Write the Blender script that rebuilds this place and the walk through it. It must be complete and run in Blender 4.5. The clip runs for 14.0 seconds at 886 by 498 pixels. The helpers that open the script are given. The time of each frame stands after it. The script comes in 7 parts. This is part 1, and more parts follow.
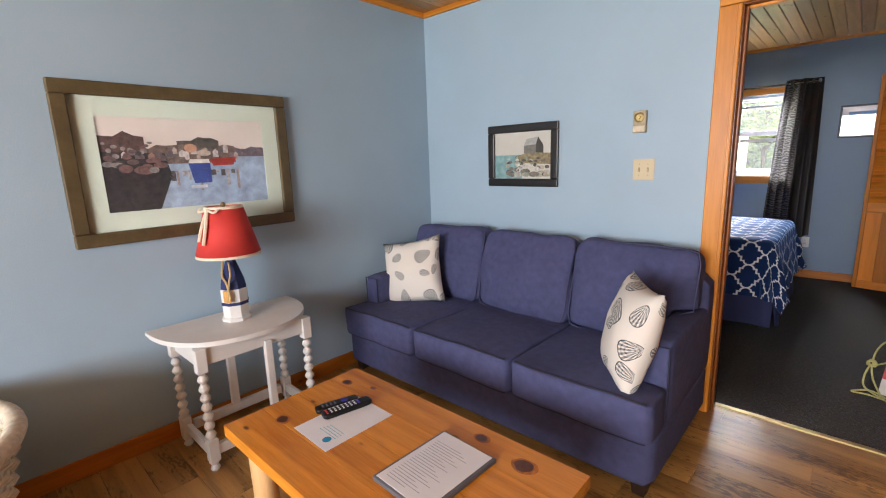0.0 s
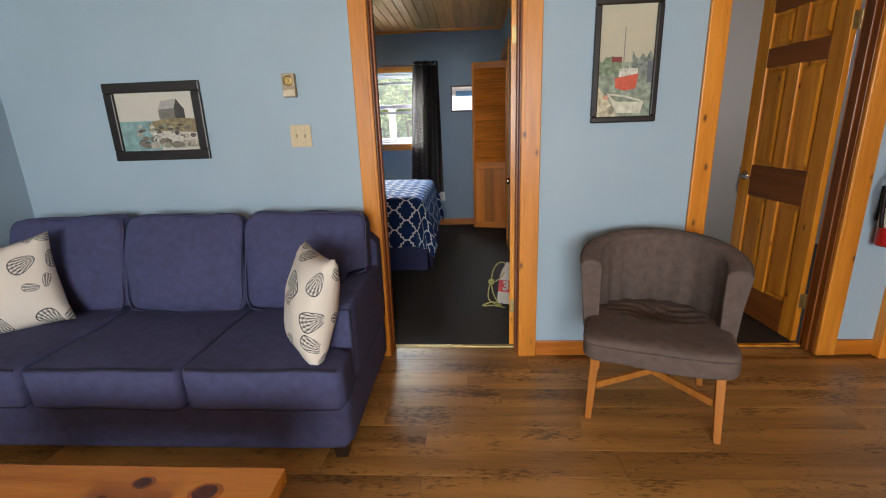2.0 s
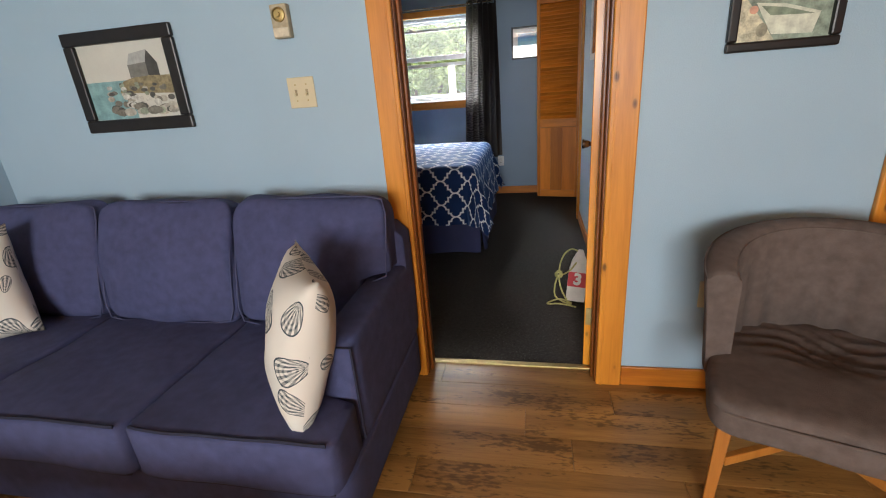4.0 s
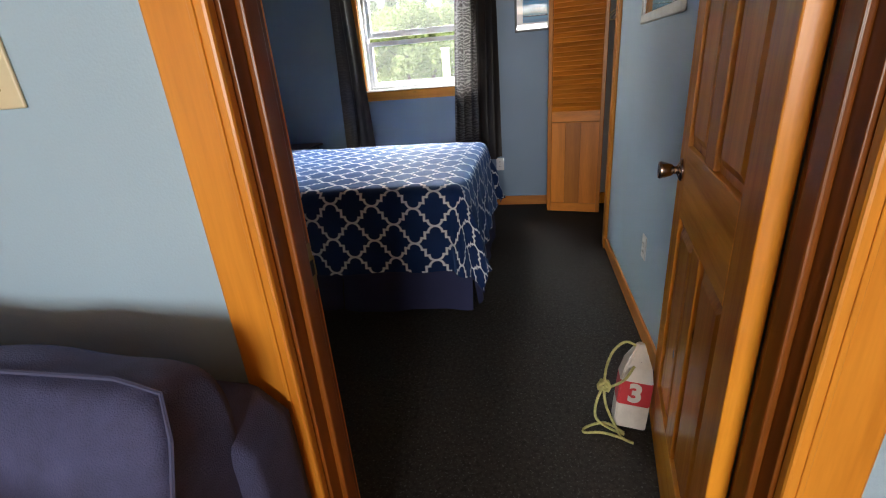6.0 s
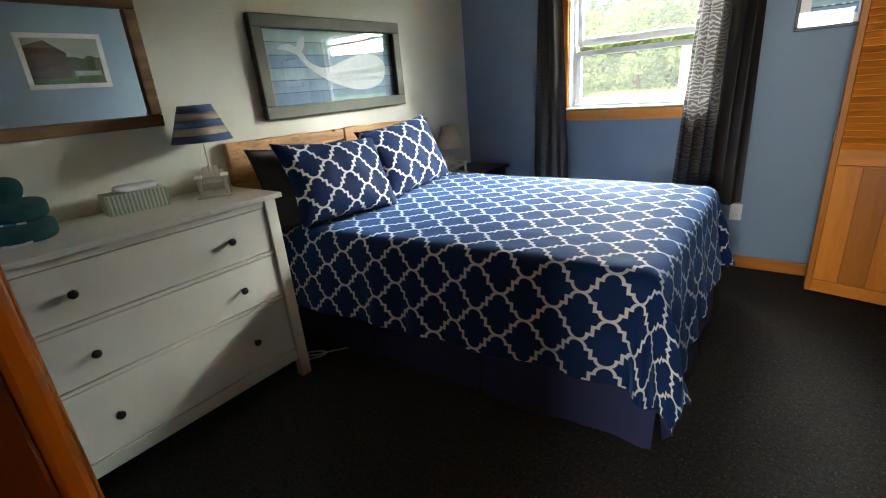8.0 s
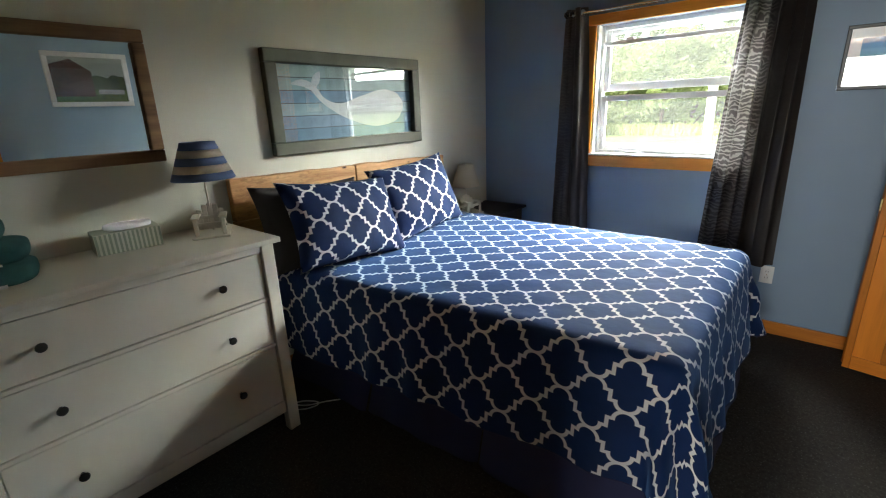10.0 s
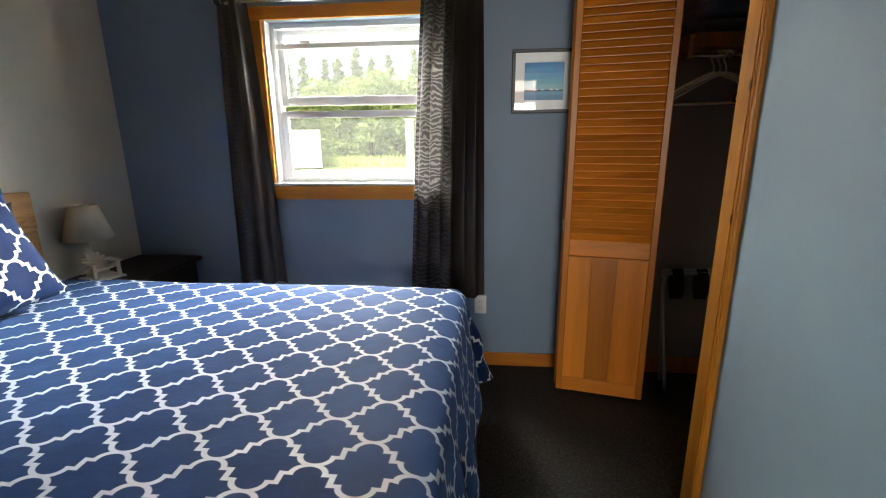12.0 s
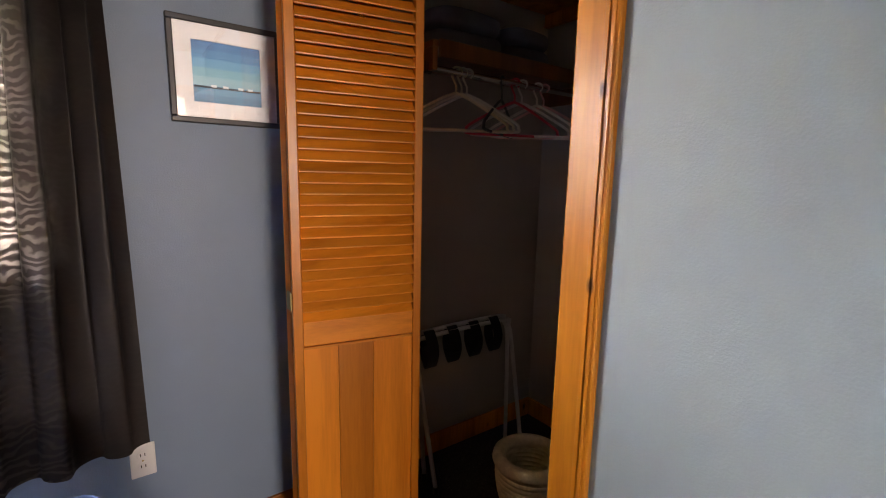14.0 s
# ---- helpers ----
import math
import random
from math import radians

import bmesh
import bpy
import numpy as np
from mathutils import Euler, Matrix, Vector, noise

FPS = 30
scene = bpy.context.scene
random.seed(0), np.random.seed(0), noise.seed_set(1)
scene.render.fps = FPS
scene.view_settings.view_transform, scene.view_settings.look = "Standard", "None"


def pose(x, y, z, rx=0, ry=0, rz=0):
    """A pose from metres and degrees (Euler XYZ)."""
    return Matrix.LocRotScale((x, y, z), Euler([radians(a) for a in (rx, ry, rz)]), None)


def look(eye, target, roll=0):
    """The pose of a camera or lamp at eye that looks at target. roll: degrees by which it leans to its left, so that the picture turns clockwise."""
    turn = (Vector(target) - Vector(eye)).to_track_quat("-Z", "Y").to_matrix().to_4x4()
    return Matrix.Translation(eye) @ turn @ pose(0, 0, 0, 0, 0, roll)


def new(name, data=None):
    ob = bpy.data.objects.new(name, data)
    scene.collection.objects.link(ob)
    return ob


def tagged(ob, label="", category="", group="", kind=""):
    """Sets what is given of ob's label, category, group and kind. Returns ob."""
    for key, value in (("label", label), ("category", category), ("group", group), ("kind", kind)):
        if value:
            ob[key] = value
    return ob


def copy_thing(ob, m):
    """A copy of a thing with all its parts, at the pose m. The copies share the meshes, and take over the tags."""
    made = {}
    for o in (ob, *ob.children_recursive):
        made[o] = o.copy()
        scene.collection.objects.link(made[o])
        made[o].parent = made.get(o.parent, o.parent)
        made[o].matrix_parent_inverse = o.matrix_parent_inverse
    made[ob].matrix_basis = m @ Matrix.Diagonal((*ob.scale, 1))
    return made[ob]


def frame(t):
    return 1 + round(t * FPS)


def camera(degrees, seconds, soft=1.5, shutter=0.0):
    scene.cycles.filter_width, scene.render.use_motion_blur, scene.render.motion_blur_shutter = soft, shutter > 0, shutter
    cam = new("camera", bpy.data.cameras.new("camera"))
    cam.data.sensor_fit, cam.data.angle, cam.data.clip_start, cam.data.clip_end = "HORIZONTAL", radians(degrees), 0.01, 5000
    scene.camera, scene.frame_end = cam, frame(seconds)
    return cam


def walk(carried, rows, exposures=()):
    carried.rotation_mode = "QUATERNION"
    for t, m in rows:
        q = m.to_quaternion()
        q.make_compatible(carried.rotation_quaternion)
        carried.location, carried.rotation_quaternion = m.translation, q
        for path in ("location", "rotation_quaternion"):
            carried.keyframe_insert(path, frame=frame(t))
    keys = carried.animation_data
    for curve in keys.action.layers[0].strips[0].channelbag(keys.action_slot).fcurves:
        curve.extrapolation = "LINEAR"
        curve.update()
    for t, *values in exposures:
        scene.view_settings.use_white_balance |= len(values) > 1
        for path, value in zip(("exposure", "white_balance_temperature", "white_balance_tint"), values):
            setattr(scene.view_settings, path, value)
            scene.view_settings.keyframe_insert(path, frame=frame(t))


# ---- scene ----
cam = camera(89.2, 14.0, 1.1)
PATH = [
    (0, (0.466, -2.596, 1.391), (-0.865, -1.155, 1.004), -1.9),
    (0.5, (0.519, -2.522, 1.379), (-0.301, -0.738, 0.998), -2.6),
    (1, (0.543, -2.498, 1.38), (0.168, -0.572, 0.995), -2.8),
    (1.5, (0.521, -2.477, 1.37), (0.36, -0.529, 0.946), -2.4),
    (2, (0.49, -2.438, 1.346), (0.364, -0.516, 0.807), -2.0),
    (2.2, (0.49, -2.413, 1.34), (0.32, -0.515, 0.734), -1.9),
    (4.5, (0.497, -1.474, 1.294), (0.082, 0.353, 0.593), -4.9),
    (5, (0.511, -1.168, 1.29), (0.089, 0.65, 0.57), -5.0),
    (5.5, (0.443, -0.874, 1.259), (0.051, 0.946, 0.528), -5.1),
    (6, (0.384, -0.584, 1.256), (0.003, 1.232, 0.511), -4.6),
    (6.5, (0.415, -0.32, 1.266), (-0.003, 1.491, 0.527), -4.6),
    (7, (0.378, -0.139, 1.289), (-0.184, 1.649, 0.591), -4.9),
    (7.5, (0.336, 0.01, 1.313), (-0.493, 1.704, 0.647), -5.5),
    (8, (0.327, 0.084, 1.356), (-0.835, 1.563, 0.676), -5.0),
    (8.2, (0.335, 0.107, 1.361), (-0.946, 1.484, 0.68), -5.0),
    (10.3, (0.222, 0.314, 1.465), (-0.965, 1.824, 0.908), -0.9),
    (10.5, (0.208, 0.365, 1.454), (-0.841, 1.98, 0.912), -0.7),
    (11, (0.214, 0.584, 1.441), (-0.601, 2.344, 0.95), -0.4),
    (11.5, (0.22, 0.791, 1.423), (-0.305, 2.66, 0.942), -0.6),
    (12, (0.15, 1.069, 1.368), (-0.048, 2.998, 0.881), -0.6),
    (12.5, (0.168, 1.326, 1.349), (0.264, 3.262, 0.856), -0.1),
    (13, (0.235, 1.576, 1.349), (0.669, 3.472, 0.882), 0.5),
    (13.5, (0.195, 1.763, 1.355), (1.013, 3.542, 0.95), 1.1),
    (14, (0.107, 1.946, 1.329), (1.268, 3.543, 1.011), 1.2),
]

EXPOSURES = [(0.0, 2.66, 6400, 14), (0.6, 2.44, 6420, 12), (1.5, 2.26, 6450, 10), (2.2, 2.26, 6500, 9), (4.5, 2.43, 6560, 9), (6.0, 2.54, 6700, 9), (7.0, 3.15, 6800, 8), (7.5, 3.02, 6750, 5), (8.2, 2.75, 6750, 3), (10.5, 2.65, 6900, 5), (11.0, 2.6, 6950, 6), (12.0, 2.42, 7150, 8), (12.5, 2.3, 7250, 9), (13.0, 2.08, 7400, 11), (13.5, 2.03, 7900, 17), (14.0, 3.13, 8500, 25)]
walk(cam, [(t, look(eye, target, roll)) for t, eye, target, roll in PATH], EXPOSURES)

# ---- daylight ----
world = bpy.data.worlds.new("sky")
scene.world = world
world.use_nodes = True
wn = world.node_tree.nodes
sky = wn.new("ShaderNodeTexSky")
sky.sky_type, sky.sun_disc = "NISHITA", False
sky.sun_elevation, sky.sun_rotation = radians(52), radians(200)
sky.air_density, sky.dust_density = 1.0, 6.0
world.node_tree.links.new(sky.outputs[0], wn["Background"].inputs[0])
wn["Background"].inputs[1].default_value = 0.10
sun = new("sun", bpy.data.lights.new("sun", "SUN"))
sun.data.energy, sun.data.angle, sun.data.color = 2.0, radians(8), (1.0, 0.96, 0.9)
sun.matrix_world = look((-3.4, -9.4, 12.8), (0, 0, 0))


def area_lamp(name, centre, target, w, h, watts, colour):
    lamp = new(name, bpy.data.lights.new(name, "AREA"))
    lamp.data.shape, lamp.data.size, lamp.data.size_y = "RECTANGLE", w, h
    lamp.data.energy, lamp.data.color = watts, colour
    lamp.matrix_world = look(centre, target)
    return lamp


# Three unseen lamps outside the bedroom window, added in place of sky light.
area_lamp("bedroom_sky_fill", (-0.57, 5.0, 3.1), (-0.55, 2.4, 0.9), 2.6, 1.5, 150, (0.96, 0.98, 1.0))
area_lamp("bedroom_sky_fill_west", (1.25, 6.0, 2.6), (-0.6, 3.6, 1.45), 1.7, 1.3, 80, (0.97, 0.99, 1.0))
area_lamp("bedroom_sky_fill_east", (-3.6, 5.6, 2.3), (-0.5, 3.6, 1.5), 2.4, 1.6, 38, (0.97, 0.99, 1.0))
area_lamp("living_window_light", (0.35, -6.52, 1.55), (0.0, 0, 0.9), 2.4, 1.3, 51, (0.97, 0.985, 1.0))
# Unseen fill lamp added inside the bathroom, which has no window.
area_lamp("bath_fill_lamp", (3.6, 0.35, 1.8), (2.0, 1.8, 1.2), 0.4, 0.5, 3.6, (0.95, 0.98, 1.0))


# ---- materials ----
def material(name, colour, rough=0.5, metal=0.0):
    m = bpy.data.materials.new(name)
    m.use_nodes = True
    b = m.node_tree.nodes["Principled BSDF"]
    b.inputs["Base Color"].default_value = (*colour, 1)
    b.inputs["Roughness"].default_value = rough
    b.inputs["Metallic"].default_value = metal
    return m


def nodes_of(m):
    t = m.node_tree
    return t, t.nodes, t.links, t.nodes["Principled BSDF"]


def ramp(nodes, stops):
    r = nodes.new("ShaderNodeValToRGB")
    while len(r.color_ramp.elements) < len(stops):
        r.color_ramp.elements.new(0.5)
    for e, (p, c) in zip(r.color_ramp.elements, stops):
        e.position, e.color = p, (*c, 1)
    return r


def bump_from(m, socket, strength, distance=0.01):
    t, n, l, b = nodes_of(m)
    bp = n.new("ShaderNodeBump")
    bp.inputs["Strength"].default_value, bp.inputs["Distance"].default_value = strength, distance
    l.new(socket, bp.inputs["Height"])
    l.new(bp.outputs[0], b.inputs["Normal"])


def mottled(name, colour, rough=0.5, spread=0.06, scale=3.0, fine=120.0, relief=0.05, metal=0.0):
    """A plain surface with slow stains and a fine grain."""
    m = material(name, colour, rough, metal)
    t, n, l, b = nodes_of(m)
    co = n.new("ShaderNodeTexCoord")
    slow, quick = n.new("ShaderNodeTexNoise"), n.new("ShaderNodeTexNoise")
    slow.inputs["Scale"].default_value, quick.inputs["Scale"].default_value = scale, fine
    slow.inputs["Detail"].default_value, quick.inputs["Detail"].default_value = 4, 3
    for x in (slow, quick):
        l.new(co.outputs["Object"], x.inputs["Vector"])
    lo = [c * (1 - spread) for c in colour]
    hi = [min(1, c * (1 + spread)) for c in colour]
    r = ramp(n, [(0.3, lo), (0.7, hi)])
    mixer = n.new("ShaderNodeMath")
    mixer.operation = "MULTIPLY_ADD"
    mixer.inputs[1].default_value = 0.25
    l.new(quick.outputs[0], mixer.inputs[0])
    half = n.new("ShaderNodeMath")
    half.operation = "MULTIPLY"
    half.inputs[1].default_value = 0.75
    l.new(slow.outputs[0], half.inputs[0])
    l.new(half.outputs[0], mixer.inputs[2])
    l.new(mixer.outputs[0], r.inputs[0])
    l.new(r.outputs[0], b.inputs["Base Color"])
    bump_from(m, quick.outputs[0], relief, 0.004)
    return m


def uv_math(nodes, links, op, a, b=None, clamp=False):
    m = nodes.new("ShaderNodeMath")
    m.operation, m.use_clamp = op, clamp
    for k, v in enumerate((a, b)):
        if v is None:
            continue
        if isinstance(v, (int, float)):
            m.inputs[k].default_value = v
        else:
            links.new(v, m.inputs[k])
    return m.outputs[0]


def wood(name, dark, light, rough=0.35, axis="Z", rings=9.0, knots=0.5, vary=0.25, knot_colour=(0.08, 0.025, 0.008), marks=0.0):
    """Sawn wood with grain along one axis of the object, darker knots and a tone of its own for each piece."""
    m = material(name, light, rough)
    t, n, l, b = nodes_of(m)
    co, info = n.new("ShaderNodeTexCoord"), n.new("ShaderNodeObjectInfo")
    shift = n.new("ShaderNodeVectorMath")
    shift.operation = "MULTIPLY_ADD"
    shift.inputs[1].default_value = (7.3, 5.1, 9.7)
    comb = n.new("ShaderNodeCombineXYZ")
    for k in range(3):
        l.new(info.outputs["Random"], comb.inputs[k])
    l.new(comb.outputs[0], shift.inputs[0])
    l.new(co.outputs["Object"], shift.inputs[2])
    mp = n.new("ShaderNodeMapping")
    mp.inputs["Scale"].default_value = [0.07 if a == axis else 1.0 for a in "XYZ"]
    l.new(shift.outputs[0], mp.inputs[0])
    grain, fibre = n.new("ShaderNodeTexNoise"), n.new("ShaderNodeTexNoise")
    grain.inputs["Scale"].default_value, grain.inputs["Detail"].default_value = rings * 2.2, 3
    grain.inputs["Distortion"].default_value = 0.6
    fibre.inputs["Scale"].default_value, fibre.inputs["Detail"].default_value = 150, 3
    l.new(mp.outputs[0], grain.inputs["Vector"])
    l.new(mp.outputs[0], fibre.inputs["Vector"])
    add = n.new("ShaderNodeMath")
    add.operation = "MULTIPLY_ADD"
    add.inputs[1].default_value = 0.3
    l.new(fibre.outputs[0], add.inputs[0])
    l.new(grain.outputs[0], add.inputs[2])
    r = ramp(n, [(0.38, dark), (0.78, light)])
    l.new(add.outputs[0], r.inputs[0])
    # knots: rare dark cores
    kmap = n.new("ShaderNodeMapping")
    kmap.inputs["Scale"].default_value = [2.0 if a == axis else 4.2 for a in "XYZ"]
    l.new(shift.outputs[0], kmap.inputs[0])
    vor = n.new("ShaderNodeTexVoronoi")
    vor.inputs["Scale"].default_value = 2.2
    l.new(kmap.outputs[0], vor.inputs["Vector"])
    core = ramp(n, [(0.035, (1, 1, 1)), (0.07, (0.6, 0.6, 0.6)), (0.095, (0.12, 0.12, 0.12)), (0.18, (0, 0, 0))])
    l.new(vor.outputs["Distance"], core.inputs[0])
    km = n.new("ShaderNodeMath")
    km.operation = "MULTIPLY"
    km.inputs[1].default_value = knots
    l.new(core.outputs[0], km.inputs[0])
    mix = n.new("ShaderNodeMix")
    mix.data_type = "RGBA"
    mix.inputs[7].default_value = (*knot_colour, 1)
    l.new(km.outputs[0], mix.inputs[0])
    l.new(r.outputs[0], mix.inputs[6])
    shade = mix.outputs[2]
    if marks:
        # short dark scratches and pores along the grain
        mm = n.new("ShaderNodeMapping")
        mm.inputs["Scale"].default_value = [0.3 if a == axis else 1.0 for a in "XYZ"]
        l.new(shift.outputs[0], mm.inputs[0])
        pores, drift = n.new("ShaderNodeTexNoise"), n.new("ShaderNodeTexNoise")
        pores.inputs["Scale"].default_value, pores.inputs["Detail"].default_value = 95, 6
        drift.inputs["Scale"].default_value, drift.inputs["Detail"].default_value = 9, 3
        l.new(mm.outputs[0], pores.inputs["Vector"])
        l.new(mm.outputs[0], drift.inputs["Vector"])
        both = uv_math(n, l, "ADD", pores.outputs[0], drift.outputs[0])
        pr = ramp(n, [(0.545, (0, 0, 0)), (0.61, (1, 1, 1))])
        l.new(uv_math(n, l, "MULTIPLY", both, 0.5), pr.inputs[0])
        scar = n.new("ShaderNodeMix")
        scar.data_type = "RGBA"
        scar.inputs[7].default_value = (*[c * 0.35 for c in dark], 1)
        l.new(uv_math(n, l, "MULTIPLY", pr.outputs[0], marks), scar.inputs[0])
        l.new(shade, scar.inputs[6])
        shade = scar.outputs[2]
    hsv = n.new("ShaderNodeHueSaturation")
    val = n.new("ShaderNodeMapRange")
    val.inputs[3].default_value, val.inputs[4].default_value = 1 - vary, 1 + vary
    l.new(info.outputs["Random"], val.inputs[0])
    l.new(val.outputs[0], hsv.inputs["Value"])
    l.new(shade, hsv.inputs["Color"])
    l.new(hsv.outputs[0], b.inputs["Base Color"])
    bump_from(m, add.outputs[0], 0.12, 0.003)
    return m


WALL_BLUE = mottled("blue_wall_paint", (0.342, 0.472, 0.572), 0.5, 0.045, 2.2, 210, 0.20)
# Window wall only: the wall blue at roughly 0.6 of its value.
WALL_BLUE_DARKER = mottled("darker_blue_window_wall", (0.195, 0.276, 0.382), 0.5, 0.045, 2.2, 210, 0.20)
WALL_CREAM = mottled("cream_wall_paint", (0.60, 0.60, 0.51), 0.5, 0.045, 2.2, 210, 0.20)
# Made-up dark wood for the unseen walls, to soak up bounced light.
BOUNCE_CUT_WOOD = wood("bounce_cutting_brown_wood", (0.13, 0.055, 0.018), (0.25, 0.12, 0.045), 0.5, "Z", 6, 0.6, 0.05)
CLOSET_PAINT = mottled("grey_closet_paint", (0.42, 0.385, 0.36), 0.6, 0.05, 2, 200, 0.1)
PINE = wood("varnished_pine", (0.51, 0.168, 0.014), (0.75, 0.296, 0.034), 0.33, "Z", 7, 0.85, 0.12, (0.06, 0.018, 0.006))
PINE_X = wood("varnished_pine_lengthwise", (0.51, 0.168, 0.014), (0.75, 0.296, 0.034), 0.33, "X", 7, 0.85, 0.12, (0.06, 0.018, 0.006))
PINE_Y = wood("varnished_pine_crosswise", (0.51, 0.168, 0.014), (0.75, 0.296, 0.034), 0.33, "Y", 7, 0.85, 0.12, (0.06, 0.018, 0.006))
BASE_PINE_X = wood("varnished_baseboard", (0.34, 0.095, 0.008), (0.54, 0.185, 0.019), 0.35, "X", 7, 0.85, 0.12, (0.06, 0.018, 0.006))
BASE_PINE_Y = wood("varnished_side_baseboard", (0.34, 0.095, 0.008), (0.54, 0.185, 0.019), 0.35, "Y", 7, 0.85, 0.12, (0.06, 0.018, 0.006))
# Pine with the jambs' shade put into its colour; shelf and alcove strip reuse it.
SHADED_JAMB_PINE = wood("shaded_pine_jamb", (0.115, 0.030, 0.004), (0.23, 0.066, 0.008), 0.3, "Z", 7, 0.8, 0.1)
DOOR_PINE = wood("amber_pine_door", (0.45, 0.145, 0.010), (0.72, 0.290, 0.026), 0.27, "Z", 7, 0.9, 0.15)
TABLE_PINE = wood("knotty_table_pine", (0.38, 0.115, 0.010), (0.67, 0.265, 0.030), 0.25, "X", 6, 0.9, 0.12)
LOUVRE_PINE = wood("honey_louvre_pine", (0.57, 0.162, 0.013), (0.80, 0.275, 0.031), 0.34, "X", 8, 0.1, 0.15)
PLANK = wood("vinyl_plank", (0.165, 0.078, 0.021), (0.46, 0.245, 0.072), 0.33, "X", 4, 0.35, 0.12, (0.05, 0.024, 0.010), 0.66)
CEIL_PINE = wood("ceiling_pine", (0.42, 0.20, 0.06), (0.60, 0.32, 0.12), 0.4, "Y", 8, 0.7, 0.0)
CARPET = mottled("charcoal_carpet", (0.027, 0.0243, 0.0218), 0.95, 0.75, 60, 420, 0.9)


def flecked(m, colour, scale, lo, hi, amount):
    """Scatters paler flecks over a surface."""
    t, n, l, b = nodes_of(m)
    src = b.inputs["Base Color"].links[0].from_socket
    co, spot = n.new("ShaderNodeTexCoord"), n.new("ShaderNodeTexNoise")
    spot.inputs["Scale"].default_value, spot.inputs["Detail"].default_value = scale, 4
    l.new(co.outputs["Object"], spot.inputs["Vector"])
    r = ramp(n, [(lo, (0, 0, 0)), (hi, (1, 1, 1))])
    l.new(spot.outputs[0], r.inputs[0])
    mix = n.new("ShaderNodeMix")
    mix.data_type = "RGBA"
    mix.inputs[7].default_value = (*colour, 1)
    l.new(uv_math(n, l, "MULTIPLY", r.outputs[0], amount), mix.inputs[0])
    l.new(src, mix.inputs[6])
    l.new(mix.outputs[2], b.inputs["Base Color"])


flecked(CARPET, (0.15, 0.155, 0.16), 125, 0.59, 0.72, 0.85)
SOFA_CLOTH = mottled("slate_blue_upholstery", (0.055, 0.063, 0.150), 0.85, 0.22, 26, 420, 0.5)
CHAIR_CLOTH = mottled("taupe_upholstery", (0.118, 0.088, 0.076), 0.9, 0.24, 30, 420, 0.5)
NAVY = mottled("navy_bed_skirt", (0.020, 0.025, 0.082), 0.85, 0.1, 6, 500, 0.25)
WHITE_PAINT = mottled("white_furniture_paint", (0.72, 0.70, 0.61), 0.35, 0.03, 4, 200, 0.04)
VINYL = mottled("white_window_vinyl", (0.80, 0.81, 0.82), 0.35, 0.02, 4, 200, 0.02)
GLASS = material("clear_glass", (1, 1, 1), 0.0)
GLASS.node_tree.nodes["Principled BSDF"].inputs["Transmission Weight"].default_value = 1.0
GLASS.node_tree.nodes["Principled BSDF"].inputs["IOR"].default_value = 1.02
# Pale translucent veil mixed into the panes to imitate glare over the view.
hazy = GLASS.node_tree.nodes
glare_veil, veil_mix = hazy.new("ShaderNodeBsdfTranslucent"), hazy.new("ShaderNodeMixShader")
glare_veil.inputs[0].default_value, veil_mix.inputs[0].default_value = (0.9, 0.92, 0.88, 1), 0.014
GLASS.node_tree.links.new(hazy["Principled BSDF"].outputs[0], veil_mix.inputs[1])
GLASS.node_tree.links.new(glare_veil.outputs[0], veil_mix.inputs[2])
GLASS.node_tree.links.new(veil_mix.outputs[0], hazy["Material Output"].inputs[0])
GRASS = mottled("lawn_grass", (0.17, 0.25, 0.06), 0.9, 0.35, 0.6, 30, 0.4)
LEAF = mottled("leaf_green", (0.19, 0.245, 0.10), 0.7, 0.4, 0.8, 6, 0.2)


def leafy_glow(m, colour, share):
    """Thin leaves that pass some light."""
    t, n, l, b = nodes_of(m)
    thin, mix = n.new("ShaderNodeBsdfTranslucent"), n.new("ShaderNodeMixShader")
    thin.inputs[0].default_value, mix.inputs[0].default_value = (*colour, 1), share
    l.new(b.outputs[0], mix.inputs[1])
    l.new(thin.outputs[0], mix.inputs[2])
    l.new(mix.outputs[0], n["Material Output"].inputs[0])


leafy_glow(LEAF, (0.22, 0.29, 0.10), 0.5)
METAL_DARK = material("dark_metal", (0.02, 0.02, 0.02), 0.35, 0.6)
BRASS = mottled("worn_brass", (0.42, 0.32, 0.14), 0.48, 0.15, 20, 200, 0.05, 1.0)
CHROME = material("chrome", (0.75, 0.75, 0.76), 0.12, 1.0)


PICTURE_GLASS = material("picture_glass", (1, 1, 1), 0.0)
PICTURE_GLASS.node_tree.nodes["Principled BSDF"].inputs["Transmission Weight"].default_value = 1.0
PICTURE_GLASS.node_tree.nodes["Principled BSDF"].inputs["IOR"].default_value = 1.65
MUSEUM_GLASS = material("low_glare_picture_glass", (1, 1, 1), 0.0)
MUSEUM_GLASS.node_tree.nodes["Principled BSDF"].inputs["Transmission Weight"].default_value = 1.0
MUSEUM_GLASS.node_tree.nodes["Principled BSDF"].inputs["IOR"].default_value = 1.18
MIRROR = material("mirror_silver", (0.86, 0.88, 0.88), 0.01, 1.0)
IVORY = mottled("ivory_plastic", (0.62, 0.54, 0.35), 0.4, 0.03, 20, 200, 0.02)
WHITE_PLASTIC = mottled("white_plastic", (0.78, 0.78, 0.76), 0.35, 0.02, 20, 200, 0.02)
BLACK_FRAME = mottled("black_picture_frame", (0.012, 0.010, 0.010), 0.35, 0.2, 30, 200, 0.05)
PRINTABLE = {}


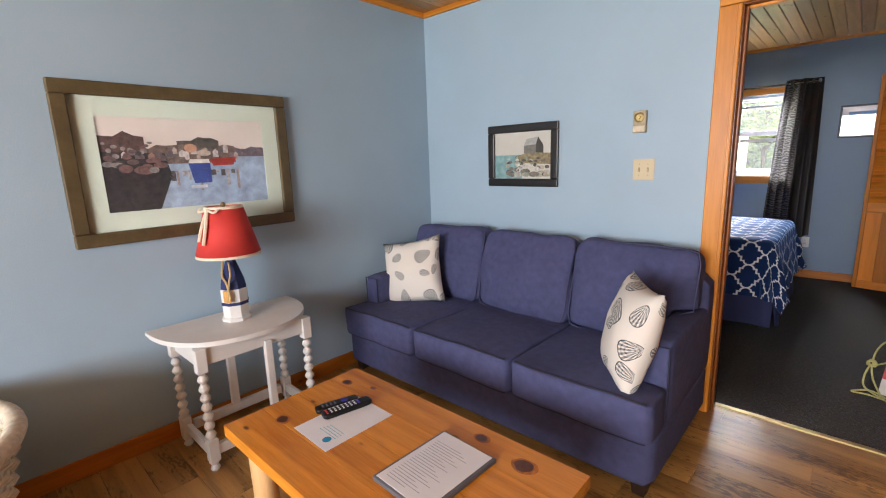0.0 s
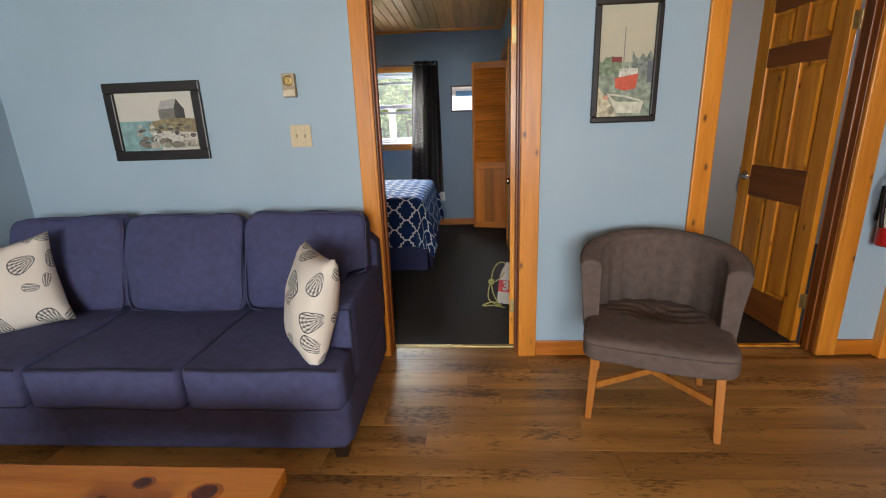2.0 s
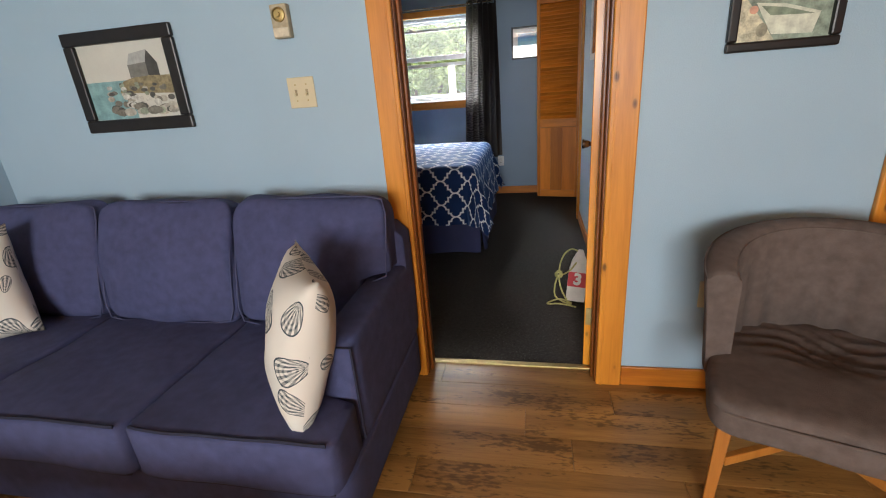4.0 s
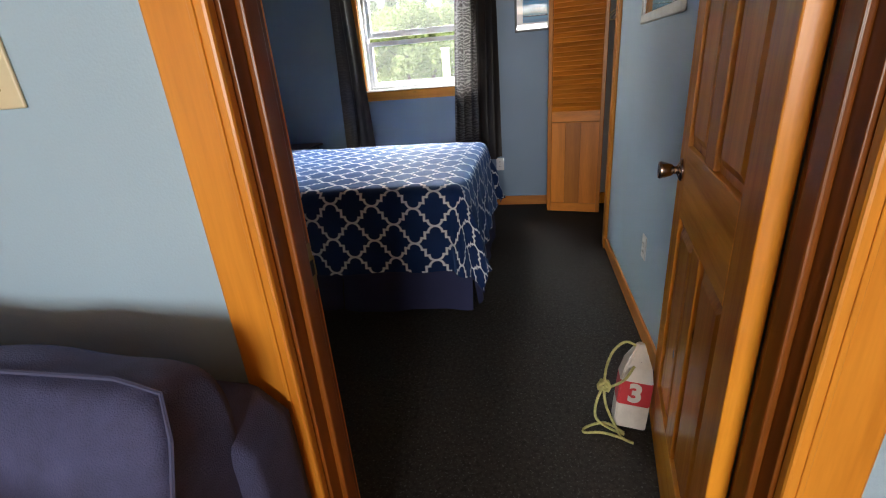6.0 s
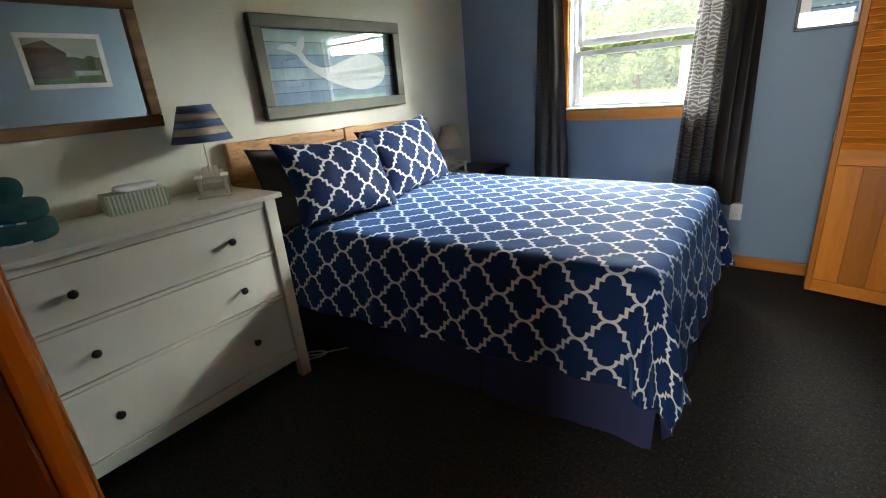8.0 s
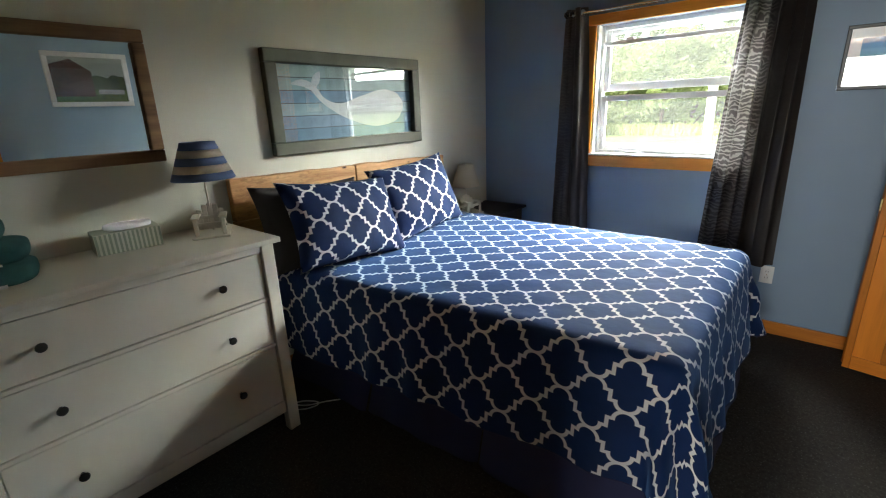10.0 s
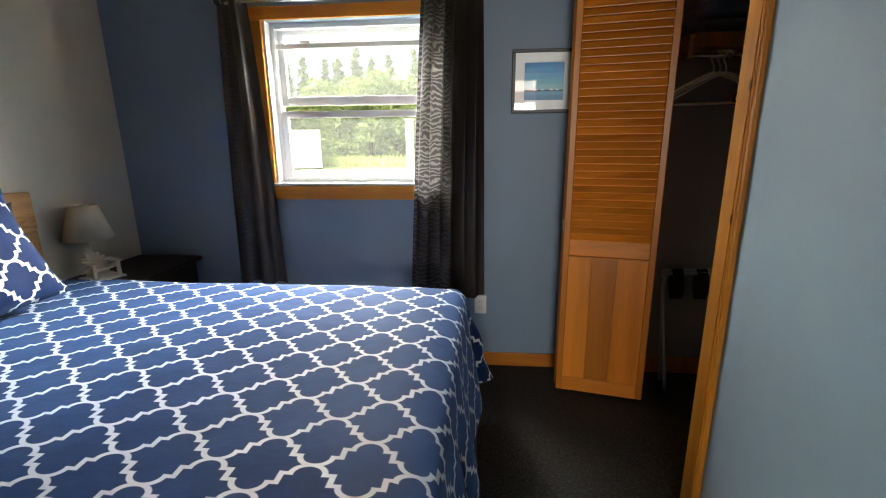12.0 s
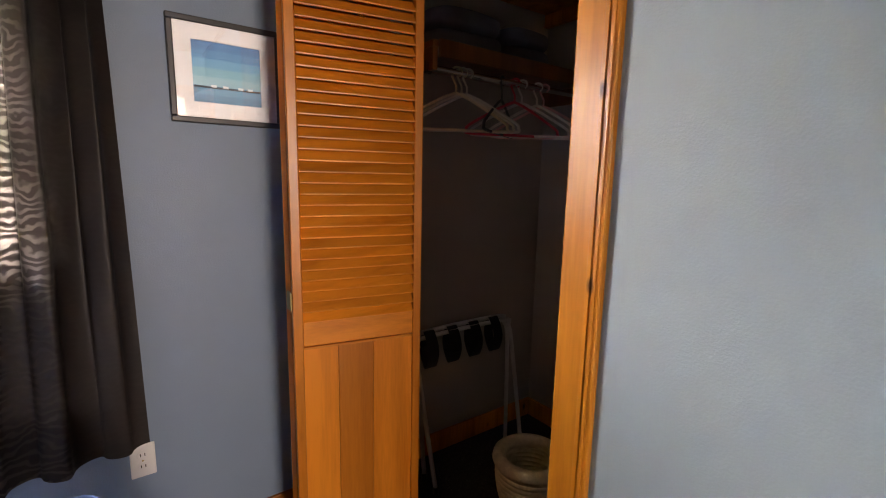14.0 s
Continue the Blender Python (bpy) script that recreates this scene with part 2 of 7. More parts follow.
def paint(r, g, b, spread=0.22, scale=38.0):
    """Matt printed colour, a little uneven."""
    key = (r, g, b, spread, scale)
    if key not in PRINTABLE:
        PRINTABLE[key] = mottled("printed_colour", (r, g, b), 0.6, spread, scale, 160, 0.02)
    return PRINTABLE[key]


def quatrefoil(name, wide, tall, ground_colour, line_colour, line, sheen):
    """Printed cotton with a trellis of barbed quatrefoils, drawn in metres on the cloth's own flat pattern."""
    m = material(name, ground_colour, 0.75)
    t, n, l, b = nodes_of(m)
    b.inputs["Specular IOR Level"].default_value = 0.2
    b.inputs["Sheen Weight"].default_value, b.inputs["Sheen Roughness"].default_value = sheen, 0.50
    b.inputs["Sheen Tint"].default_value = (0.20, 0.45, 1.0, 1)
    uv = n.new("ShaderNodeUVMap")
    sep = n.new("ShaderNodeSeparateXYZ")
    l.new(uv.outputs[0], sep.inputs[0])
    M = lambda op, a, c=None: uv_math(n, l, op, a, c)
    fold = lambda v: M("ABSOLUTE", M("SUBTRACT", v, M("ROUND", v)))
    x0, y0 = fold(M("DIVIDE", sep.outputs[0], wide)), fold(M("DIVIDE", sep.outputs[1], tall))
    far = M("GREATER_THAN", x0, 0.25)
    flip = lambda v: M("ADD", M("MULTIPLY", v, M("SUBTRACT", 1.0, M("MULTIPLY", far, 2.0))), M("MULTIPLY", far, 0.5))
    x, y = flip(x0), flip(y0)
    r, c = 0.166, 0.334
    over = M("SUBTRACT", y, c)
    ring = M("ABSOLUTE", M("SUBTRACT", M("SQRT", M("ADD", M("MULTIPLY", x, x), M("MULTIPLY", over, over))), r))
    arc = M("ADD", ring, M("MULTIPLY", M("LESS_THAN", over, 0.0), 9.0))
    step = M("MAXIMUM", M("ABSOLUTE", over), M("SUBTRACT", r, x))
    riser = M("MAXIMUM", M("ABSOLUTE", M("SUBTRACT", x, 0.25)), M("SUBTRACT", M("ABSOLUTE", M("SUBTRACT", y, 0.25)), c - 0.25))
    d = M("MINIMUM", arc, M("MINIMUM", step, riser))
    soft = n.new("ShaderNodeMapRange")
    soft.inputs[1].default_value, soft.inputs[2].default_value = line - 0.006, line + 0.006
    soft.inputs[3].default_value, soft.inputs[4].default_value = 1.0, 0.0
    l.new(d, soft.inputs[0])
    co, weave = n.new("ShaderNodeTexCoord"), n.new("ShaderNodeTexNoise")
    weave.inputs["Scale"].default_value, weave.inputs["Detail"].default_value = 9, 6
    l.new(co.outputs["Object"], weave.inputs["Vector"])
    cloth = ramp(n, [(0.3, [v * 0.82 for v in ground_colour]), (0.7, [v * 1.18 for v in ground_colour])])
    l.new(weave.outputs[0], cloth.inputs[0])
    mix = n.new("ShaderNodeMix")
    mix.data_type = "RGBA"
    mix.inputs[7].default_value = (*line_colour, 1)
    l.new(soft.outputs[0], mix.inputs[0])
    l.new(cloth.outputs[0], mix.inputs[6])
    l.new(mix.outputs[2], b.inputs["Base Color"])
    bump_from(m, weave.outputs[0], 0.25, 0.02)
    return m


def shell_print(name):
    """Cream cotton with scattered ribbed grey shells."""
    m = material(name, (0.70, 0.65, 0.55), 0.8)
    t, n, l, b = nodes_of(m)
    uv = n.new("ShaderNodeUVMap")
    vor = n.new("ShaderNodeTexVoronoi")
    vor.voronoi_dimensions, vor.inputs["Scale"].default_value, vor.inputs["Randomness"].default_value = "2D", 6.8, 0.75
    l.new(uv.outputs[0], vor.inputs["Vector"])
    sub = n.new("ShaderNodeVectorMath")
    sub.operation = "SUBTRACT"
    l.new(uv.outputs[0], sub.inputs[0])
    l.new(vor.outputs["Position"], sub.inputs[1])
    rot = n.new("ShaderNodeVectorRotate")
    rot.rotation_type = "Z_AXIS"
    sc = n.new("ShaderNodeSeparateColor")
    l.new(vor.outputs["Color"], sc.inputs[0])
    M = lambda op, a, c=None: uv_math(n, l, op, a, c)
    l.new(M("MULTIPLY", sc.outputs[0], 6.28), rot.inputs["Angle"])
    l.new(sub.outputs[0], rot.inputs["Vector"])
    sep = n.new("ShaderNodeSeparateXYZ")
    l.new(rot.outputs[0], sep.inputs[0])
    sx, sy = sep.outputs[0], sep.outputs[1]
    narrow = M("ADD", 1.0, M("MULTIPLY", sc.outputs[1], 1.3))
    taper = M("ADD", 1.0, M("MULTIPLY", sy, -7.0))
    ex = M("MULTIPLY", M("MULTIPLY", sx, narrow), taper)
    dist = M("MULTIPLY", M("SQRT", M("ADD", M("MULTIPLY", ex, ex), M("MULTIPLY", sy, sy))), M("ADD", 0.72, M("MULTIPLY", sc.outputs[2], 0.75)))
    inside = M("LESS_THAN", dist, 0.050)
    rim = M("MULTIPLY", inside, M("GREATER_THAN", dist, 0.046))
    ang = M("ARCTAN2", sx, M("ADD", sy, 0.055))
    ribs = M("GREATER_THAN", M("SINE", M("MULTIPLY", ang, 34.0)), -0.1)
    rings = M("GREATER_THAN", M("SINE", M("MULTIPLY", dist, 420.0)), 0.35)
    ink = M("MULTIPLY", inside, M("MAXIMUM", rim, M("ADD", M("MULTIPLY", ribs, 0.66), M("MULTIPLY", rings, 0.3))))
    mix = n.new("ShaderNodeMix")
    mix.data_type = "RGBA"
    mix.inputs[6].default_value, mix.inputs[7].default_value = (0.70, 0.67, 0.60, 1), (0.035, 0.055, 0.070, 1)
    l.new(ink, mix.inputs[0])
    l.new(mix.outputs[2], b.inputs["Base Color"])
    fine = n.new("ShaderNodeTexNoise")
    fine.inputs["Scale"].default_value = 500
    bump_from(m, fine.outputs[0], 0.3, 0.003)
    return m


def curtain_cloth(name, share, colour, gloss):
    """Dark satin that passes daylight in ripples up to x = 0, hardly any beyond."""
    m = material(name, colour, 0.45)
    t, n, l, b = nodes_of(m)
    b.inputs["Specular IOR Level"].default_value = gloss
    co = n.new("ShaderNodeTexCoord")
    wave = n.new("ShaderNodeTexWave")
    wave.bands_direction = "Z"
    wave.inputs["Scale"].default_value, wave.inputs["Distortion"].default_value = 13.0, 13.0
    wave.inputs["Detail"].default_value, wave.inputs["Detail Scale"].default_value = 2.0, 1.1
    l.new(co.outputs["Object"], wave.inputs["Vector"])
    r = ramp(n, [(0.40, (0.03, 0.03, 0.03)), (0.85, (1, 1, 1))])
    l.new(wave.outputs[1], r.inputs[0])
    thin = n.new("ShaderNodeBsdfTranslucent")
    thin.inputs[0].default_value = (0.62, 0.58, 0.55, 1)
    mix = n.new("ShaderNodeMixShader")
    sep, see_through = n.new("ShaderNodeSeparateXYZ"), n.new("ShaderNodeMapRange")
    l.new(co.outputs["Object"], sep.inputs[0])
    see_through.inputs[1].default_value, see_through.inputs[2].default_value = -0.025, 0.005
    see_through.inputs[3].default_value, see_through.inputs[4].default_value = share, 0.004
    l.new(sep.outputs[0], see_through.inputs[0])
    l.new(uv_math(n, l, "MULTIPLY", r.outputs[0], see_through.outputs[0]), mix.inputs[0])
    l.new(b.outputs[0], mix.inputs[1])
    l.new(thin.outputs[0], mix.inputs[2])
    l.new(mix.outputs[0], n["Material Output"].inputs[0])
    noise_tex = n.new("ShaderNodeTexNoise")
    noise_tex.inputs["Scale"].default_value = 14
    l.new(co.outputs["Object"], noise_tex.inputs["Vector"])
    bump_from(m, noise_tex.outputs[0], 0.25, 0.01)
    return m


SPREAD = quatrefoil("navy_trellis_cotton", 0.218, 0.160, (0.0036, 0.019, 0.084), (0.72, 0.73, 0.75), 0.030, 0.38)
SHAM = quatrefoil("navy_trellis_sham", 0.205, 0.160, (0.0036, 0.017, 0.074), (0.70, 0.71, 0.73), 0.032, 0.10)
SHELLS = shell_print("shell_print_cotton")
DRAPE = curtain_cloth("charcoal_satin", 0.11, (0.020, 0.016, 0.015), 0.25)
# Left curtain: the same satin, light falling on it put into a paler colour.
DRAPE_LIT = curtain_cloth("charcoal_satin_lit", 0.045, (0.040, 0.032, 0.030), 0.7)


# ---- mesh helpers ----
def box(lo, hi, bevel=0.0, segments=2):
    bm = bmesh.new()
    bmesh.ops.create_cube(bm, size=1.0)
    size = [b - a for a, b in zip(lo, hi)]
    for v in bm.verts:
        v.co = Vector([a + (c + 0.5) * s for a, c, s in zip(lo, v.co, size)])
    if bevel:
        bmesh.ops.bevel(bm, geom=bm.edges[:], offset=min(bevel, 0.49 * min(size)), segments=segments, affect="EDGES", profile=0.5)
    return bm


def moved(bm, m):
    bm.transform(m)
    return bm


def merged(*some):
    out = bmesh.new()
    for bm in some:
        me = bpy.data.meshes.new("piece")
        bm.to_mesh(me)
        bm.free()
        out.from_mesh(me)
        bpy.data.meshes.remove(me)
    return out


def finish(name, bm, mat, smooth=False):
    me = bpy.data.meshes.new(name)
    bmesh.ops.recalc_face_normals(bm, faces=bm.faces[:])
    if smooth:
        for f in bm.faces:
            f.smooth = True
    bm.to_mesh(me)
    bm.free()
    for mt in mat if isinstance(mat, (list, tuple)) else [mat]:
        me.materials.append(mt)
    return new(name, me)


def part(name, bm, mat, parent, label="", smooth=False):
    ob = finish(name, bm, mat, smooth)
    ob.parent = parent
    if label:
        ob["label"] = label
    return ob


def thing(name, place, label, category, turn=0.0, group=""):
    ob = new(name)
    ob.empty_display_size = 0.1
    ob.matrix_world = pose(*place, 0, 0, turn)
    return tagged(ob, label, category, group)


def structure(name, bm, mat, label, category, smooth=False):
    return tagged(finish(name, bm, mat, smooth), label, category, kind="structure")


def lathe(profile, sides=24):
    """A turned shape from (radius, height) pairs."""
    bm = bmesh.new()
    rings = [[bm.verts.new((r * math.cos(2 * math.pi * k / sides), r * math.sin(2 * math.pi * k / sides), z)) for k in range(sides)] for r, z in profile]
    for lo, hi in zip(rings, rings[1:]):
        for k in range(sides):
            bm.faces.new((lo[k], lo[(k + 1) % sides], hi[(k + 1) % sides], hi[k]))
    bm.faces.new(rings[0][::-1])
    bm.faces.new(rings[-1])
    return bm


def tube(points, radius, sides=8, closed=False):
    """A round bar along a line of points."""
    bm = bmesh.new()
    pts = [Vector(p) for p in points]
    count, rings = len(pts), []
    up = Vector((0.13, 0.21, 0.97)).normalized()
    for k, p in enumerate(pts):
        a = pts[(k - 1) % count] if closed or k else p
        c = pts[(k + 1) % count] if closed or k < count - 1 else p
        way = (c - a).normalized()
        side = way.cross(up)
        side = side.normalized() if side.length > 1e-4 else Vector((1, 0, 0))
        over = side.cross(way)
        up = over if over.length > 0.5 else up
        rings.append([bm.verts.new(p + radius * (math.cos(2 * math.pi * j / sides) * side + math.sin(2 * math.pi * j / sides) * over)) for j in range(sides)])
    for k in range(count if closed else count - 1):
        lo, hi = rings[k], rings[(k + 1) % count]
        for j in range(sides):
            bm.faces.new((lo[j], lo[(j + 1) % sides], hi[(j + 1) % sides], hi[j]))
    if not closed:
        bm.faces.new(rings[0][::-1])
        bm.faces.new(rings[-1])
    return bm


def bent(points, steps=6):
    """A smooth line through the given points."""
    pts = [Vector(p) for p in points]
    out = []
    for k in range(len(pts) - 1):
        p0, p1, p2, p3 = pts[max(k - 1, 0)], pts[k], pts[k + 1], pts[min(k + 2, len(pts) - 1)]
        for j in range(steps):
            t = j / steps
            out.append(0.5 * ((2 * p1) + (p2 - p0) * t + (2 * p0 - 5 * p1 + 4 * p2 - p3) * t * t + (3 * p1 - p0 - 3 * p2 + p3) * t ** 3))
    return out + [pts[-1]]


def cushion(lo, hi, puff=(0.0, 0.0, 0.08), power=7.0, cuts=9, wobble=0.0, seed=0.0):
    """An upholstered block: rounded edges, faces that swell."""
    bm = bmesh.new()
    bmesh.ops.create_cube(bm, size=2.0)
    bmesh.ops.subdivide_edges(bm, edges=bm.edges[:], cuts=cuts, use_grid_fill=True)
    mid = [(a + b) / 2 for a, b in zip(lo, hi)]
    half = [(b - a) / 2 for a, b in zip(lo, hi)]
    for v in bm.verts:
        c = [abs(q) for q in v.co]
        big = max(c)
        s = big / (sum(q ** power for q in c) ** (1 / power)) if big else 1
        p = [q * s for q in v.co]
        swell = [1 + puff[k] * (1 - p[(k + 1) % 3] ** 2) * (1 - p[(k + 2) % 3] ** 2) for k in range(3)]
        co = Vector([m + h * q * w for m, h, q, w in zip(mid, half, p, swell)])
        if wobble:
            co += wobble * noise.noise_vector(co * 5 + Vector((seed, seed, seed)))
        v.co = co
    for f in bm.faces:
        f.smooth = True
    return bm


def welt_line(lo, hi, puff, power, wobble, seed, up, reach=0.97, count=25):
    """The line of a cushion's front edge, upper or lower, for its piping."""
    mid = [(a + b) / 2 for a, b in zip(lo, hi)]
    half = [(b - a) / 2 for a, b in zip(lo, hi)]
    out = []
    for k in range(count):
        v = (reach * (2 * k / (count - 1) - 1), -1.0, float(up))
        s = 1 / (sum(abs(q) ** power for q in v) ** (1 / power))
        p = [q * s for q in v]
        swell = [1 + puff[j] * (1 - p[(j + 1) % 3] ** 2) * (1 - p[(j + 2) % 3] ** 2) for j in range(3)]
        co = Vector([m + h * q * w for m, h, q, w in zip(mid, half, p, swell)])
        out.append(co + wobble * noise.noise_vector(co * 5 + Vector((seed, seed, seed))))
    return out


def pillow(w, h, thick, cuts=18, crease=0.0, seed=0.0):
    """A stuffed pillow standing in the xz plane, with a flat pattern in metres."""
    bm = bmesh.new()
    uv = bm.loops.layers.uv.new("UVMap")
    sheets = []
    for face in (-1, 1):
        grid = []
        for j in range(cuts + 1):
            row = []
            for i in range(cuts + 1):
                u, v = 2 * i / cuts - 1, 2 * j / cuts - 1
                t = (max(0.0, (1 - u * u)) * max(0.0, (1 - v * v))) ** 0.42
                x = w / 2 * u * (1 - 0.10 * (1 - v * v))
                z = h / 2 * v * (1 - 0.10 * (1 - u * u))
                lump = crease * noise.noise(Vector((x * 9 + seed, z * 9, seed))) * t
                row.append((bm.verts.new((x, face * (thick / 2 * t + lump), z)), x, z))
            grid.append(row)
        sheets.append(grid)
        across, along = [], []
        for j in range(cuts + 1):
            run = [0.0]
            for i in range(cuts):
                run.append(run[-1] + (grid[j][i + 1][0].co - grid[j][i][0].co).length)
            across.append([q - run[cuts // 2] for q in run])
        for i in range(cuts + 1):
            run = [0.0]
            for j in range(cuts):
                run.append(run[-1] + (grid[j + 1][i][0].co - grid[j][i][0].co).length)
            along.append([q - run[cuts // 2] for q in run])
        grid = [[(grid[j][i][0], across[j][i], along[i][j]) for i in range(cuts + 1)] for j in range(cuts + 1)]
        for j in range(cuts):
            for i in range(cuts):
                four = [grid[j][i], grid[j][i + 1], grid[j + 1][i + 1], grid[j + 1][i]]
                f = bm.faces.new([q[0] for q in (four if face < 0 else four[::-1])])
                f.smooth = True
                for loop, q in zip(f.loops, four if face < 0 else four[::-1]):
                    loop[uv].uv = (q[1] + seed + 0.5 * face, q[2] + seed * 0.37)
    bmesh.ops.remove_doubles(bm, verts=bm.verts[:], dist=1e-5)
    return bm


def flat(points, y):
    """A thin upright sheet in the xz plane from its outline."""
    bm = bmesh.new()
    bm.faces.new([bm.verts.new((x, y, z)) for x, z in points])
    return bm


def oval(cx, cz, rx, rz, y, count=20):
    return flat([(cx + rx * math.cos(2 * math.pi * k / count), cz + rz * math.sin(2 * math.pi * k / count)) for k in range(count)], y)


def jagged(x0, x1, base, top, y, teeth, seed, lean=0.0):
    """A sheet with an uneven upper edge."""
    rng = random.Random(seed)
    pts = [(x0, base), (x1, base)]
    for k in range(teeth + 1):
        f = 1 - k / teeth
        pts.append((x0 + f * (x1 - x0), top + lean * f + rng.uniform(-0.35, 0.35) * (top - base) * 0.6))
    return flat(pts, y)


def grid_box(lo, hi, holes, axis):
    """A wall as boxes round rectangular holes. axis: the thin axis, x or y. holes: (a0, a1, z0, z1) along the wall."""
    k = 1 if axis == "x" else 0
    cuts_a = sorted({lo[k], hi[k], *[h[0] for h in holes], *[h[1] for h in holes]})
    cuts_z = sorted({lo[2], hi[2], *[h[2] for h in holes], *[h[3] for h in holes]})
    pieces = []
    for a0, a1 in zip(cuts_a, cuts_a[1:]):
        z_from = None
        for z0, z1 in zip(cuts_z, cuts_z[1:]):
            solid = not any(h[0] <= a0 and a1 <= h[1] and h[2] <= z0 and z1 <= h[3] for h in holes)
            if solid and z_from is None:
                z_from = z0
            if z_from is not None and (not solid or z1 == cuts_z[-1]):
                top = z1 if solid else z0
                p, q = list(lo), list(hi)
                p[k], q[k], p[2], q[2] = a0, a1, z_from, top
                pieces.append(box(p, q))
                z_from = None
    return merged(*pieces)


H = 2.46
WEST = -2.02  # inner face of the bedroom's headboard wall
NORTH = 3.605  # inner face of the bedroom's window wall
EAST = 0.91  # bedroom's side wall
# ---- structure ----
structure("wall_living_north", grid_box((-2.05, 0, 0), (4.2, 0.096, H), [(-0.02, 0.77, 0, 2.06), (1.72, 2.45, 0, 2.06)], "y"), WALL_BLUE, "pale blue painted living room wall with two doorways", "wall")
structure("wall_living_west", box((-2.17, -6.62, 0), (-2.05, 0.096, H)), WALL_BLUE, "pale blue painted living room side wall", "wall")
# South and east walls are out of view; their brown keeps the fill low.
structure("wall_living_south", grid_box((-2.05, -6.62, 0), (4.2, -6.50, H), [(-0.95, 1.65, 0.85, 2.2)], "y"), BOUNCE_CUT_WOOD, "unseen wall with a wide window, dark brown to cut bounce light", "wall")
structure("wall_living_east", box((4.2, -6.62, 0), (4.32, 3.73, H)), BOUNCE_CUT_WOOD, "unseen end wall, dark brown to cut bounce light", "wall")
structure("wall_bedroom_west", box((-2.17, 0.097, 0), (WEST, 3.73, H)), WALL_CREAM, "cream painted bedroom wall behind the bed", "wall")
structure("wall_bedroom_north", grid_box((-2.17, NORTH, 0), (4.2, 3.73, H), [(-1.08, -0.05, 1.11, 1.98)], "y"), WALL_BLUE_DARKER, "blue painted bedroom wall with a window", "wall")
structure("wall_bedroom_south", grid_box((WEST, 0.096, 0), (1.0, 0.100, H), [(-0.03, 0.78, 0, 2.07)], "y"), WALL_BLUE, "pale blue painted bedroom side of the doorway wall", "wall")
structure("wall_bedroom_east", grid_box((EAST, 0.100, 0), (1.0, NORTH, H), [(2.588, 3.55, 0, 2.06)], "x"), WALL_BLUE, "pale blue painted bedroom wall with a closet opening", "wall")
structure("wall_closet_east", box((1.93, 2.42, 0), (2.05, NORTH, H)), CLOSET_PAINT, "dim grey closet wall", "wall")
structure("wall_closet_north", box((1.0, NORTH - 0.012, 0), (1.93, NORTH - 0.0005, H)), CLOSET_PAINT, "dim grey closet back wall", "wall")
structure("wall_closet_south", box((1.0, 2.30, 0), (4.2, 2.42, H)), CLOSET_PAINT, "light grey wall between closet and bathroom", "wall")
structure("wall_bath_partition", box((2.36, 1.32, 0), (2.42, 2.30, H)), CLOSET_PAINT, "light grey end wall of the bath alcove", "wall")
structure("floor_living_base", box((-2.17, -6.62, -0.14), (4.32, 0.095, -0.012)), PLANK, "dark subfloor under the plank floor", "floor")
structure("floor_bedroom", box((-2.17, 0.095, -0.14), (4.32, 3.73, 0.0)), CARPET, "charcoal flecked carpet with a short pile", "floor")
structure("floor_bath", box((1.005, 0.120, -0.002), (4.195, 2.295, 0.005)), mottled("dark_bathroom_vinyl", (0.030, 0.027, 0.026), 0.5, 0.5, 9, 120, 0.2), "dark mottled vinyl bathroom floor", "floor")
structure("ceiling_slab", box((-2.17, -6.62, H + 0.02), (4.32, 3.73, H + 0.12)), CEIL_PINE, "pine ceiling backing", "ceiling")


def ceiling_boards():
    """Tongue-and-groove boards, one behind the other."""
    bms, x = [], -2.05
    rng = random.Random(4)
    while x < 4.2:
        w = 0.092
        for y0, y1 in ((-6.5, 0.0), (0.100, NORTH)):
            cut = y0 + rng.uniform(0.3, 0.8) * (y1 - y0)
            for a, b in ((y0, cut - 0.001), (cut + 0.001, y1)):
                bms.append(box((x + 0.002, a, H), (min(x + w - 0.002, 4.2), b, H + 0.02), 0.004, 1))
        x += w
    return merged(*bms)


def random_tone(m):
    """Adds a tone of its own for each loose piece of one mesh."""
    t, n, l, b = nodes_of(m)
    link = b.inputs["Base Color"].links[0]
    src = link.from_socket
    geo, rng, hsv = n.new("ShaderNodeNewGeometry"), n.new("ShaderNodeMapRange"), n.new("ShaderNodeHueSaturation")
    rng.inputs[3].default_value, rng.inputs[4].default_value = 0.72, 1.25
    l.new(geo.outputs["Random Per Island"], rng.inputs[0])
    l.new(rng.outputs[0], hsv.inputs["Value"])
    l.new(src, hsv.inputs["Color"])
    l.new(hsv.outputs[0], b.inputs["Base Color"])


random_tone(CEIL_PINE)
structure("ceiling", ceiling_boards(), CEIL_PINE, "varnished knotty pine board ceiling", "ceiling")


def trim_piece(name, lo, hi, mat, label, category="trim", bevel=0.004):
    return structure(name, box(lo, hi, bevel), mat, label, category)


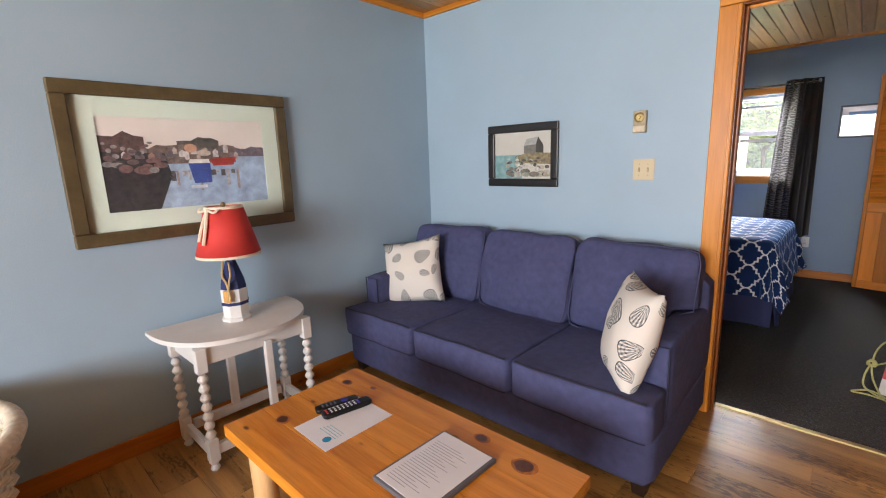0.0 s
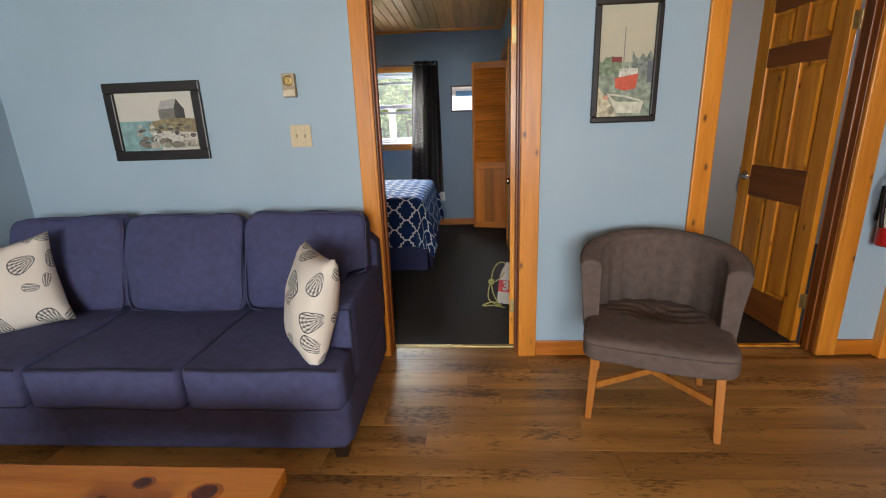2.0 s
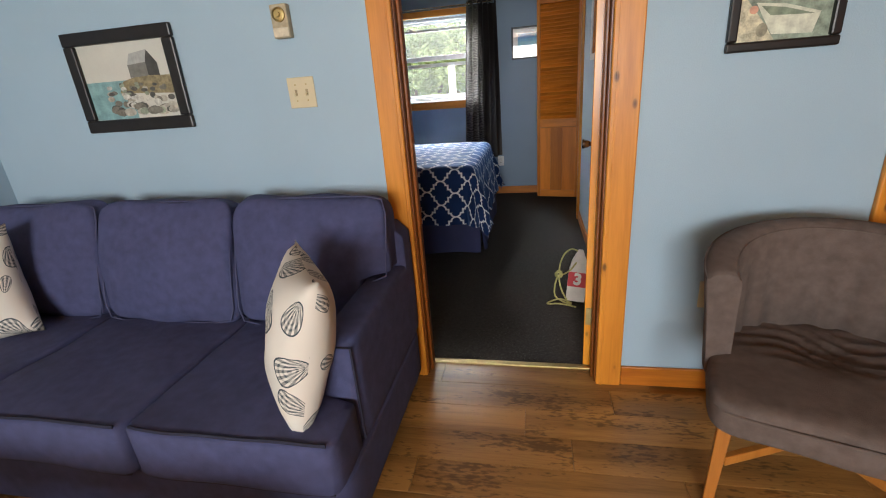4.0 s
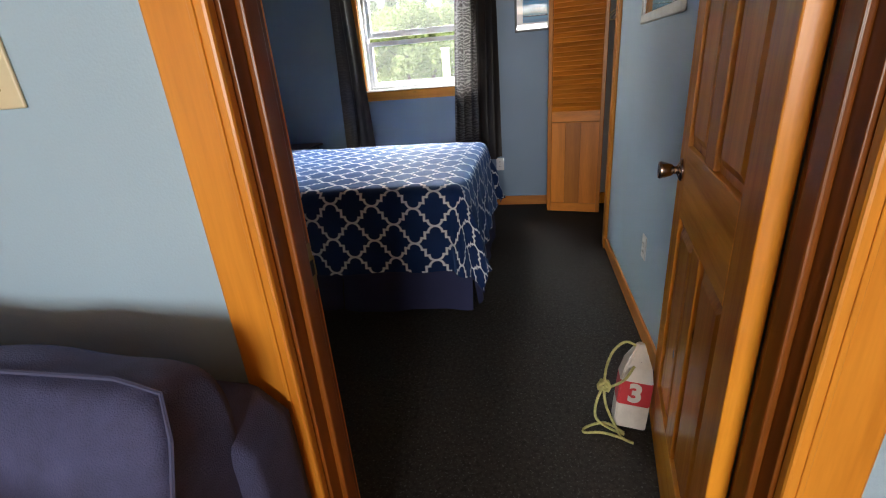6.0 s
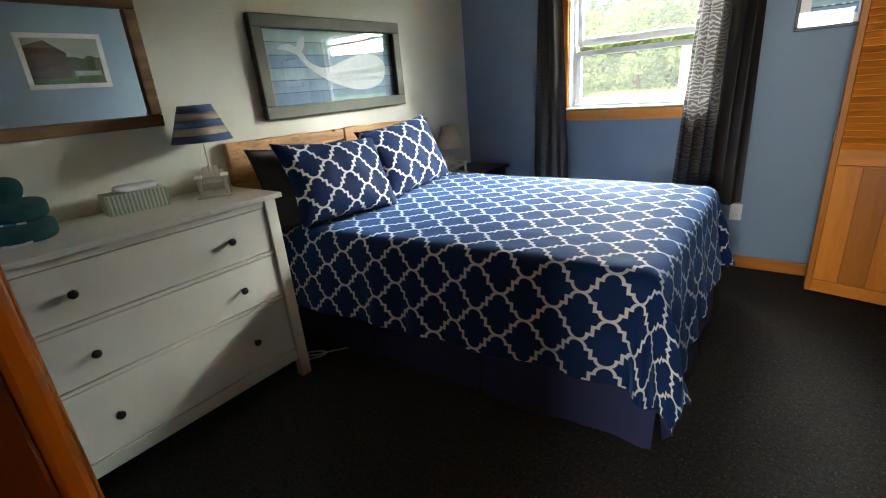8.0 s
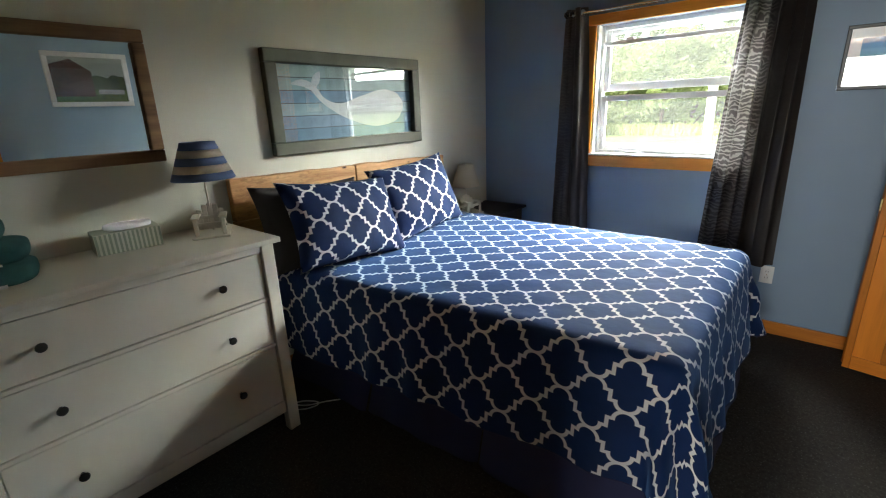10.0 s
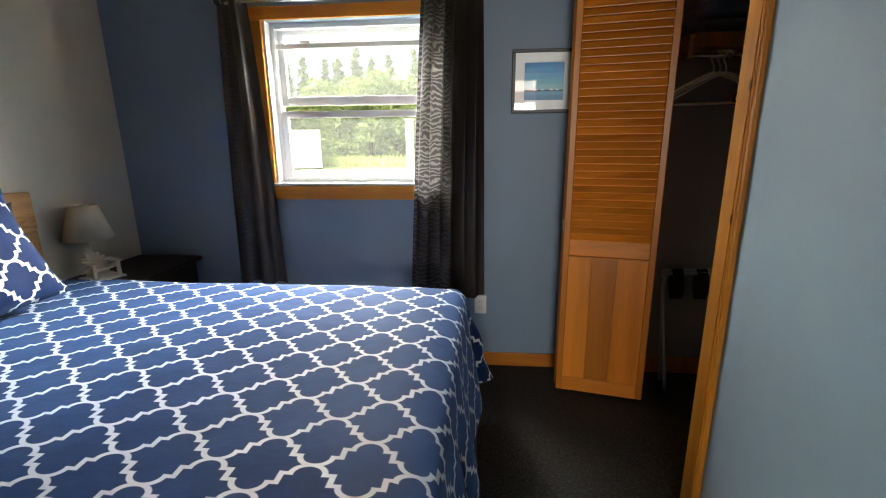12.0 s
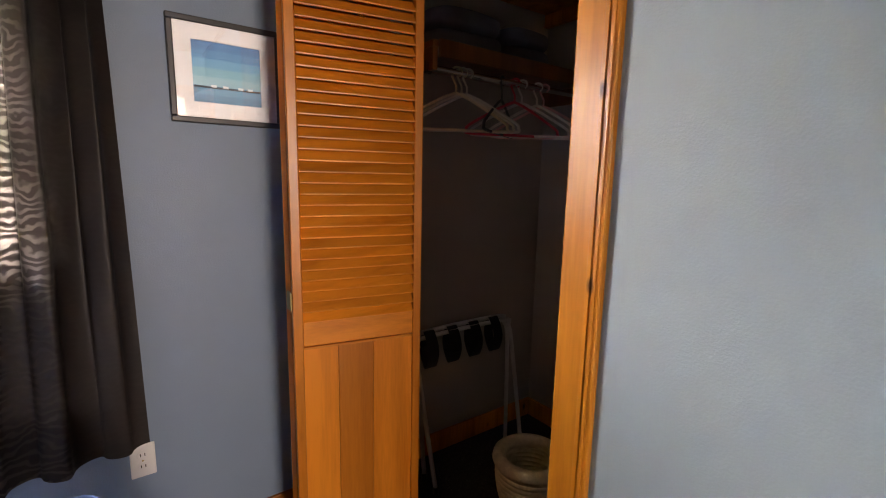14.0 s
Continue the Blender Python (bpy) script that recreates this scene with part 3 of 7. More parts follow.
def doorway(name, x0, x1, head, hinge_side, stop_y):
    """Pine casing on both faces, a lining and a stop round a doorway in the living room's north wall."""
    frame_ob = tagged(new(name), "varnished knotty pine door frame around an open doorway", "door frame", kind="structure")
    for face, y0, y1 in (("front", -0.022, 0.0), ("back", 0.100, 0.118)):
        part("side_casing", merged(box((x0 - 0.10, y0, 0), (x0 - 0.006, y1, head + 0.006), 0.005), box((x0 - 0.03, y0 - 0.003 if face == "front" else y1, 0.0), (x0 - 0.022, y0 if face == "front" else y1 + 0.003, head), 0.001, 1)), PINE, frame_ob)
        part("side_casing", merged(box((x1 + 0.006, y0, 0), (x1 + (0.108 if face == "front" else 0.09), y1, head + 0.006), 0.005), box((x1 + 0.022, y0 - 0.003 if face == "front" else y1, 0.0), (x1 + 0.03, y0 if face == "front" else y1 + 0.003, head), 0.001, 1)), PINE, frame_ob)
        part("head_casing", box((x0 - 0.10, y0, head + 0.008), (x1 + (0.108 if face == "front" else 0.09), y1, head + 0.10), 0.005), PINE_X, frame_ob)
    # Lining and side stops: same wood as the casing, shade painted in.
    part("jamb", box((x0 - 0.019, 0.0, 0.0), (x0, 0.100, head), 0.002), SHADED_JAMB_PINE, frame_ob)
    part("jamb", box((x1, 0.0, 0.0), (x1 + 0.019, 0.100, head), 0.002), SHADED_JAMB_PINE, frame_ob)
    part("head_jamb", box((x0 - 0.019, 0.0, head + 0.001), (x1 + 0.019, 0.100, head + 0.019), 0.002), SHADED_JAMB_PINE, frame_ob)
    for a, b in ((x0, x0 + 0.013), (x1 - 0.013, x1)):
        part("door_stop", box((a, stop_y, 0.0), (b, stop_y + 0.04, head), 0.004), SHADED_JAMB_PINE, frame_ob)
    part("door_stop", box((x0 + 0.013, stop_y, head - 0.013), (x1 - 0.013, stop_y + 0.04, head), 0.004), PINE, frame_ob)
    return frame_ob


bed_doorway = doorway("door_frame_1", 0.0, 0.75, 2.045, 1, 0.030)
plate = part("strike_plate", merged(box((0.0, 0.072, 0.90), (0.003, 0.098, 0.99), 0.001, 1), box((0.003, 0.071, 0.925), (0.005, 0.0995, 0.965), 0.001, 1)), BRASS, bed_doorway, "brass strike plate")
part("strike_hole", box((0.003, 0.079, 0.93), (0.0055, 0.093, 0.96), 0.001, 1), METAL_DARK, plate)
doorway("door_frame_2", 1.742, 2.43, 2.045, 1, 0.030)
trim_piece("threshold", (0.0, 0.085, -0.004), (0.75, 0.118, 0.008), BRASS, "worn brass carpet strip across the doorway", "threshold", 0.003)
trim_piece("threshold_bath", (1.742, 0.085, -0.004), (2.43, 0.118, 0.008), DOOR_PINE, "dark wooden threshold of the bathroom", "threshold", 0.003)

BASE = "varnished pine baseboard along the wall"
for lo, hi, mat in (
    ((-2.05, -0.014, 0), (-0.10, 0, 0.092), BASE_PINE_X),
    ((0.86, -0.014, 0), (1.64, 0, 0.092), BASE_PINE_X),
    ((2.54, -0.014, 0), (2.74, 0, 0.092), BASE_PINE_X),
    ((-2.05, -6.5, 0), (-2.036, -0.014, 0.092), BASE_PINE_Y),
    ((WEST, 0.100, 0), (WEST + 0.014, NORTH, 0.085), BASE_PINE_Y),
    ((WEST + 0.014, NORTH - 0.014, 0), (EAST, NORTH, 0.085), BASE_PINE_X),
    ((EAST - 0.014, 0.146, 0), (EAST, 2.478, 0.085), BASE_PINE_Y),
    ((1.0, NORTH - 0.026, 0), (1.93, NORTH - 0.012, 0.10), DOOR_PINE),
    ((1.916, 2.42, 0), (1.93, NORTH - 0.026, 0.10), DOOR_PINE),
):
    trim_piece("baseboard", lo, hi, mat, BASE, "baseboard")
trim_piece("trim", (2.742, -0.06, 0), (2.80, 0, 0.62), PINE, "upright varnished pine board at the wall", "trim")
for lo, hi, mat in (
    ((-2.05, -0.022, H - 0.035), (4.2, 0, H), PINE_X),
    ((-2.05, -6.5, H - 0.035), (-2.028, -0.022, H), PINE_Y),
    ((WEST, NORTH - 0.022, H - 0.03), (EAST, NORTH, H), PINE_X),
    ((WEST, 0.100, H - 0.03), (WEST + 0.022, NORTH - 0.022, H), PINE_Y),
    ((EAST - 0.022, 0.100, H - 0.03), (EAST, NORTH - 0.022, H), PINE_Y),
):
    trim_piece("trim", lo, hi, mat, "varnished pine strip under the ceiling", "trim")

# closet opening: casing and lining
closet_frame = tagged(new("closet_frame"), "varnished knotty pine casing of the closet opening", "door frame", kind="structure")
part("side_casing", merged(box((EAST - 0.020, 2.478, 0), (EAST, 2.580, 2.06), 0.005), box((EAST - 0.024, 2.500, 0), (EAST - 0.02, 2.510, 2.06), 0.001, 1), box((EAST - 0.024, 2.486, 0), (EAST - 0.02, 2.494, 2.06), 0.001, 1)), PINE, closet_frame)
part("side_casing", box((EAST - 0.020, 3.555, 0), (EAST, 3.60, 2.06), 0.004), PINE, closet_frame)
part("head_casing", box((EAST - 0.020, 2.478, 2.062), (EAST, 3.60, 2.15), 0.005), PINE_Y, closet_frame)
part("jamb", box((EAST - 0.004, 2.572, 0), (1.004, 2.588, 2.06), 0.002), PINE, closet_frame)
part("jamb", box((EAST, 3.55, 0), (1.004, 3.566, 2.06), 0.002), PINE, closet_frame)
part("head_jamb", box((EAST, 2.588, 2.044), (1.004, 3.55, 2.06), 0.002), PINE_Y, closet_frame)


# ---- bedroom window ----
def bedroom_window():
    w = tagged(new("window_1"), "white vinyl sash window with varnished pine casing", "window", kind="structure")
    x0, x1, z0, z1 = -1.08, -0.05, 1.11, 1.98
    y = NORTH
    part("side_casing", box((x0 - 0.062, y - 0.018, z0 - 0.005), (x0, y, z1), 0.004), PINE, w)
    part("side_casing", box((x1, y - 0.018, z0 - 0.005), (x1 + 0.062, y, z1), 0.004), PINE, w)
    part("head_casing", box((x0 - 0.062, y - 0.018, z1 + 0.001), (x1 + 0.062, y, z1 + 0.066), 0.004), PINE_X, w)
    part("apron", box((x0 - 0.062, y - 0.016, z0 - 0.092), (x1 + 0.062, y, z0 - 0.012), 0.004), PINE_X, w)
    part("window_sill", box((x0 - 0.062, y - 0.03, z0 - 0.010), (x1 + 0.062, y + 0.06, z0 + 0.004), 0.004), VINYL, w, "white vinyl sill")
    part("reveal", merged(box((x0, y, z0), (x0 + 0.012, y + 0.06, z1)), box((x1 - 0.012, y, z0), (x1, y + 0.06, z1))), VINYL, w)
    fr = part("window_frame", merged(box((x0, y + 0.06, z0), (x0 + 0.035, y + 0.125, z1), 0.003), box((x1 - 0.035, y + 0.06, z0), (x1, y + 0.125, z1), 0.003), box((x0 + 0.035, y + 0.06, z1 - 0.03), (x1 - 0.035, y + 0.125, z1), 0.003), box((x0 + 0.035, y + 0.06, z0 + 0.004), (x1 - 0.035, y + 0.125, z0 + 0.026), 0.003)), VINYL, w)

    def sash(name, ys, za, zb, bottom, top):
        a, b = x0 + 0.036, x1 - 0.036
        s = part(name, merged(box((a, ys, za), (a + 0.036, ys + 0.026, zb), 0.003), box((b - 0.036, ys, za), (b, ys + 0.026, zb), 0.003), box((a + 0.036, ys, za), (b - 0.036, ys + 0.026, za + bottom), 0.003), box((a + 0.036, ys, zb - top), (b - 0.036, ys + 0.026, zb), 0.003)), VINYL, w)
        pane = part("pane", box((a + 0.036, ys + 0.011, za + bottom), (b - 0.036, ys + 0.015, zb - top)), GLASS, s)
        pane.visible_shadow = False
        return s

    low = sash("lower_sash", y + 0.062, z0 + 0.027, 1.515, 0.042, 0.038)
    part("sash_lift", box((-0.66, y + 0.052, z0 + 0.045), (-0.50, y + 0.062, z0 + 0.055), 0.003), VINYL, low)
    sash("upper_sash", y + 0.092, 1.545, z1 - 0.031, 0.05, 0.03)
    part("meeting_rail", box((x0 + 0.036, y + 0.062, 1.848), (x1 - 0.036, y + 0.088, 1.874), 0.003), VINYL, w, "white raised screen rail")
    part("sash_lock", box((-0.90, y + 0.054, 1.874), (-0.84, y + 0.08, 1.888), 0.003), VINYL, w)
    return w


bedroom_window()
living_window = tagged(new("window_2"), "white framed wide living room window", "window", kind="structure")
part("window_frame", merged(*[box((a, -6.56, 0.85), (a + 0.05, -6.52, 2.2), 0.004) for a in (-0.95, 0.325, 1.60)], box((-0.95, -6.555, 0.85), (1.65, -6.525, 0.90), 0.004), box((-0.95, -6.555, 2.15), (1.65, -6.525, 2.2), 0.004)), VINYL, living_window)


# ---- doors ----
def panel_door(name, place, turn, width, label, lever, rails):
    """A six-panel pine door; x runs from the hinges, y is its thickness."""
    d = thing(name, place, label, "door", turn)
    t = 0.035
    st = 0.105

    def rail(a, b, z0, z1, nm, mat):
        part(nm, box((a, 0.0, z0), (b, t, z1), 0.003), mat, d)

    rail(0, st, 0, 2.02, "stile", DOOR_PINE)
    rail(width - st, width, 0, 2.02, "stile", DOOR_PINE)
    zs = [(0.0, 0.20), (0.80, 1.00), (1.60, 1.71), (1.91, 2.02)]
    for z0, z1 in zs:
        rail(st + 0.001, width - st - 0.001, z0, z1, "rail", rails)
    mid = width / 2
    for (_, z0), (z1, _) in zip(zs, zs[1:]):
        rail(mid - 0.045, mid + 0.045, z0 + 0.001, z1 - 0.001, "mullion", DOOR_PINE)
        for a, b in ((st, mid - 0.045), (mid + 0.045, width - st)):
            p = box((a + 0.001, 0.0125, z0 + 0.001), (b - 0.001, t - 0.0125, z1 - 0.001))
            for y_out, y_in in ((0.003, 0.0145), (t - 0.003, t - 0.0145)):
                p = merged(p, raised(a + 0.014, b - 0.014, z0 + 0.014, z1 - 0.014, y_out, y_in))
            part("panel", p, DOOR_PINE, d)
    for z in (0.215, 1.72):
        hg = part("hinge", merged(box((-0.0025, -0.002, z), (0.0, 0.030, z + 0.085), 0.001, 1), moved(lathe([(0.006, 0), (0.006, 0.09)], 10), Matrix.Translation((-0.004, -0.004, z - 0.003)))), BRASS, d, "brass butt hinge")
    for side in (-1, 1) if lever else (1,):
        y = -0.0 if side < 0 else t
        base = Matrix.Translation((width - 0.06, y, 0.925)) @ pose(0, 0, 0, 90 if side < 0 else -90, 0, 0)
        if lever:
            k = part("door_handle", merged(moved(lathe([(0.03, 0), (0.03, 0.006), (0.012, 0.012), (0.010, 0.045)], 18), base), tube(bent([(width - 0.06, y + side * 0.045, 0.925), (width - 0.09, y + side * 0.05, 0.925), (width - 0.17, y + side * 0.046, 0.922)]), 0.008, 10)), CHROME, d, "polished metal lever handle", True)
        else:
            k = part("door_knob", moved(lathe([(0.032, 0), (0.032, 0.005), (0.020, 0.010), (0.011, 0.014), (0.011, 0.022), (0.016, 0.026), (0.021, 0.040), (0.025, 0.056), (0.023, 0.061), (0.017, 0.062), (0.012, 0.060), (0.004, 0.059)], 22), base), CHROME_WARM, d, "polished metal door knob", True)
    part("latch_plate", box((width, 0.006, 0.90), (width + 0.0025, t - 0.006, 0.955), 0.001, 1), BRASS, d)
    return d


def raised(a, b, z0, z1, y_out, y_in):
    """The bevelled field of a door panel."""
    bm = bmesh.new()
    e = 0.024
    out = [bm.verts.new((x, y_in, z)) for x, z in ((a, z0), (b, z0), (b, z1), (a, z1))]
    inn = [bm.verts.new((x, y_out, z)) for x, z in ((a + e, z0 + e), (b - e, z0 + e), (b - e, z1 - e), (a + e, z1 - e))]
    bm.faces.new(inn)
    bm.faces.new(out[::-1])
    for k in range(4):
        bm.faces.new((out[k], out[(k + 1) % 4], inn[(k + 1) % 4], inn[k]))
    return bm


DOOR_PINE_X = wood("amber_pine_rail", (0.50, 0.175, 0.012), (0.76, 0.33, 0.030), 0.27, "X", 7, 0.9, 0.25)
CHROME_WARM = material("brushed_nickel_bronze", (0.42, 0.33, 0.27), 0.22, 1.0)
panel_door("bedroom_door", (0.748, 0.103, 0.012), 81.9, 0.742, "open six-panel varnished knotty pine bedroom door", False, DOOR_PINE_X)
panel_door("bathroom_door", (2.435, 0.135, 0.012), 94.0, 0.675, "open six-panel varnished knotty pine bathroom door", True, wood("dark_red_rail", (0.14, 0.04, 0.007), (0.24, 0.075, 0.013), 0.3, "X", 7, 0.6, 0.1))


# ---- wall plates ----
def outlet(place, turn, mat, label):
    o = thing("wall_outlet", place, label, "outlet", turn)
    part("cover_plate", box((-0.035, -0.006, -0.057), (0.035, 0, 0.057), 0.003), mat, o)
    for z in (-0.02, 0.02):
        r = part("socket", moved(lathe([(0.0165, 0), (0.0165, 0.0025), (0.015, 0.003)], 18), Matrix.Translation((0, -0.006, z)) @ pose(0, 0, 0, 90, 0, 0)), mat, o)
        for x in (-0.006, 0.006):
            part("slot", box((x - 0.0013, -0.0096, z - 0.003), (x + 0.0013, -0.0088, z + 0.007)), METAL_DARK, r)
    part("screw", moved(lathe([(0.003, 0), (0.003, 0.001)], 8), Matrix.Translation((0, -0.006, 0)) @ pose(0, 0, 0, 90, 0, 0)), BRASS, o)
    return o


outlet((1.165, 0, 0.44), 0, IVORY, "ivory double wall outlet on the blue wall")
outlet((0.112, NORTH, 0.39), 0, WHITE_PLASTIC, "white double wall outlet below the curtain")
outlet((EAST, 1.495, 0.41), -90, WHITE_PLASTIC, "white double wall outlet above the baseboard")

sw = thing("light_switch", (-0.41, 0, 1.305), "ivory double light switch plate on blue wall", "light switch")
part("cover_plate", box((-0.057, -0.006, -0.058), (0.057, 0, 0.058), 0.003), IVORY, sw)
for x in (-0.023, 0.023):
    part("switch_well", box((x - 0.005, -0.0068, -0.012), (x + 0.005, -0.0058, 0.012)), paint(0.35, 0.28, 0.16), sw)
    part("toggle", moved(box((-0.0035, -0.014, -0.004), (0.0035, 0, 0.004), 0.001, 1), Matrix.Translation((x, -0.006, -0.002)) @ pose(0, 0, 0, 25)), IVORY, sw)
    for z in (-0.03, 0.03):
        part("screw", moved(lathe([(0.003, 0), (0.003, 0.001)], 8), Matrix.Translation((x, -0.006, z)) @ pose(0, 0, 0, 90)), BRASS, sw)

th = thing("thermostat", (-0.437, 0, 1.561), "beige and brass dial wall thermostat", "thermostat")
part("housing", box((-0.034, -0.03, -0.058), (0.034, 0, 0.058), 0.004), paint(0.42, 0.36, 0.24), th)
part("face_plate", box((-0.031, -0.034, -0.054), (0.031, -0.03, -0.022), 0.002), paint(0.62, 0.56, 0.42), th)
part("dial", moved(lathe([(0.026, 0), (0.025, 0.006), (0.018, 0.009), (0.017, 0.006), (0.009, 0.006), (0.008, 0.012)], 24), Matrix.Translation((0, -0.03, 0.022)) @ pose(0, 0, 0, 90)), BRASS, th, "brass dial")


# ---- pictures ----
def picture(name, place, turn, w, h, rim, depth, frame_mat, mount, mount_mat, label, glazing=PICTURE_GLASS):
    """A framed picture: four rails, a mount, a print to be filled, a pane."""
    p = thing(name, place, label, "picture", turn)
    for nm, lo, hi in (("frame_rail", (-w / 2, -depth, -h / 2), (w / 2, 0, -h / 2 + rim)), ("frame_rail", (-w / 2, -depth, h / 2 - rim), (w / 2, 0, h / 2)), ("frame_stile", (-w / 2, -depth, -h / 2 + rim + 0.0005), (-w / 2 + rim, 0, h / 2 - rim - 0.0005)), ("frame_stile", (w / 2 - rim, -depth, -h / 2 + rim + 0.0005), (w / 2, 0, h / 2 - rim - 0.0005))):
        part(nm, box(lo, hi, min(0.006, rim * 0.2)), frame_mat, p)
    if mount:
        a, b = w / 2 - rim, h / 2 - rim
        c, d = a - mount, b - mount
        part("mount", merged(box((-a, -0.010, -b), (-c, -0.007, b)), box((c, -0.010, -b), (a, -0.007, b)), box((-c, -0.010, d), (c, -0.007, b)), box((-c, -0.010, -b), (c, -0.007, -d))), mount_mat, p)
    part("backing", box((-w / 2 + 0.004, -0.004, -h / 2 + 0.004), (w / 2 - 0.004, -0.001, h / 2 - 0.004)), mount_mat, p)
    if glazing:
        g = part("glass", box((-w / 2 + rim, -0.0135, -h / 2 + rim), (w / 2 - rim, -0.012, h / 2 - rim)), glazing, p)
        g.visible_shadow = False
    return p


def ink(p, bm, colour, spread=0.25, scale=38.0):
    part("print_shape", bm, paint(*colour, spread, scale), p)


def plain(p, x0, x1, z0, z1, y, colour, spread=0.2, scale=20.0):
    ink(p, flat([(x0, z0), (x1, z0), (x1, z1), (x0, z1)], y), colour, spread, scale)


def rocks(p, x0, x1, z0, z1, y, count, seed, tones):
    rng = random.Random(seed)
    for k in range(count):
        f = k / count
        z = z1 + (z0 - z1) * f
        r = 0.008 + 0.016 * f
        ink(p, oval(rng.uniform(x0 + r, x1 - r), max(z, z0 + r), r * rng.uniform(0.9, 1.7), r * rng.uniform(0.6, 0.95), y - 0.00004 * k, 9), rng.choice(tones), 0.45, 60)


# fish shed on rocks
lh = picture("shore_picture", (-1.19, 0, 1.405), 0, 0.535, 0.405, 0.052, 0.02, BLACK_FRAME, 0, paint(0.5, 0.5, 0.46), "black framed picture of a shed on shore rocks", None)
plain(lh, -0.215, 0.215, -0.15, 0.15, -0.0045, (0.56, 0.56, 0.50), 0.08, 6)
plain(lh, -0.215, 0.0, -0.15, 0.005, -0.0050, (0.20, 0.36, 0.37), 0.35, 25)
ink(lh, flat([(-0.06, -0.045), (0.215, -0.06), (0.215, 0.012), (0.05, 0.018), (-0.03, 0.0)], -0.0054), (0.24, 0.20, 0.11), 0.5, 60)
ink(lh, flat([(0.015, 0.012), (0.105, 0.016), (0.105, 0.068), (0.015, 0.062)], -0.0058), (0.17, 0.17, 0.15))
ink(lh, flat([(0.015, 0.062), (0.105, 0.068), (0.122, 0.115), (0.035, 0.104)], -0.0058), (0.36, 0.37, 0.35))
ink(lh, flat([(0.105, 0.016), (0.16, 0.014), (0.16, 0.062), (0.122, 0.115), (0.105, 0.068)], -0.0060), (0.055, 0.055, 0.05))
rocks(lh, -0.13, 0.215, -0.146, -0.01, -0.0064, 70, 3, [(0.38, 0.36, 0.30), (0.17, 0.16, 0.13), (0.5, 0.5, 0.45), (0.26, 0.30, 0.22), (0.08, 0.08, 0.07)])

# boats in a harbour, tall
bt = picture("boat_picture", (1.268, 0, 1.607), 0, 0.322, 0.575, 0.030, 0.022, BLACK_FRAME, 0, paint(0.5, 0.5, 0.4), "tall black framed picture of moored fishing boats", None)
plain(bt, -0.131, 0.131, -0.258, 0.258, -0.0045, (0.52, 0.50, 0.38), 0.10, 5)
plain(bt, -0.131, 0.131, -0.258, 0.0, -0.0050, (0.26, 0.32, 0.25), 0.55, 30)
ink(bt, jagged(-0.131, -0.02, -0.06, 0.015, -0.0054, 7, 5), (0.20, 0.27, 0.17), 0.6, 50)
ink(bt, jagged(0.03, 0.131, -0.07, 0.03, -0.0054, 6, 8), (0.20, 0.24, 0.21), 0.6, 50)
plain(bt, -0.07, -0.02, 0.0, 0.025, -0.0058, (0.25, 0.05, 0.04))
plain(bt, -0.013, -0.009, 0.0, 0.16, -0.0058, (0.2, 0.2, 0.17))
plain(bt, 0.016, 0.02, -0.03, 0.075, -0.0058, (0.5, 0.5, 0.45))
plain(bt, -0.03, 0.06, -0.075, -0.03, -0.0060, (0.62, 0.62, 0.55), 0.4, 60)
ink(bt, flat([(-0.05, -0.075), (0.065, -0.055), (0.055, -0.125), (0.0, -0.135), (-0.045, -0.12)], -0.0064), (0.62, 0.11, 0.06), 0.15)
ink(bt, flat([(-0.085, -0.145), (0.0, -0.155), (0.10, -0.185), (0.085, -0.245), (-0.03, -0.24), (-0.06, -0.19)], -0.0066), (0.62, 0.64, 0.52), 0.25)
ink(bt, flat([(-0.07, -0.155), (0.0, -0.165), (0.085, -0.19), (-0.04, -0.185)], -0.0069), (0.22, 0.27, 0.19), 0.4)
ink(bt, flat([(-0.131, -0.258), (-0.02, -0.258), (-0.06, -0.20), (-0.131, -0.11)], -0.0072), (0.56, 0.53, 0.38), 0.45, 40)
ink(bt, oval(-0.06, -0.225, 0.017, 0.02, -0.0075), (0.30, 0.28, 0.2), 0.5)
ink(bt, oval(-0.09, -0.165, 0.013, 0.012, -0.0075), (0.65, 0.35, 0.24), 0.2)
plain(bt, 0.105, 0.131, -0.10, 0.0, -0.0058, (0.13, 0.15, 0.18))

# wide harbour print
OLIVE_FRAME = mottled("bronze_olive_frame", (0.10, 0.075, 0.035), 0.45, 0.3, 14, 90, 0.15)
PALE_MOUNT = mottled("pale_green_mount", (0.47, 0.52, 0.42), 0.8, 0.03, 10, 200, 0.02)
hb = picture("harbour_picture", (-2.05, -1.735, 1.418), 90, 1.05, 0.72, 0.06, 0.032, OLIVE_FRAME, 0.085, PALE_MOUNT, "wide bronze framed harbour print with pale mount", MUSEUM_GLASS)
plain(hb, -0.40, 0.40, -0.22, 0.22, -0.0045, (0.56, 0.49, 0.43), 0.08, 4)
plain(hb, -0.40, 0.40, -0.22, 0.03, -0.0049, (0.27, 0.34, 0.43), 0.35, 18)
ink(hb, jagged(-0.40, -0.20, 0.0, 0.13, -0.0053, 5, 11), (0.07, 0.04, 0.035), 0.5, 40)
ink(hb, jagged(-0.22, 0.22, 0.0, 0.085, -0.0056, 13, 12), (0.13, 0.09, 0.07), 0.6, 40)
ink(hb, jagged(-0.06, 0.14, 0.05, 0.12, -0.0054, 6, 13), (0.07, 0.065, 0.055), 0.5, 40)
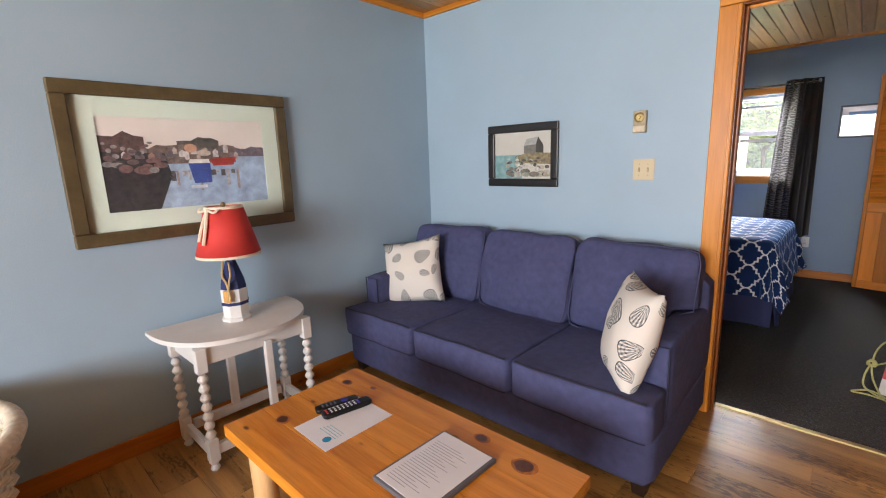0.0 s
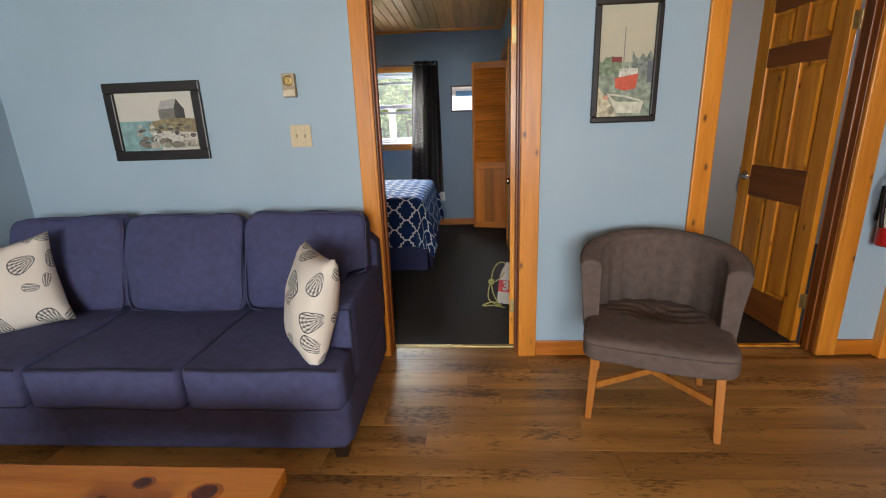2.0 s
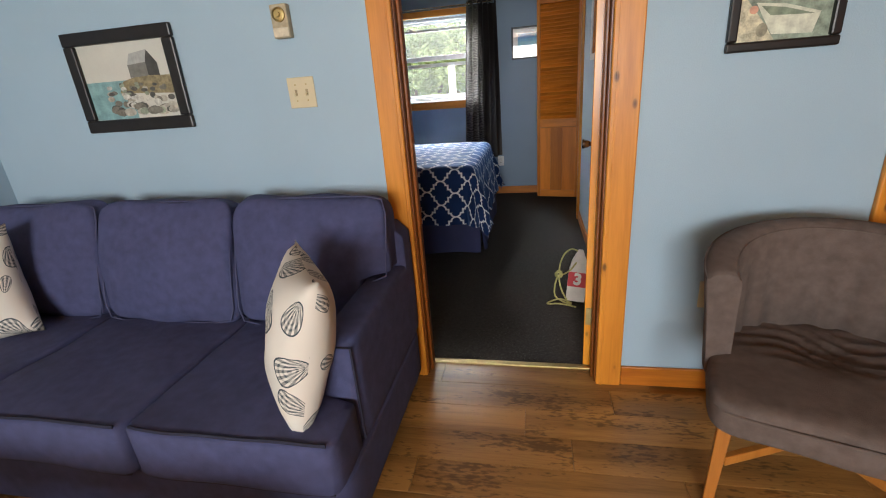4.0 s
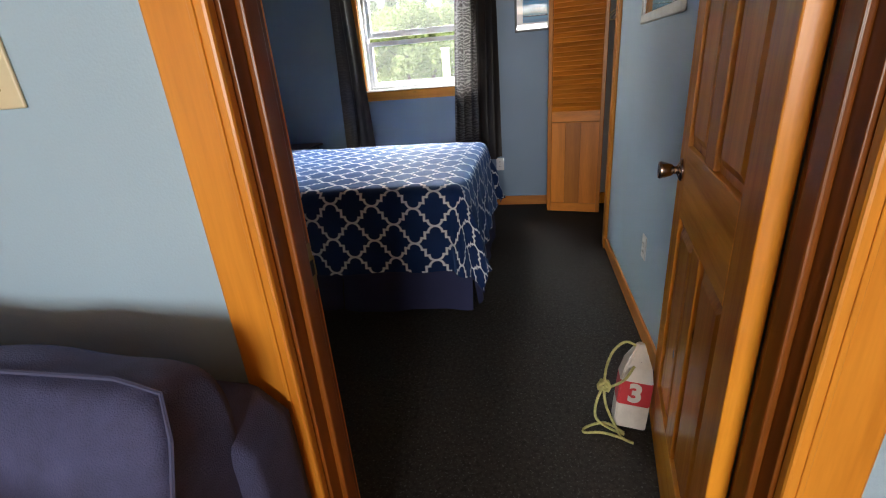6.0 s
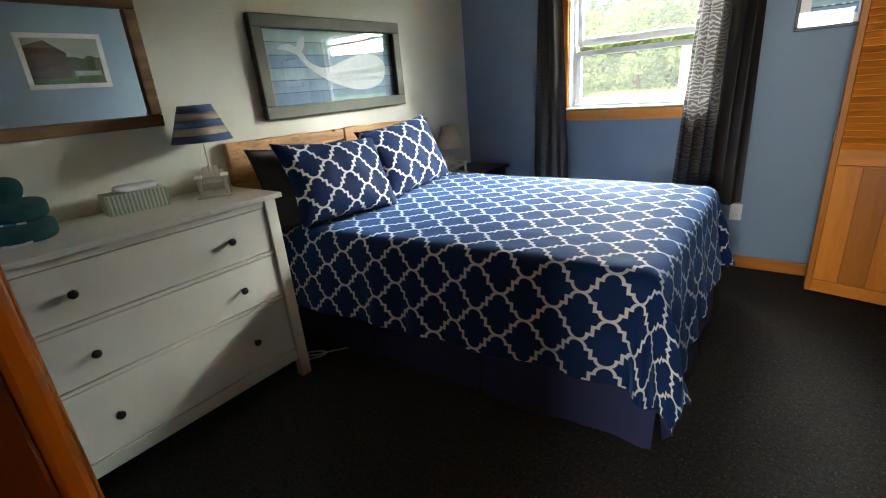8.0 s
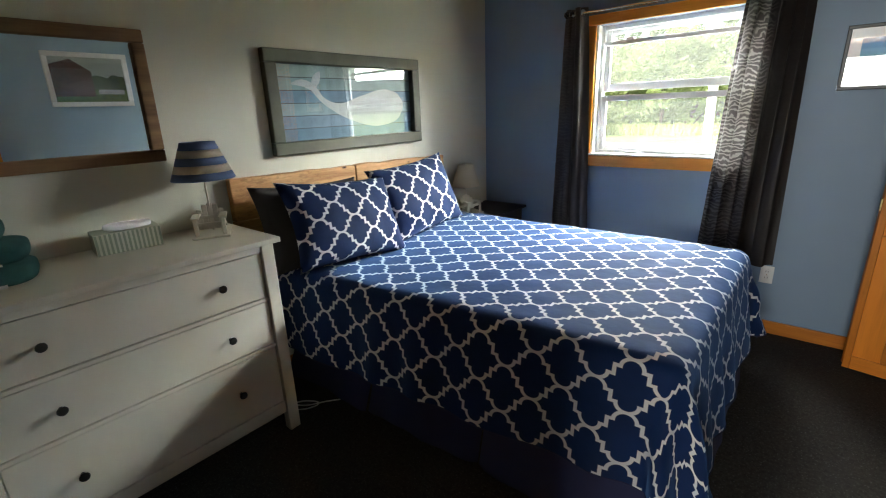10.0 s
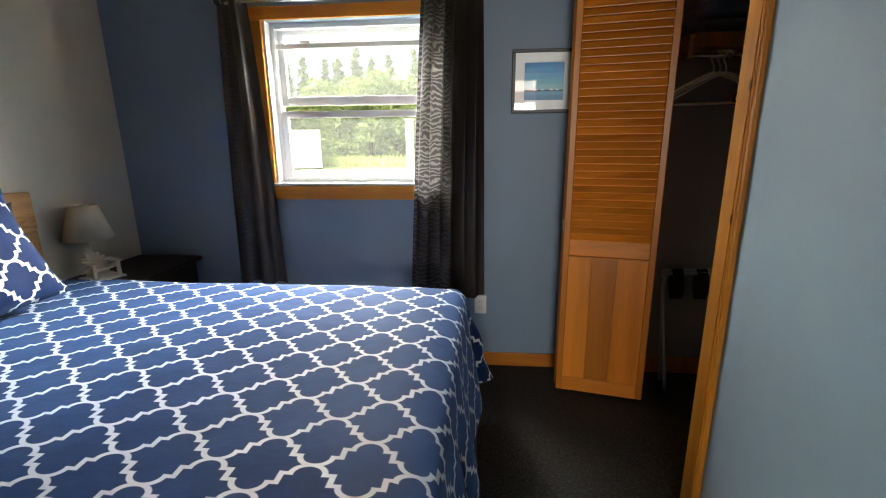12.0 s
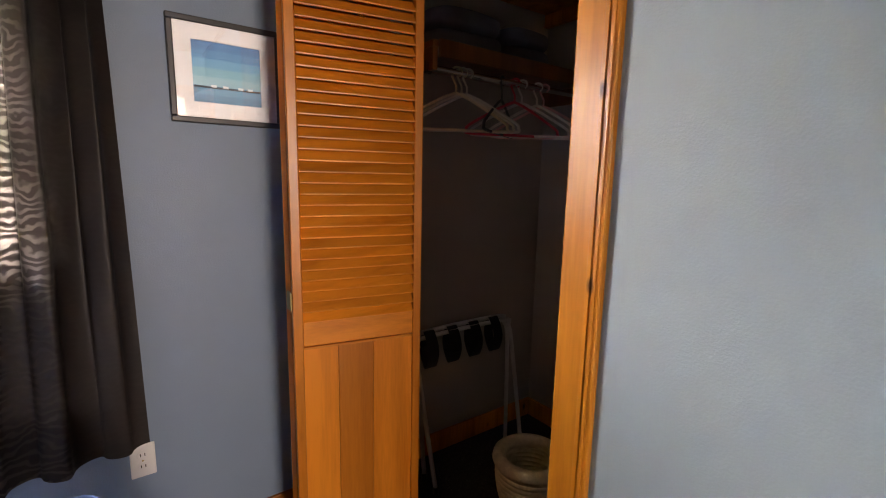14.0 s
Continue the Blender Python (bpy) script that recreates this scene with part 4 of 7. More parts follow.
ink(hb, jagged(0.22, 0.40, 0.03, 0.075, -0.0056, 6, 14), (0.12, 0.09, 0.10), 0.5, 40)
ink(hb, flat([(-0.40, -0.22), (-0.17, -0.22), (-0.10, -0.06), (-0.12, 0.05), (-0.40, 0.06)], -0.0060), (0.022, 0.019, 0.020), 0.7, 45)
rocks(hb, -0.38, -0.12, -0.05, 0.10, -0.0064, 34, 6, [(0.11, 0.075, 0.07), (0.045, 0.04, 0.04), (0.20, 0.18, 0.17), (0.14, 0.075, 0.065)])
homes = random.Random(41)
for k in range(20):
    x, z, w, h = -0.30 + 0.027 * k, homes.uniform(0.015, 0.055), homes.uniform(0.018, 0.04), homes.uniform(0.015, 0.035)
    tone = homes.choice([(0.34, 0.27, 0.23), (0.10, 0.08, 0.08), (0.22, 0.13, 0.10), (0.42, 0.38, 0.36), (0.15, 0.13, 0.13)])
    ink(hb, flat([(x, z), (x + w, z), (x + w, z + h), (x + w / 2, z + h + 0.012), (x, z + h)], -0.0062 - 0.00002 * k), tone, 0.4, 60)
    plain(hb, x + 0.004, x + w - 0.004, -0.04 - homes.uniform(0, 0.10), -0.035, -0.00492 - 0.00001 * k, tuple(c * 0.75 for c in tone), 0.5, 60)
ink(hb, flat([(-0.02, 0.0), (0.085, 0.0), (0.085, -0.10), (0.0, -0.10)], -0.0064), (0.03, 0.055, 0.22), 0.3)
ink(hb, flat([(-0.02, 0.0), (0.085, 0.0), (0.08, 0.02), (-0.01, 0.02)], -0.0066), (0.55, 0.55, 0.5), 0.3)
ink(hb, flat([(0.085, 0.02), (0.225, 0.03), (0.205, -0.012), (0.10, -0.015)], -0.0066), (0.30, 0.035, 0.025), 0.3)
plain(hb, -0.02, 0.06, -0.125, -0.11, -0.0064, (0.5, 0.5, 0.5), 0.3)
ink(hb, oval(0.0, 0.075, 0.03, 0.022, -0.0068), (0.42, 0.22, 0.13), 0.3)
ink(hb, oval(0.06, 0.05, 0.035, 0.015, -0.0068), (0.40, 0.33, 0.26), 0.3)

# whale on boards
GREEN_FRAME = mottled("grey_green_frame", (0.080, 0.085, 0.054), 0.5, 0.18, 8, 80, 0.1)
wh = picture("whale_picture", (WEST, 2.15, 1.525), 90, 1.155, 0.54, 0.068, 0.045, GREEN_FRAME, 0, paint(0.3, 0.4, 0.42), "wide grey-green framed whale print on blue boards")
for k in range(6):
    z = -0.202 + 0.0673 * k
    tone = [(0.10, 0.19, 0.27), (0.15, 0.24, 0.33), (0.22, 0.33, 0.38), (0.13, 0.24, 0.34), (0.21, 0.33, 0.34), (0.28, 0.40, 0.38)][k]
    plain(wh, -0.51, 0.51, z + 0.002, z + 0.0655, -0.0050, tone, 0.22, 14)
plain(wh, -0.51, 0.51, -0.202, 0.202, -0.0045, (0.04, 0.05, 0.06))
def rounded(points, steps=6):
    """A closed outline bent smoothly through its corners."""
    n = len(points)
    out = []
    for k in range(n):
        p0, p1, p2, p3 = (points[(k + q) % n] for q in (-1, 0, 1, 2))
        for q in range(steps):
            t = q / steps
            out.append(tuple(0.5 * (2 * b + (c - a) * t + (2 * a - 5 * b + 4 * c - d) * t * t + (3 * b - a - 3 * c + d) * t ** 3) for a, b, c, d in zip(p0, p1, p2, p3)))
    return out


whale = [(-0.29, 0.075), (-0.235, 0.01), (-0.15, -0.045), (-0.047, -0.093), (0.12, -0.14), (0.25, -0.143), (0.37, -0.115), (0.43, -0.05), (0.43, 0.01), (0.37, 0.06), (0.25, 0.078), (0.068, 0.037), (-0.09, -0.004), (-0.20, 0.025), (-0.255, 0.085)]
whale_white = (0.46, 0.51, 0.52)
ink(wh, flat(rounded(whale), -0.0056), whale_white, 0.12, 16)
ink(wh, flat(rounded([(-0.285, 0.07), (-0.255, 0.085), (-0.225, 0.12), (-0.22, 0.17), (-0.265, 0.145), (-0.285, 0.105)]), -0.0058), whale_white, 0.12, 16)
ink(wh, flat(rounded([(-0.285, 0.07), (-0.275, 0.10), (-0.32, 0.122), (-0.37, 0.122), (-0.415, 0.10), (-0.345, 0.088)]), -0.0060), whale_white, 0.12, 16)

# small seascape
sea = picture("seascape_picture", (0.43, NORTH, 1.640), 0, 0.335, 0.318, 0.018, 0.018, mottled("dark_grey_frame", (0.035, 0.035, 0.04), 0.4, 0.2, 30, 200, 0.05), 0.048, paint(0.55, 0.55, 0.56, 0.05, 5), "dark framed seascape with white mount")
for k in range(7):
    z = -0.095 + 0.0272 * k
    tone = [(0.08, 0.19, 0.30), (0.10, 0.24, 0.36), (0.20, 0.36, 0.42), (0.14, 0.32, 0.40), (0.09, 0.27, 0.42), (0.05, 0.19, 0.36), (0.035, 0.14, 0.30)][k]
    plain(sea, -0.103, 0.103, z, z + 0.0272, -0.0050, tone, 0.1, 6)
plain(sea, -0.10, 0.10, -0.048, -0.042, -0.0056, (0.035, 0.04, 0.05), 0.4, 60)
for x in (-0.05, -0.015, 0.03, 0.06):
    plain(sea, x, x + 0.016, -0.044, -0.037, -0.0058, (0.6, 0.6, 0.6))

# white framed house picture opposite the mirror
WHITE_FRAME = mottled("white_washed_frame", (0.78, 0.79, 0.76), 0.5, 0.08, 20, 150, 0.08)
hp = picture("house_picture", (EAST, 1.575, 1.60), -90, 0.62, 0.45, 0.04, 0.02, WHITE_FRAME, 0, paint(0.5, 0.5, 0.45), "white framed picture of a house and garden")
plain(hp, -0.27, 0.27, -0.185, 0.185, -0.0045, (0.48, 0.52, 0.46), 0.1, 5)
plain(hp, -0.27, 0.27, -0.185, -0.06, -0.0049, (0.12, 0.17, 0.06), 0.5, 30)
ink(hp, jagged(-0.27, 0.0, -0.08, 0.03, -0.0053, 8, 21), (0.08, 0.11, 0.05), 0.6, 40)
ink(hp, flat([(-0.02, -0.14), (0.27, -0.14), (0.27, 0.12), (0.12, 0.17), (-0.02, 0.07)], -0.0056), (0.12, 0.05, 0.035), 0.5, 30)
plain(hp, -0.25, -0.05, -0.12, -0.08, -0.0058, (0.45, 0.46, 0.44), 0.3)

# mirror over the dresser
RUSTIC = wood("rustic_brown_frame", (0.10, 0.05, 0.022), (0.24, 0.135, 0.06), 0.6, "X", 8, 0.9, 0.2)
mr = picture("wall_mirror", (WEST, 0.68, 1.555), 90, 0.73, 0.53, 0.05, 0.03, RUSTIC, 0, RUSTIC, "rustic brown wooden framed wall mirror", None)
part("mirror_plate", box((-0.317, -0.010, -0.217), (0.317, -0.006, 0.217)), MIRROR, mr, "silvered mirror plate")
mr["category"] = "mirror"
mr.matrix_world = Matrix.Translation((WEST + 0.012, 0.68, 1.555)) @ pose(0, 0, 0, 0, 0, 90) @ pose(0, 0, 0, 2.3)

# ---- living room things ----
DARK_WOOD = wood("dark_stained_wood", (0.012, 0.007, 0.005), (0.03, 0.016, 0.01), 0.35, "Z", 8, 0.2, 0.1)
PIPING = mottled("slate_blue_piping", (0.060, 0.066, 0.140), 0.8, 0.1, 5, 300, 0.2)
SEAM = mottled("dark_slate_seam", (0.018, 0.019, 0.042), 0.85, 0.1, 5, 300, 0.2)
PALE_PINE = wood("pale_pine_log", (0.52, 0.30, 0.12), (0.70, 0.46, 0.22), 0.4, "Z", 6, 0.6, 0.1)
CHAIR_LEG = wood("orange_beech", (0.32, 0.11, 0.018), (0.47, 0.185, 0.035), 0.3, "Z", 9, 0.1, 0.1)


def sofa():
    s = thing("sofa", (-1.0, -0.02, 0), "slate-blue three-seat sofa with loose box cushions", "sofa")
    part("base", cushion((-0.985, -0.895, 0.068), (0.985, -0.01, 0.285), (0, 0.006, 0), 34, 14), SOFA_CLOTH, s)
    for x in (-0.93, 0.93):
        for y in (-0.83, -0.07):
            leg = box((x - 0.035, y - 0.035, 0.0), (x + 0.035, y + 0.035, 0.078), 0.004)
            for v in leg.verts:
                f = 0.72 + 0.28 * v.co.z / 0.078
                v.co.x, v.co.y = x + (v.co.x - x) * f, y + (v.co.y - y) * f
            part("leg", leg, DARK_WOOD, s, "dark tapered wooden leg")
    for sgn in (-1, 1):
        a, b = sorted((sgn * 0.862, sgn * 0.985))
        arm = part("arm", cushion((a, -0.725, 0.275), (b, -0.01, 0.625), (0.02, 0.0, 0.02), 18, 8), SOFA_CLOTH, s)
        e = sgn * 0.981
        i = sgn * 0.866
        part("piping", tube([(e, -0.715, 0.29), (e, -0.722, 0.615), (i, -0.722, 0.615), (i, -0.722, 0.45)], 0.0042, 6), SEAM, arm)
    part("back_frame", cushion((-0.985, -0.15, 0.275), (0.985, -0.005, 0.80), (0, 0.0, 0.0), 14, 8), SOFA_CLOTH, s)
    for k, (a, b) in enumerate(((-0.985, -0.338), (-0.326, 0.326), (0.338, 0.985))):
        bm = cushion((a, -0.925, 0.275), (b, -0.15, 0.45), (0.0, 0.02, 0.07), 26, 21, 0.011, k * 3.1)
        for v in bm.verts:
            if v.co.y > -0.735:
                v.co.x = max(-0.857, min(0.857, v.co.x))
        c = part("seat_cushion", bm, SOFA_CLOTH, s)
        for up in (1, -1):
            line = welt_line((a, -0.925, 0.275), (b, -0.15, 0.45), (0.0, 0.02, 0.07), 26, 0.011, k * 3.1, up)
            part("piping", tube(line, 0.0055, 6), SEAM, c)
    for k, (a, b) in enumerate(((-0.962, -0.328), (-0.312, 0.312), (0.328, 0.962))):
        bm = cushion((a, -0.36, 0.445), (b, -0.13, 0.925), (0.006, 0.40, 0.015), 9, 21, 0.020, 7 + k * 2.3)
        for v in bm.verts:
            if v.co.z < 0.64:
                v.co.x = max(-0.862, min(0.862, v.co.x))
            thin = 1 - 0.55 * max(0.0, (v.co.z - 0.445) / 0.48) ** 2.2
            v.co.y = -0.275 + (v.co.y + 0.275) * thin + 0.16 * (v.co.z - 0.445) + 0.02
        c = part("back_cushion", bm, SOFA_CLOTH, s)
        ring = []
        for q in range(40):
            t = 2 * math.pi * q / 40
            ct, st = math.cos(t), math.sin(t)
            n = max(abs(ct), abs(st))
            pw = (abs(ct / n) ** 12 + abs(st / n) ** 12) ** (-1 / 12)
            x = (a + b) / 2 + (b - a) / 2 * 0.985 * ct / n * pw
            z = 0.685 + 0.24 * 0.98 * st / n * pw
            x = max(-0.858, min(0.858, x)) if z < 0.64 else x
            ring.append((x, -0.335 + 0.075 * max(0.0, (z - 0.445) / 0.48) ** 2.2 + 0.16 * (z - 0.445), z + 0.006 * (z > 0.85)))
        part("piping", tube(ring, 0.0034, 6, True), PIPING, c)
    return s


sofa()


def throw_pillow(place, turn, lean, roll, label, width=0.46):
    p = tagged(finish("throw_pillow", pillow(width, 0.46, 0.19, 20, 0.012, place[0]), SHELLS, True), label, "pillow", "shell pillows on the sofa")
    p.matrix_world = Matrix.Translation(place) @ pose(0, 0, 0, 0, 0, turn) @ pose(0, 0, 0, lean, 0, 0) @ pose(0, 0, 0, 0, roll, 0)
    return p


throw_pillow((-1.75, -0.51, 0.64), 16, -17, -12, "square cream shell-print pillow against the sofa back")
throw_pillow((-0.19, -0.71, 0.64), -54, -15, 0, "square cream shell-print pillow against the sofa arm", 0.40)


def coffee_table():
    t = thing("coffee_table", (-0.605, -1.745, 0), "low varnished knotty pine coffee table", "table")
    edges = [-0.305, -0.155, 0.0, 0.15, 0.305]
    for a, b in zip(edges, edges[1:]):
        part("board", box((-0.575, a + 0.0006, 0.405), (0.575, b - 0.0006, 0.45), 0.002), TABLE_PINE, t)
    for x in (-0.47, 0.47):
        for y in (-0.22, 0.22):
            part("leg", moved(lathe([(0.044, 0), (0.047, 0.02), (0.045, 0.2), (0.048, 0.36), (0.046, 0.405)], 16), Matrix.Translation((x, y, 0))), PALE_PINE, t, "pale round log leg", True)
    for y in (-0.22, 0.22):
        part("apron", box((-0.43, y - 0.012, 0.32), (0.43, y + 0.012, 0.404), 0.003), TABLE_PINE, t)
    for x in (-0.47, 0.47):
        part("apron", box((x - 0.012, -0.18, 0.32), (x + 0.012, 0.18, 0.404), 0.003), PINE_Y, t)
    rng = random.Random(9)
    for x, y, r in ((-0.49, 0.19, 0.016), (-0.44, -0.14, 0.02), (-0.36, 0.23, 0.009), (0.40, 0.215, 0.026), (0.21, 0.245, 0.018), (0.30, -0.20, 0.02)):
        bm = bmesh.new()
        pts = [(x + r * 1.25 * math.cos(q * 0.3927) * rng.uniform(0.9, 1.1), y + r * math.sin(q * 0.3927) * rng.uniform(0.9, 1.1)) for q in range(16)]
        bm.faces.new([bm.verts.new((px, py, 0.4504)) for px, py in pts])
        part("knot", bm, KNOT, t)
        ring = bmesh.new()
        ring.faces.new([ring.verts.new((x + (px - x) * 1.45 + 0.003, y + (py - y) * 1.3, 0.4502)) for px, py in pts])
        part("knot_halo", ring, KNOT_HALO, t)
    return t


KNOT = mottled("dark_knot", (0.10, 0.028, 0.010), 0.3, 0.6, 45, 160, 0.1)
KNOT_HALO = mottled("amber_knot_halo", (0.40, 0.125, 0.014), 0.26, 0.35, 60, 200, 0.1)
coffee_table()

PAPER = mottled("white_paper", (0.72, 0.73, 0.76), 0.6, 0.03, 12, 200, 0.02)
GREY_TEXT = paint(0.36, 0.37, 0.42, 0.1, 20)
sheet = thing("paper_sheet", (-0.85, -1.745, 0.4505), "white printed paper sheet lying on the coffee table", "paper", -1)
part("page", box((-0.105, -0.145, 0.0), (0.105, 0.145, 0.0012)), PAPER, sheet)
dot = lathe([(0.016, 0), (0.016, 0.0004)], 20)
part("printed_mark", moved(dot, Matrix.Translation((0.05, -0.105, 0.0014))), paint(0.02, 0.25, 0.45, 0.1, 20), sheet, "round blue printed mark")
for k in range(4):
    part("printed_line", box((-0.03 + 0.004 * k, -0.085 + 0.012 * k, 0.0013), (0.07, -0.082 + 0.012 * k, 0.0016)), paint(0.25, 0.5, 0.58, 0.1, 20), sheet)

binder = thing("info_binder", (-0.40, -1.725, 0.4505), "grey information binder with a white printed cover", "binder", -2)
part("cover", box((-0.115, -0.155, 0.0), (0.115, 0.155, 0.016), 0.003), mottled("grey_binder_cover", (0.10, 0.105, 0.12), 0.4, 0.1, 10, 200, 0.05), binder)
part("page", box((-0.105, -0.148, 0.0162), (0.105, 0.148, 0.0182), 0.001, 1), PAPER, binder)
for k in range(20):
    w = 0.05 + 0.04 * ((k * 37) % 10) / 10
    part("printed_line", box((-0.085, -0.125 + 0.0115 * k, 0.0183), (-0.085 + 1.7 * w, -0.1225 + 0.0115 * k, 0.0186)), GREY_TEXT, binder)

remote = thing("remote_control", (-0.905, -1.69, 0.4520), "black remote control on the paper sheet", "remote", -13)
part("shell", cushion((-0.024, -0.098, 0), (0.024, 0.098, 0.02), (0, 0, 0.1), 9, 5), METAL_DARK, remote)
for i in range(3):
    for j in range(9):
        col = (0.55, 0.56, 0.58) if j else (0.5, 0.03, 0.03)
        if j == 8:
            col = (0.05, 0.05, 0.4)
        part("button", box((-0.017 + 0.0125 * i, -0.085 + 0.016 * j, 0.0195), (-0.009 + 0.0125 * i, -0.078 + 0.016 * j, 0.0222), 0.001, 1), paint(*col, 0.05, 20), remote)

slim = thing("remote_control", (-0.958, -1.70, 0.4520), "smooth black remote control beside another one", "remote", -17)
part("shell", cushion((-0.023, -0.085, 0), (0.023, 0.085, 0.018), (0, 0, 0.1), 9, 5), METAL_DARK, slim)
part("direction_pad", moved(lathe([(0.014, 0), (0.014, 0.0015), (0.008, 0.002)], 20), Matrix.Translation((0, 0.03, 0.0185))), paint(0.03, 0.03, 0.30, 0.05, 20), slim, "round blue direction pad")
for j in range(4):
    part("button", box((-0.012, -0.06 + 0.016 * j, 0.0183), (0.012, -0.053 + 0.016 * j, 0.0202), 0.001, 1), paint(0.10, 0.10, 0.12, 0.05, 20), slim)

SHABBY = mottled("worn_white_paint", (0.66, 0.65, 0.62), 0.45, 0.07, 9, 120, 0.08)


def gate_table():
    t = thing("side_table", (-1.80, -1.70, 0), "white painted half-oval side table with turned legs", "side table")
    out, n = [], 40
    for k in range(n + 1):
        a = -math.pi / 2 + math.pi * k / n
        c, s = math.cos(a), math.sin(a)
        out.append((-0.20 + 0.455 * abs(c) ** 0.75, 0.37 * (1 if s > 0 else -1) * abs(s) ** 0.9))
    bm = bmesh.new()
    lo = [bm.verts.new((x, y, 0.604)) for x, y in out]
    hi = [bm.verts.new((x, y, 0.626)) for x, y in out]
    bm.faces.new(lo[::-1])
    bm.faces.new(hi)
    for k in range(len(out)):
        j = (k + 1) % len(out)
        bm.faces.new((lo[k], lo[j], hi[j], hi[k]))
    bmesh.ops.bevel(bm, geom=bm.edges[:], offset=0.004, segments=2, affect="EDGES")
    part("tabletop", bm, SHABBY, t)
    turned = [(0.016, 0.0), (0.022, 0.012), (0.014, 0.03), (0.024, 0.045), (0.024, 0.05)]
    z = 0.16
    rings = [(0.0235, 0.05), (0.0235, 0.15)]
    while z < 0.47:
        rings += [(0.012, z), (0.021, z + 0.012), (0.024, z + 0.021), (0.021, z + 0.030), (0.012, z + 0.042)]
        z += 0.046
    rings += [(0.024, 0.52), (0.024, 0.604)]
    for x, y in ((0.18, -0.262), (-0.13, -0.275), (0.18, 0.262), (-0.13, 0.275)):
        part("turned_leg", merged(moved(lathe(turned + rings[2:-2], 14), Matrix.Translation((x, y, 0))), box((x - 0.023, y - 0.023, 0.05), (x + 0.023, y + 0.023, 0.16), 0.003), box((x - 0.023, y - 0.023, 0.49), (x + 0.023, y + 0.023, 0.603), 0.003)), SHABBY, t)
    for x in (0.18, -0.13):
        part("stretcher", box((x - 0.014, -0.24, 0.075), (x + 0.014, 0.24, 0.125), 0.003), SHABBY, t)
        part("apron", box((x - 0.010, -0.24, 0.52), (x + 0.010, 0.24, 0.603), 0.003), SHABBY, t)
    for y in (-0.268, 0.268):
        part("stretcher", box((-0.107, y - 0.012, 0.075), (0.167, y + 0.012, 0.125), 0.003), SHABBY, t)
        part("apron", box((-0.107, y - 0.010, 0.52), (0.167, y + 0.010, 0.603), 0.003), SHABBY, t)
    part("gate_upright", box((-0.145, -0.04, 0.125), (-0.115, 0.0, 0.545), 0.003), SHABBY, t)
    part("gate_upright", box((0.172, 0.03, 0.125), (0.205, 0.065, 0.545), 0.003), SHABBY, t)
    return t


gate_table()


def buoy_lamp():
    t = thing("table_lamp", (-1.83, -1.695, 0.626), "buoy-shaped table lamp with a red fabric shade", "lamp", 20)
    white = mottled("white_glazed_wood", (0.70, 0.70, 0.68), 0.4, 0.06, 14, 150, 0.05)
    navy = paint(0.012, 0.022, 0.10, 0.1, 20)
    part("base", merged(moved(lathe([(0.072, 0), (0.074, 0.012), (0.066, 0.02)], 8), pose(0, 0, 0, 0, 0, 22.5)), moved(lathe([(0.064, 0.018), (0.066, 0.165)], 8), pose(0, 0, 0, 0, 0, 22.5))), white, t)
    part("stripe", moved(lathe([(0.067, 0.082), (0.0675, 0.098)], 8), pose(0, 0, 0, 0, 0, 22.5)), navy, t, "navy painted stripe")
    part("neck", moved(lathe([(0.064, 0.165), (0.056, 0.21), (0.030, 0.29), (0.024, 0.31)], 8), pose(0, 0, 0, 0, 0, 22.5)), navy, t, "navy painted tapered neck")
    part("stem", lathe([(0.007, 0.30), (0.007, 0.575), (0.010, 0.58), (0.012, 0.59), (0.004, 0.60)], 10), BRASS, t)
    rope = mottled("tan_twine", (0.50, 0.36, 0.17), 0.8, 0.2, 60, 300, 0.3)
    part("twine", merged(tube(bent([(0.02, -0.03, 0.30), (0.05, -0.055, 0.25), (0.045, -0.066, 0.20), (0.035, -0.072, 0.12)]), 0.005, 6), tube(bent([(-0.03, -0.02, 0.30), (0.0, -0.06, 0.235), (0.03, -0.068, 0.205), (0.05, -0.07, 0.13)]), 0.005, 6)), rope, t)
    part("tag", box((0.005, -0.073, 0.105), (0.05, -0.069, 0.165), 0.001, 1), paint(0.55, 0.30, 0.08, 0.3, 40), t, "small tan wooden tag")
    red = mottled("red_lampshade_cloth", (0.62, 0.045, 0.035), 0.75, 0.08, 12, 400, 0.15)
    cream = paint(0.72, 0.62, 0.48, 0.08, 20)
    sh = part("shade", merged(shade_shell(0.152, 0.088, 0.338, 0.578)), red, t, "red fabric lampshade", True)
    part("shade_trim", ring_band(0.1535, 0.1505, 0.335, 0.347), cream, sh)
    part("shade_trim", ring_band(0.0912, 0.0885, 0.569, 0.581), cream, sh)
    bow = merged(tube(bent([(0, -0.095, 0.548), (-0.05, -0.10, 0.535), (-0.06, -0.085, 0.55)]), 0.006, 6), tube(bent([(0, -0.095, 0.548), (-0.012, -0.125, 0.47), (-0.02, -0.145, 0.40)]), 0.008, 6), tube(bent([(0, -0.095, 0.548), (0.012, -0.125, 0.47), (0.008, -0.146, 0.385)]), 0.008, 6), tube(bent([(0, -0.095, 0.548), (0.045, -0.10, 0.535), (0.06, -0.085, 0.55)]), 0.006, 6))
    part("bow", moved(bow, Matrix.Translation((0, 0, 0.023))), cream, sh, "cream ribbon bow")
    return t


